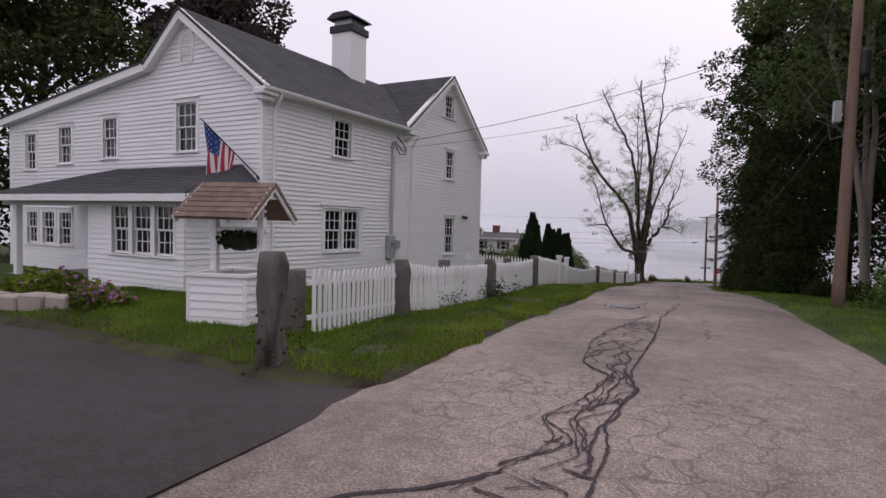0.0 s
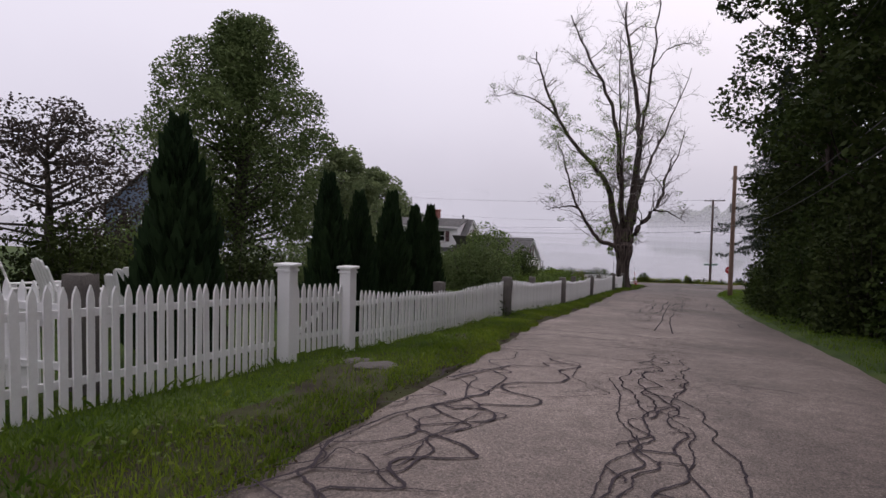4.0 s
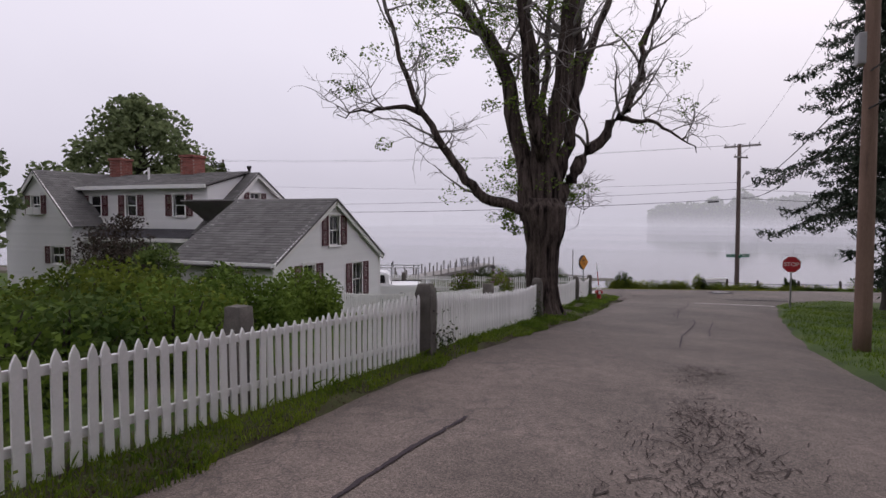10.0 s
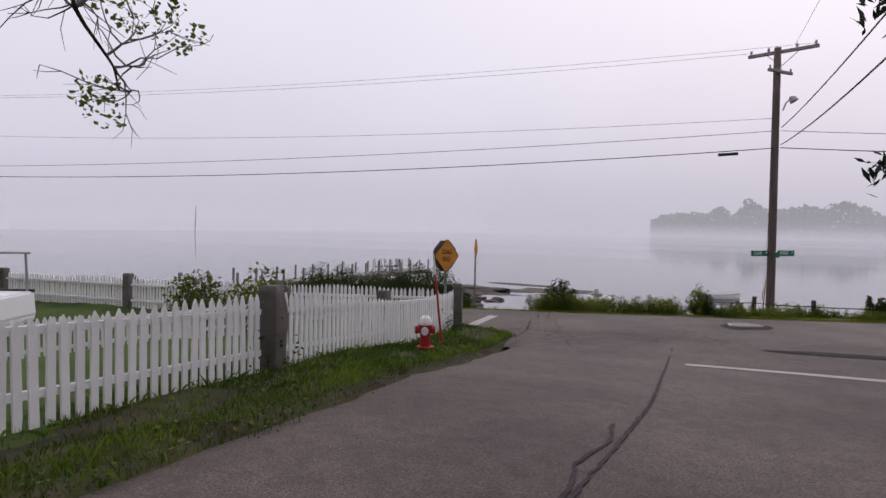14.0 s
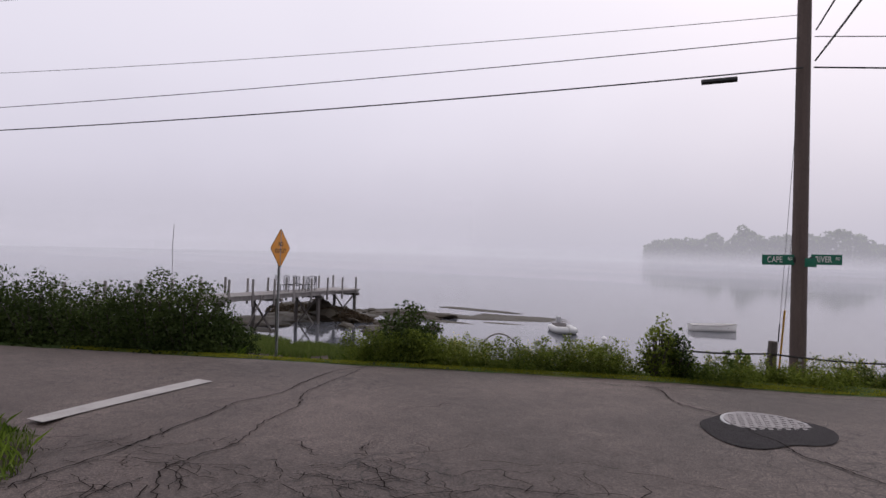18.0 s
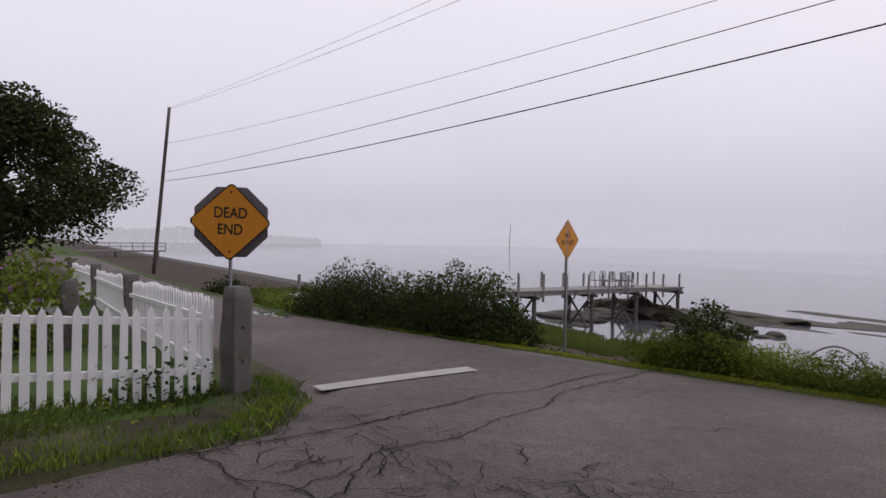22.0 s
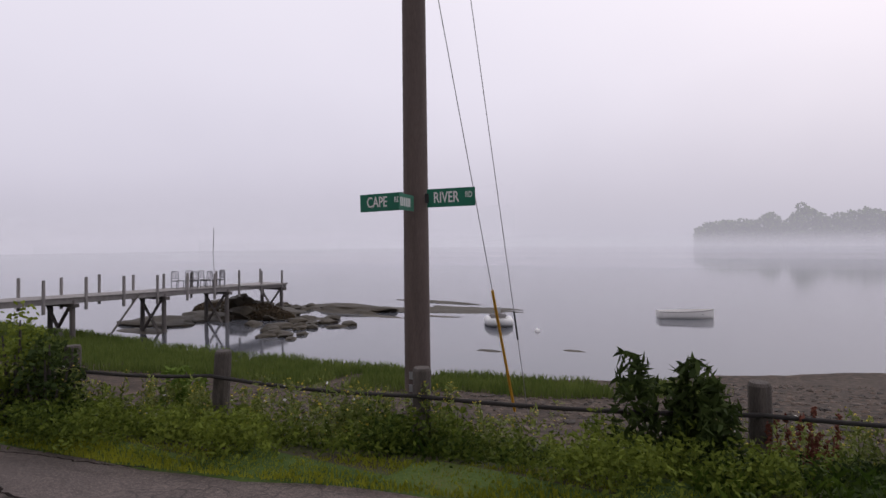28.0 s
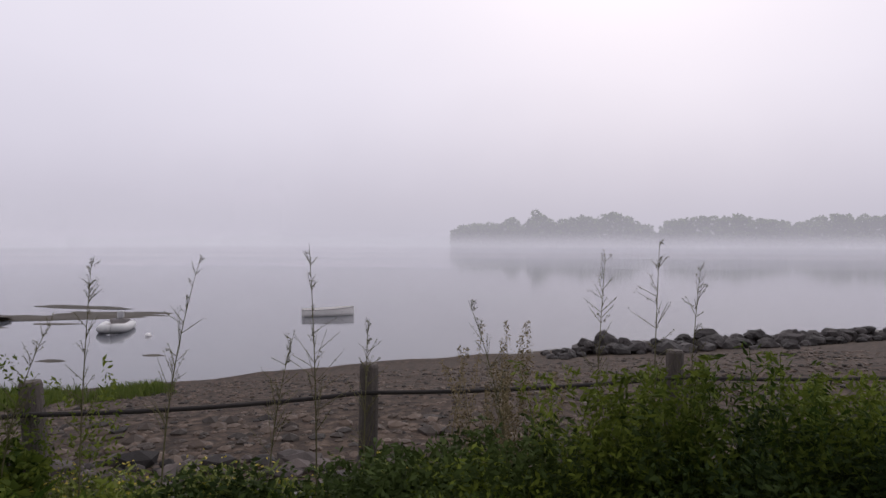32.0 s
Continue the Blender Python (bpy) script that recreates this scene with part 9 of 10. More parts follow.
p = verge_points(380000, -4.6, -0.8, 3.4, 79.2, left_verge)
p = p[~bare_soil(p[:, 0], p[:, 1]) | (gg.random(len(p)) < 0.12)]
p = p[(on_road(p[:, 0], p[:, 1]) < -0.55) | (gg.random(len(p)) < 0.35)]
# verge grass past about y = 60 takes the darker green
for far_part, m_ in ((False, G_GRASS), (True, G_DEEP)):
    sel = (p[:, 1] + 4 * gg.random(len(p)) > 60) == far_part
    tagged(quads("verge_grass", blades(p[sel], 0.075, 0.012, gg), m_, kind="stuff"), "darker green verge grass near the junction" if far_part else "short green verge grass along the picket fence", "grass")
p = verge_points(30000, -4.6, -0.8, 3.4, 79.2, lambda x, y: left_verge(x, y) & ((np.abs(x - np.interp(y, [q_[0] for q_ in FENCE_X_Y], [q_[1] for q_ in FENCE_X_Y])) < 0.28) | (np.sin(x * 2.1 + y * 0.7) + np.sin(y * 1.7) > 1.15)))
tagged(quads("tall_grass", blades(p, 0.13, 0.011, gg, 0.7), G_GRASS, kind="stuff"), "longer rank grass at the foot of the pickets", "grass")
# brighter, yellower turf beside the asphalt, and clover through it
p = verge_points(330000, -4.0, -0.8, 3.4, 79.2, left_verge)
p = p[(on_road(p[:, 0], p[:, 1]) > -0.62 - 0.18 * np.sin(p[:, 1] * 2.3)) & (~bare_soil(p[:, 0], p[:, 1]) | (gg.random(len(p)) < 0.3))]
for far_part, m_ in ((False, G_VERGE), (True, G_GRASS)):
    sel = (p[:, 1] + 4 * gg.random(len(p)) > 60) == far_part
    sel &= (p[:, 1] < 64) | (on_road(p[:, 0], p[:, 1]) < -0.13)
    tagged(quads("edge_turf", blades(p[sel], 0.078, 0.013, gg), m_, kind="stuff"), "short green turf beside the lane" if far_part else "short yellow-green turf beside the lane", "grass")
p = verge_points(42000, -4.4, -0.9, 3.4, 79.2, left_verge)
p = p[~bare_soil(p[:, 0], p[:, 1]) & (np.sin(p[:, 0] * 3.3 + p[:, 1] * 1.1) + np.sin(p[:, 1] * 2.2) > 0.1)]
c = np.column_stack([p, ground_z(p[:, 0], p[:, 1]) + gg.uniform(0.03, 0.09, len(p))])
tagged(quads("clover", leaf_quads(c, 0.03, gg, 0.7, width=0.42), G_GARDEN, kind="stuff"), "clover and small leaves in the verge turf", "weeds")
# lawn inside the fence and on the right of the lane
p = verge_points(85000, -13, -3.2, 3.3, 60, lambda x, y: (x < np.interp(y, [q_[0] for q_ in FENCE_X_Y], [q_[1] for q_ in FENCE_X_Y]) - 0.3) & (on_road(x, y) < -0.1))
p = np.concatenate([p, verge_points(60000, -10, -3.6, 3.2, 9, lambda x, y: on_road(x, y) < -0.06)])
tagged(quads("lawn_grass", blades(p, 0.075, 0.014, gg), G_GRASS, kind="stuff"), "mown green lawn behind the fence", "grass")
p = verge_points(85000, 3.6, 9.5, 4, 79, lambda x, y: on_road(x, y) < -0.06 - 0.08 * np.sin(y * 1.7))
tagged(quads("verge_grass", blades(p, 0.09, 0.018, gg), G_GRASS, kind="stuff"), "green grass verge across the lane", "grass")
# dead leaves and dirt along the lane's edge
n = 7000
yy = gg.uniform(3.5, 77, n)
xx = np.interp(yy, LEFT_Y, LEFT_X) + 0.03 + gg.normal(size=n) * 0.1 + 0.06 * np.sin(yy * 1.9)
litter = np.column_stack([xx, yy, ground_z(xx, yy) + 0.035 + gg.uniform(0, 0.03, n)])
tagged(quads("leaf_litter", leaf_quads(litter, 0.024, gg, 0.75, width=0.4), G_LITTER, kind="stuff"), "dead brown leaves and dirt along the lane's edge", "leaf litter")
# broad-leaved weeds in the verge
p = verge_points(5200, -4.2, -0.9, 4, 79, lambda x, y: left_verge(x, y) & (np.sin(x * 3 + y) + np.sin(y * 0.9 + 2) > 0.4))
c = np.column_stack([p, ground_z(p[:, 0], p[:, 1]) + gg.uniform(0.02, 0.14, len(p))])
tagged(quads("verge_weeds", leaf_quads(c, 0.055, gg, 0.6, width=0.36), G_WEED, kind="stuff"), "plantain and clover leaves in the verge", "weeds")
# dark leaves climbing through the pickets
cl = []
for y, n in ((10.2, 90), (12.4, 260), (13.4, 260), (9.5, 40), (15.2, 100), (31.8, 120), (62.0, 200), (54.9, 160), (77.8, 160), (70.9, 120), (3.6, 120)):
    cc = np.column_stack([fx(y) + gg.normal(size=n) * 0.1 + 0.08, y + gg.normal(size=n) * 0.28, np.abs(gg.normal(size=n)) * 0.22])
    cc[:, 2] += ground_z(cc[:, 0], cc[:, 1]) + 0.05
    cl.append(cc)
tagged(quads("fence_weeds", leaf_quads(np.concatenate(cl), 0.06, gg, 0.2), G_ROSE, kind="stuff"), "dark leafy weeds growing against the fence", "weeds")

# the bank: moss edge, weeds, tall flowers
def bank_points(n, x0, x1, d0, d1):
    x = gg.uniform(x0, x1, n)
    d = gg.uniform(d0, d1, n)
    return np.column_stack([x, far_edge(x) + d])


p = bank_points(130000, -8, 26, -0.56, 0.42)
p = p[on_road(p[:, 0], p[:, 1]) < 0.07]
p = p[(p[:, 0] < 8.3) | (p[:, 0] > 16.5)]
p = p[np.sin(p[:, 0] * 2.1) * 0.06 + np.sin(p[:, 0] * 5.3) * 0.04 + 0.3 > p[:, 1] - kerb_line(p[:, 0])]
tagged(quads("edge_grass", blades(p, 0.035, 0.012, gg), G_MOSS, kind="stuff"), "bright short grass at the shore road's edge", "grass")
p = np.concatenate([bank_points(3000, -6, 27, 0.2, 1.3), bank_points(3000, 8.2, 17, -0.3, 0.4)])
tagged(quads("bank_grass", blades(p, 0.15, 0.012, gg, 0.6), G_DEEP, kind="stuff"), "rank green grass on the bank", "grass")


def weed_plants(points, hmin, hmax, leaf, per, g, narrow=0.25, spread=0.16, bare=0.15, wander_=0.12):
    """Upright leafy stems: returns leaf places and stem strips."""
    leaves_, stems = [], []
    for x, y in points:
        z = float(ground_z(x, y)) - 0.03
        h = g.uniform(hmin, hmax) * (float(np.interp(x, [9.8, 10.6, 15.0, 16.0], [1, 0.55, 0.55, 1])) if hmax < 0.7 else 1.0)
        lx, ly = g.normal(size=2) * wander_ * h
        n = max(4, int(per * h))
        s = g.uniform(bare, 1, n)
        a = g.uniform(0, 6.283, n)
        rr = spread * (1.15 - s * 0.75) * g.uniform(0.4, 1.1, n)
        leaves_.append(np.column_stack([x + lx * s ** 1.5 + np.cos(a) * rr, y + ly * s ** 1.5 + np.sin(a) * rr, z + h * s]))
        a0 = g.uniform(0, 3)
        w = np.array([math.cos(a0), math.sin(a0), 0]) * 0.005
        b0, t0 = np.array([x, y, z]), np.array([x + lx, y + ly, z + h])
        m0 = np.array([x + lx * 0.35, y + ly * 0.35, z + h * 0.5])
        stems.append(np.stack([b0 - w, b0 + w, m0 + w * 0.8, m0 - w * 0.8]))
        stems.append(np.stack([m0 - w * 0.8, m0 + w * 0.8, t0 + w * 0.3, t0 - w * 0.3]))
    return np.concatenate(leaves_), np.stack(stems)


def near_bank(n, x0, x1, d0, d1, clump=0.35):
    k = max(1, n // 13)
    clump *= 0.62
    cx_, cd_ = gg.uniform(x0, x1, k), gg.uniform(d0, d1, k)
    i = gg.integers(0, k, n)
    x = cx_[i] + gg.normal(size=n) * clump
    d = np.clip(cd_[i] + gg.normal(size=n) * clump * 0.6, d0, d1)
    return np.column_stack([x, far_edge(x) + d])


lv, st = weed_plants(near_bank(820, -1.0, 26, 0.3, 1.2), 0.1, 0.45, 0.08, 200, gg)
tagged(quads("bank_weeds", leaf_quads(lv, 0.05, gg, 0.2, width=0.22), G_WEED, kind="stuff"), "dense leafy weeds on the bank above the beach", "weeds")
tagged(quads("weed_stems", st, G_WEED, kind="stuff"), "green weed stems on the bank", "weeds")
lv, st = weed_plants(near_bank(420, 3.4, 8.6, -0.2, 0.5), 0.08, 0.34, 0.08, 200, gg)
tagged(quads("bank_weeds", leaf_quads(lv, 0.045, gg, 0.2, width=0.22), G_WEED, kind="stuff"), "leafy weeds crowding the mossy road edge", "weeds")
lv, st = weed_plants(near_bank(420, -1.0, 26, 0.4, 1.2), 0.1, 0.26, 0.08, 200, gg)
tagged(quads("bank_weeds", leaf_quads(lv, 0.05, gg, 0.2, width=0.26), G_ROSE, kind="stuff"), "dark leafy weeds on the bank above the beach", "weeds")
lv, st = weed_plants(near_bank(520, -2.5, 2.1, 0.15, 1.2), 0.3, 0.68, 0.08, 170, gg)
tagged(quads("bank_weeds", leaf_quads(lv, 0.05, gg, 0.2, width=0.2), G_WEED, kind="stuff"), "tall leafy weeds at the road's edge", "weeds")
lv, st = weed_plants(near_bank(560, 14.6, 24, 0.1, 1.3), 0.2, 0.6, 0.08, 190, gg)
tagged(quads("bank_weeds", leaf_quads(lv, 0.055, gg, 0.2, width=0.2), G_ROSE, kind="stuff"), "tall dark weeds along the road towards the boulders", "weeds")
lv, st = weed_plants(near_bank(230, 16.6, 22, 0.35, 1.25, 0.4), 0.45, 0.95, 0.08, 170, gg, spread=0.13, bare=0.1)
tagged(quads("bank_weeds", leaf_quads(lv, 0.06, gg, 0.1, width=0.15), G_WEED, kind="stuff"), "tall feathery green weeds on the bank towards the boulders", "weeds")
tagged(quads("weed_stems", st, G_WEED, kind="stuff"), "green stems of the tall bank weeds", "weeds")
lv, st = weed_plants(near_bank(900, 8.2, 16.8, -0.5, 0.5, 0.3), 0.06, 0.24, 0.08, 190, gg)
tagged(quads("bank_weeds", leaf_quads(lv, 0.042, gg, 0.2, width=0.24), G_ROSE, kind="stuff"), "leafy weeds creeping over the road's edge", "weeds")
lv, st = weed_plants(near_bank(420, -0.5, 16, 0.3, 1.2), 0.26, 0.62, 0.06, 90, gg)
tagged(quads("goldenrod", leaf_quads(lv, 0.06, gg, 0.1, width=0.13), G_PALEWEED, kind="stuff"), "thin leafy stalks among the bank weeds", "weeds")
top = lv[gg.random(len(lv)) < 0.2]
tagged(quads("yellow_flowers", leaf_quads(top + [0, 0, 0.05], 0.02, gg, 0.5, width=0.5), G_GOLD, kind="stuff"), "small yellow flowers on the bank weeds", "flowers")
sel = gg.random(len(lv)) < 0.01
tagged(quads("white_flowers", leaf_quads(lv[sel] + [0, 0, 0.04], 0.024, gg, 0.6, width=0.5), G_WHITEFL, kind="stuff"), "small white flowers on the bank weeds", "flowers")
# pale clumps of goldenrod in flower along the rope fence
for x, d, n, h in ((0.6, 0.8, 26, 0.5), (1.6, 0.9, 22, 0.45), (3.6, 0.8, 30, 0.5), (4.6, 0.7, 22, 0.42), (5.9, 0.75, 34, 0.5), (6.8, 0.7, 26, 0.42), (9.3, 0.9, 24, 0.5), (10.3, 0.85, 34, 0.55), (11.4, 0.9, 24, 0.42), (13.8, 0.8, 20, 0.4)):
    pts = [(x + gg.normal() * 0.26, float(far_edge(x)) + d + gg.normal() * 0.16) for _ in range(n)]
    lv, st = weed_plants(pts, h * 0.55, h * 1.2, 0.05, 150, gg, spread=0.07, bare=0.12, wander_=0.16)
    plant = thing("goldenrod_clump", "pale green goldenrod clump flowering on the bank", "weed", pose(0, 0, 0), "goldenrod clumps")
    quads("foliage", leaf_quads(lv, 0.055, gg, 0.1, width=0.16), G_PALEWEED, parent=plant)
    quads("stem", st, G_WEED, parent=plant, kind="stuff")
    crest = lv[lv[:, 2] > np.quantile(lv[:, 2], 0.8)]
    quads("blossom", leaf_quads(crest[::2] + [0, 0, 0.02], 0.016, gg, 0.5, width=0.5), G_GOLD, parent=plant)
# tall thin seeding stalks towards the boulders
lv, st = weed_plants(near_bank(26, 13.0, 20, 0.7, 1.7, 0.3), 0.8, 1.45, 0.05, 150, gg, spread=0.055, bare=0.4, wander_=0.14)
tagged(quads("tall_stalks", leaf_quads(lv, 0.03, gg, 0.0, width=0.16), G_DRY, kind="stuff"), "tall thin seeding stalks standing over the bank", "weeds")
tagged(quads("stalk_stems", st, G_DRY, kind="stuff"), "dry stems of the tall stalks", "weeds")
# single tall wisps that stand up over the water
for x, top, bend in ((13.85, -2.62, 0.05), (14.31, -2.6, 0.22), (13.4, -2.95, 0.3), (12.75, -3.02, -0.1), (14.92, -3.05, 0.14), (15.47, -2.98, 0.02), (16.33, -2.86, -0.25), (16.84, -2.6, 0.06), (15.2, -2.52, -0.06), (17.19, -2.5, 0.04), (17.4, -2.66, 0.08)):
    y = float(far_edge(x)) + 0.7
    z0 = float(ground_z(x, y))
    wisp = thing("seeding_stalk", "tall wispy seeding stalk standing over the bank", "weed", pose(x, y, z0), "seeding stalks")
    h = top - z0
    line = [(bend * t_ ** 2, 0.05 * t_, h * t_) for t_ in np.linspace(0, 1, 9)]
    part("stem", Bag().tube(line, [0.006 * (1 - 0.8 * i / 8) for i in range(9)], 5), G_SEED, wisp)
    twig_, seed_ = Bag(), []
    for k in range(38):
        u = gg.uniform(0.3, 1.0)
        q = np.array([bend * u ** 2, 0.05 * u, h * u])
        d = np.array([gg.normal() * 0.6, gg.normal() * 0.3, gg.uniform(0.5, 1.1)])
        e = q + d / np.linalg.norm(d) * gg.uniform(0.08, 0.36) * (1.2 - u)
        twig_.tube([q, e], [0.0022, 0.0012], 3, caps=False)
        seed_.append(q + (e - q) * gg.uniform(0.25, 1.05, (9, 1)) + gg.normal(size=(9, 3)) * 0.006)
    tagged(part("spray", twig_, G_SEED, wisp), kind="stuff")
    quads("seed_head", leaf_quads(np.concatenate(seed_), 0.011, gg, 0.0, width=0.3), G_SEED, parent=wisp, kind="stuff")
lv, st = weed_plants(near_bank(34, 11.5, 20, 0.7, 1.5, 0.3), 0.5, 1.1, 0.06, 90, gg, spread=0.1, bare=0.2)
tagged(quads("green_stalks", leaf_quads(lv, 0.04, gg, 0.0, width=0.2), G_WEED, kind="stuff"), "tall green leafy stalks on the bank", "weeds")
# shrubs of the bank
def bank_shrub(x, d, h, s, m, n, leaf, label, seed, **kw):
    y = float(far_edge(x)) + d
    return shrub("bank_shrub", x, y, h, s, m, n, leaf, label, seed, group="bank shrubs", **kw)


for k, (x, h) in enumerate(((-11.5, 1.05), (-10.5, 1.5), (-9.5, 1.6), (-8.5, 1.3), (-7.6, 1.4), (-6.8, 1.6), (-6.0, 1.4), (-5.4, 0.8))):
    bank_shrub(x, 0.8, h + 0.2, 0.95 if h > 1 else 0.7, G_ROSE, 9500, 0.062, "dense rounded rugosa rose bush at the road's edge", 200 + k, blobs=20, extra=(G_WHITEFL, 14, 0.05) if k % 3 == 0 else None)
bank_shrub(-1.7, 0.95, 1.3, 0.72, G_ROSE, 7000, 0.07, "rounded dark green bush on the bank", 215)
bank_shrub(2.75, 0.35, 1.1, 0.36, G_WEED, 2300, 0.052, "upright leafy bush on the bank", 216, low=0.2)
bank_shrub(3.0, 0.4, 0.9, 0.33, G_ROSE, 2300, 0.052, "dark upright bush on the bank", 217)
def whorled(x, d, n, h0, h1, material, label, wide=0.15):
    """A clump of upright stems set with narrow drooping leaves."""
    y = float(far_edge(x)) + d
    pts = [(x + gg.normal() * wide, y + gg.normal() * wide * 0.8) for _ in range(n)]
    lv, st = weed_plants(pts, h0, h1, 0.1, 190, gg, spread=0.11, bare=0.06, wander_=0.1)
    ob = thing("bank_shrub", label, "shrub", pose(0, 0, 0), "bank shrubs")
    quads("foliage", leaf_quads(lv, 0.115, gg, 0.1, 0.15, width=0.13), material, parent=ob)
    quads("stem", st, material, parent=ob)


whorled(8.05, 0.55, 20, 0.4, 0.9, G_ROSE, "tall dark leafy stalks by the rope fence", 0.16)
whorled(9.8, 0.75, 7, 0.35, 0.55, G_WEED, "green leafy stalks on the bank", 0.1)
whorled(12.6, 0.9, 8, 0.4, 0.75, G_WEED, "tall green stalks beside a fence post", 0.1)
whorled(4.0, 0.85, 7, 0.45, 0.75, G_BRIGHT, "pale green stalks beside a fence post", 0.1)
bank_shrub(-16, 0.9, 0.8, 1.0, G_WEED, 2600, 0.1, "low green bank growth along the road", 219)
bank_shrub(-13.6, 0.7, 0.6, 0.8, G_WEED, 2200, 0.09, "low green bank growth along the road", 220)
bank_shrub(-20, 0.9, 0.9, 1.0, G_DARK, 2600, 0.12, "low dark bank growth along the road", 221)
bank_shrub(13.2, 0.8, 0.55, 0.4, G_WEED, 2400, 0.08, "leafy green clump on the bank", 222)
bank_shrub(15.6, 0.9, 0.42, 0.6, G_ROSE, 2400, 0.08, "leafy green clump on the bank", 223)
bank_shrub(18.6, 0.9, 0.5, 0.8, G_WEED, 2800, 0.08, "leafy green clump on the bank", 224)
for x, d in ((8.62, 0.5), (8.75, 0.55)):
    xx, yy = x, float(far_edge(x)) + d
    lv, st = weed_plants([(xx + 0.06 * k, yy + 0.05 * k) for k in range(5)], 0.35, 0.58, 0.05, 160, gg, spread=0.03, bare=0.2)
    dock = thing("dock_plant", "rust-brown seeding dock plant on the bank", "weed", pose(0, 0, 0), "dock plants")
    quads("seed_head", leaf_quads(lv, 0.035, gg, 0.0, width=0.3), G_RUST, parent=dock, kind="stuff")
    quads("stem", st, G_RUST, parent=dock, kind="stuff")
shrub("phlox_bed", -7.6, 76.8, 1.65, 0.9, G_WEED, 2600, 0.11, "garden bed with purple phlox behind the corner fence", 230, category="flowers", extra=(G_PURPLE, 260, 0.09))
shrub("phlox_bed", -9.6, 76.7, 1.75, 0.9, G_WEED, 2600, 0.11, "garden bed with purple phlox behind the corner fence", 231, category="flowers", extra=(G_PURPLE, 200, 0.09))
broadleaf("yard_tree", -27.4, 76.2, 8.0, 3.9, 0.2, G_DARK, 38000, 0.19, 0.34, "small dark leafy tree in the corner garden", 232, blobs=70, hollow=0.5)

# marsh grass above the tide line
x = gg.uniform(-32, 9, 130000)
y = gg.uniform(87, 103, 130000)
keep = (y < np.interp(x, [-32, -20, 0, 6, 9], [101, 102.3, 101.4, 101.3, 98.9]) + 0.4 * np.sin(x * 1.3)) & (y > np.interp(x, [-32, -12, 0, 6, 9], [86.5, 92.6, 95.8, 97.6, 98.7]) + 0.4 * np.sin(x * 0.9)) & (np.sin(x * 0.9) + np.sin(x * 2.2 + y) > -1.5)
p = np.column_stack([x, y])[keep]
tagged(quads("marsh_grass", blades(p, 0.32, 0.03, gg, 0.2), G_MARSH, kind="stuff"), "band of green marsh grass at the tide line", "grass")

# beach stones
def stone_mesh(seed):
    bm = bmesh.new()
    bmesh.ops.create_icosphere(bm, subdivisions=1, radius=1)
    for v in bm.verts:
        v.co *= 1 + 0.5 * noise.noise(v.co * 1.7 + Vector((seed * 2.3, 0, 0)))
        v.co.z *= 0.55
    b_ = Bag().bm(bm)
    return np.array(b_.v), np.array(b_.f)


tri, cnt = [], 0
protos = [stone_mesh(k) for k in range(6)]
xs = gg.uniform(-2, 27, 9000)
ds = 2.2 + 13.5 * gg.random(9000) ** 1.6
for x, d in zip(xs, ds):
    V, F = protos[cnt % 6]
    s = gg.uniform(0.03, 0.085) * (2.1 if gg.random() < 0.3 and d < 7 else 1)
    a = gg.uniform(0, 6.28)
    ca, sa = math.cos(a) * s, math.sin(a) * s
    y = float(far_edge(x)) + d
    P = np.column_stack([V[:, 0] * ca - V[:, 1] * sa + x, V[:, 0] * sa + V[:, 1] * ca + y, V[:, 2] * s])
    tri.append((P, F))
    cnt += 1
zz = ground_z(xs, far_edge(xs) + ds)
allv = np.concatenate([P + [0, 0, z_] for (P, F), z_ in zip(tri, zz)])
allf = np.concatenate([F + 12 * i for i, (P, F) in enumerate(tri)]) if len(protos[0][0]) == 12 else np.concatenate([F + len(protos[0][0]) * i for i, (P, F) in enumerate(tri)])
M_PEBBLE = mat("beach_pebble", (0.06, 0.043, 0.032), 0.75, var=0.25, scale=6, bump=0.2, island=0.85, coords="World")
me = bpy.data.meshes.new("beach_stones")
me.from_pydata(allv.tolist(), [], allf.tolist())
me.materials.append(M_PEBBLE)
tagged(new("beach_stones", me), "dark cobbles and pebbles of the beach", "stones", kind="stuff")
# dark rubble between the rope fence and the beach
tri, n = [], 1500
xs, ds = gg.uniform(-3, 15, n), 1.55 + 2.9 * gg.random(n) ** 1.3
xs[:500] = gg.uniform(0, 9, 500)
zz = ground_z(xs, far_edge(xs) + ds)
for k in range(n):
    V, F = protos[k % 6]
    sz = gg.uniform(0.05, 0.11) * (1.9 if gg.random() < 0.2 else 1)
    a = gg.uniform(0, 6.28)
    P = np.column_stack([(V[:, 0] * math.cos(a) - V[:, 1] * math.sin(a)) * sz * 1.3 + xs[k], (V[:, 0] * math.sin(a) + V[:, 1] * math.cos(a)) * sz + far_edge(xs[k]) + ds[k], V[:, 2] * sz * 1.2 + zz[k] + 0.25 * sz])
    tri.append((P, F + len(V) * k))
M_RUBBLE = mat("dark_rubble_stone", (0.05, 0.04, 0.037), 0.8, var=0.35, scale=5, bump=0.3, island=0.8, coords="World")
me = bpy.data.meshes.new("rubble_stones")
me.from_pydata(np.concatenate([P for P, F in tri]).tolist(), [], np.concatenate([F for P, F in tri]).tolist())
me.materials.append(M_RUBBLE)
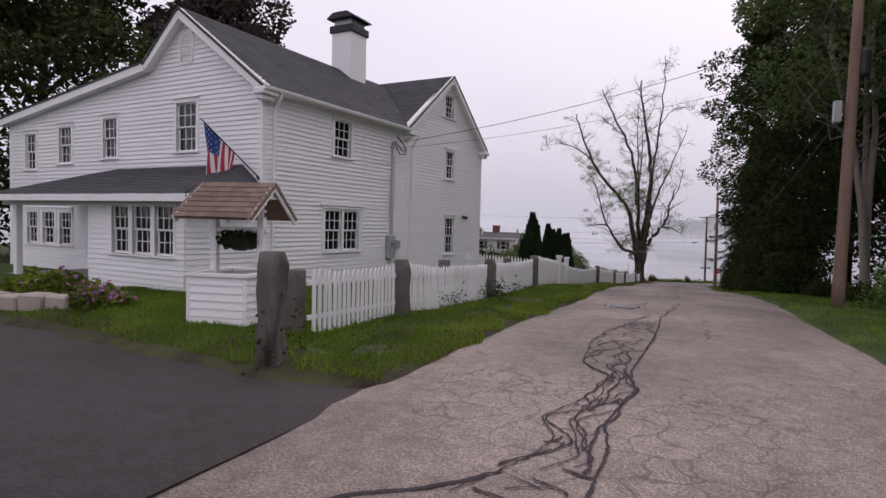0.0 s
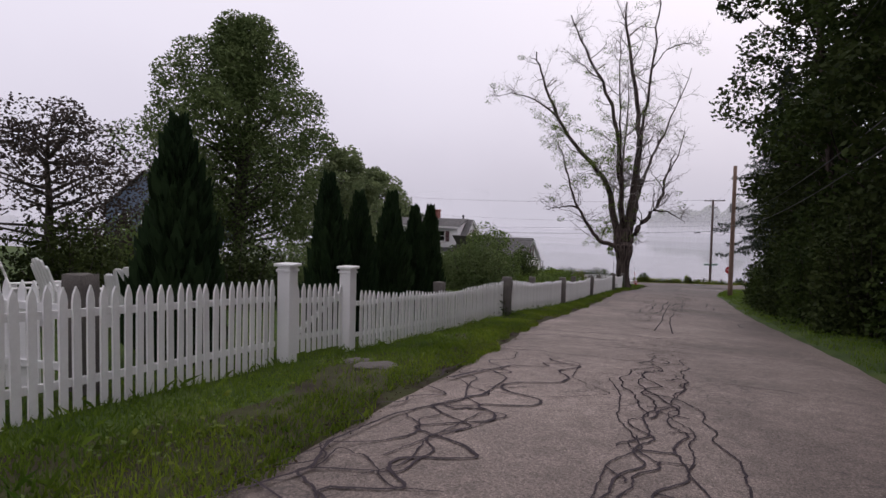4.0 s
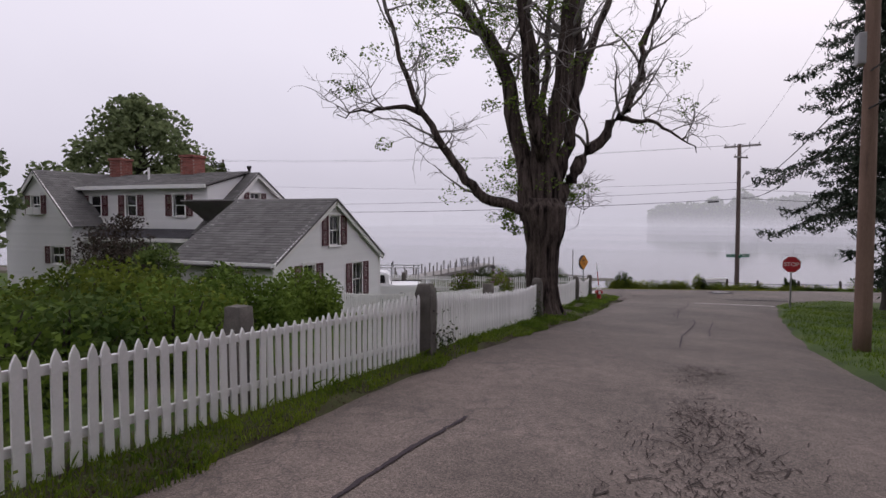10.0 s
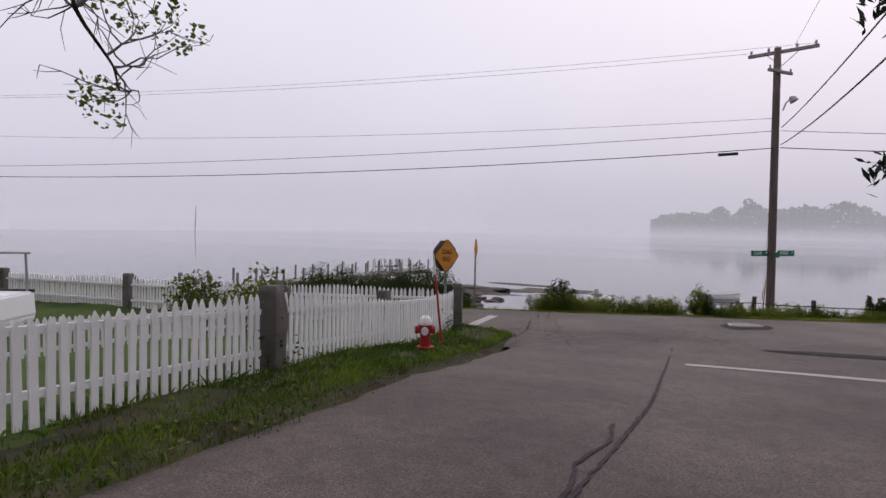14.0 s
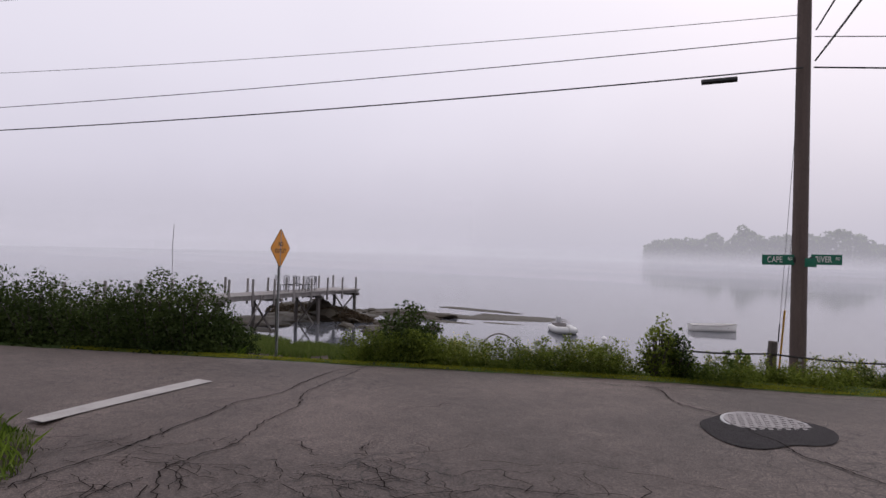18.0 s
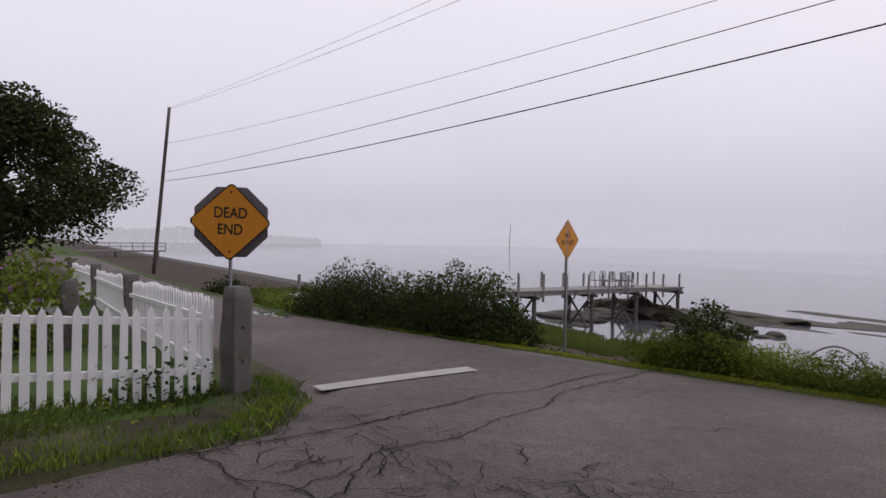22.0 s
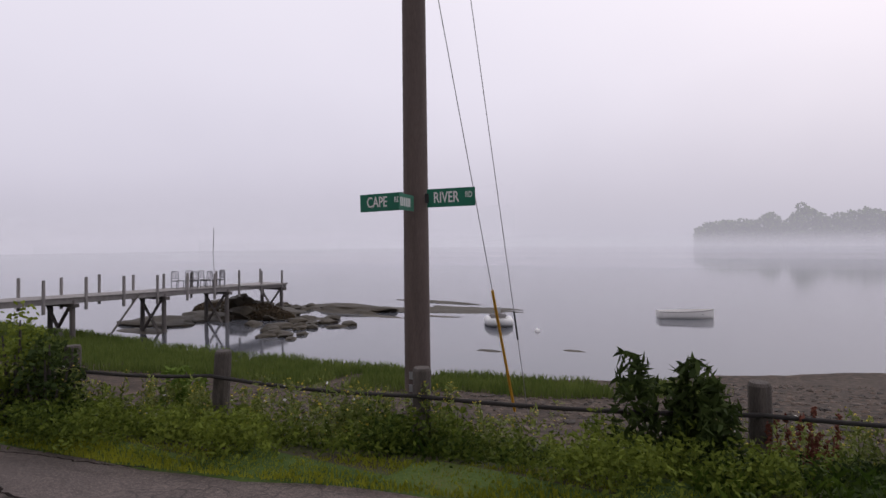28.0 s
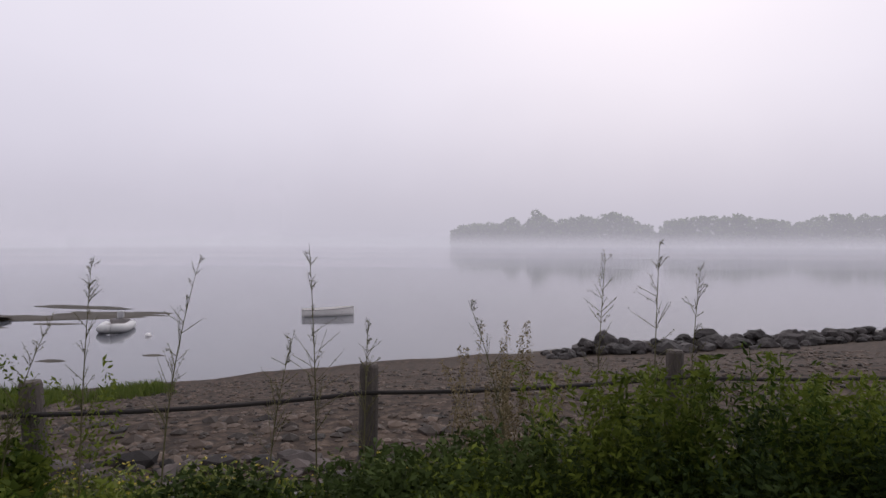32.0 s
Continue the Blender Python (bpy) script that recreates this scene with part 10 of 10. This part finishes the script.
tagged(new("rubble_stones", me), "dark angular rubble below the bank's weeds", "stones", kind="stuff")
# a dead hooped branch in the weeds
hoop = [(-0.5 + 1.05 * u, 85.62 + 0.22 * u, -4.35 + 0.72 * math.sin(math.pi * u) ** 0.6 + 0.1 * u) for u in np.linspace(0, 1, 15)]
tagged(part("dead_branch", Bag().tube(hoop, [0.014] * 15, 6), M_TWIG), "bare dead branch arching out of the bank weeds", "branch")
# worn soil and a flat stone before the gate
for k, (x, y, sz) in enumerate(((-2.35, 23.4, 0.2), (-2.85, 23.75, 0.16))):
    rock("flat_stone", x, y, float(ground_z(x, y)) + 0.015, sz, 175 + k, M_GRANITE, 0.2, 1.4, "flat stone set in worn soil before the gate", 20 + 30 * k, "gate stones")
# rockweed line and flat stones at the road's bank
for k, (x, d, s) in enumerate(((14.7, 1.75, 0.17), (18.0, 1.4, 0.2), (11.9, 2.3, 0.18), (3.6, 1.2, 0.16), (7.4, 1.5, 0.18))):
    y = float(far_edge(x)) + d
    rock("flat_stone", x, y, float(ground_z(x, y)) + 0.04, s, 160 + k, M_GRANITE, 0.35, 1.5, "flat grey stone lying on the bank", 15 * k, "bank stones")
for x0, y0, x1, y1 in ((12.2, 87.42, 13.0, 87.58), (13.5, 87.72, 14.6, 87.95)):
    za, zb = float(ground_z(x0, y0)) + 0.02, float(ground_z(x1, y1)) + 0.02
    tagged(part("driftwood_log", Bag().tube([(x0, y0, za), ((x0 + x1) / 2, (y0 + y1) / 2 + 0.04, (za + zb) / 2 + 0.03), (x1, y1, zb)], [0.03, 0.042, 0.03], 12), M_POST), "weathered grey log lying in the bank weeds", "log", "driftwood logs")
# driftwood
tagged(part("driftwood_log", Bag().tube([(13.6, 88.75, float(ground_z(13.6, 88.75)) + 0.05), (14.6, 88.95, float(ground_z(14.6, 88.95)) + 0.07), (15.7, 89.1, float(ground_z(15.7, 89.1)) + 0.05)], [0.07, 0.09, 0.06], 9), M_GREYWOOD), "grey driftwood log in the bank weeds", "log")
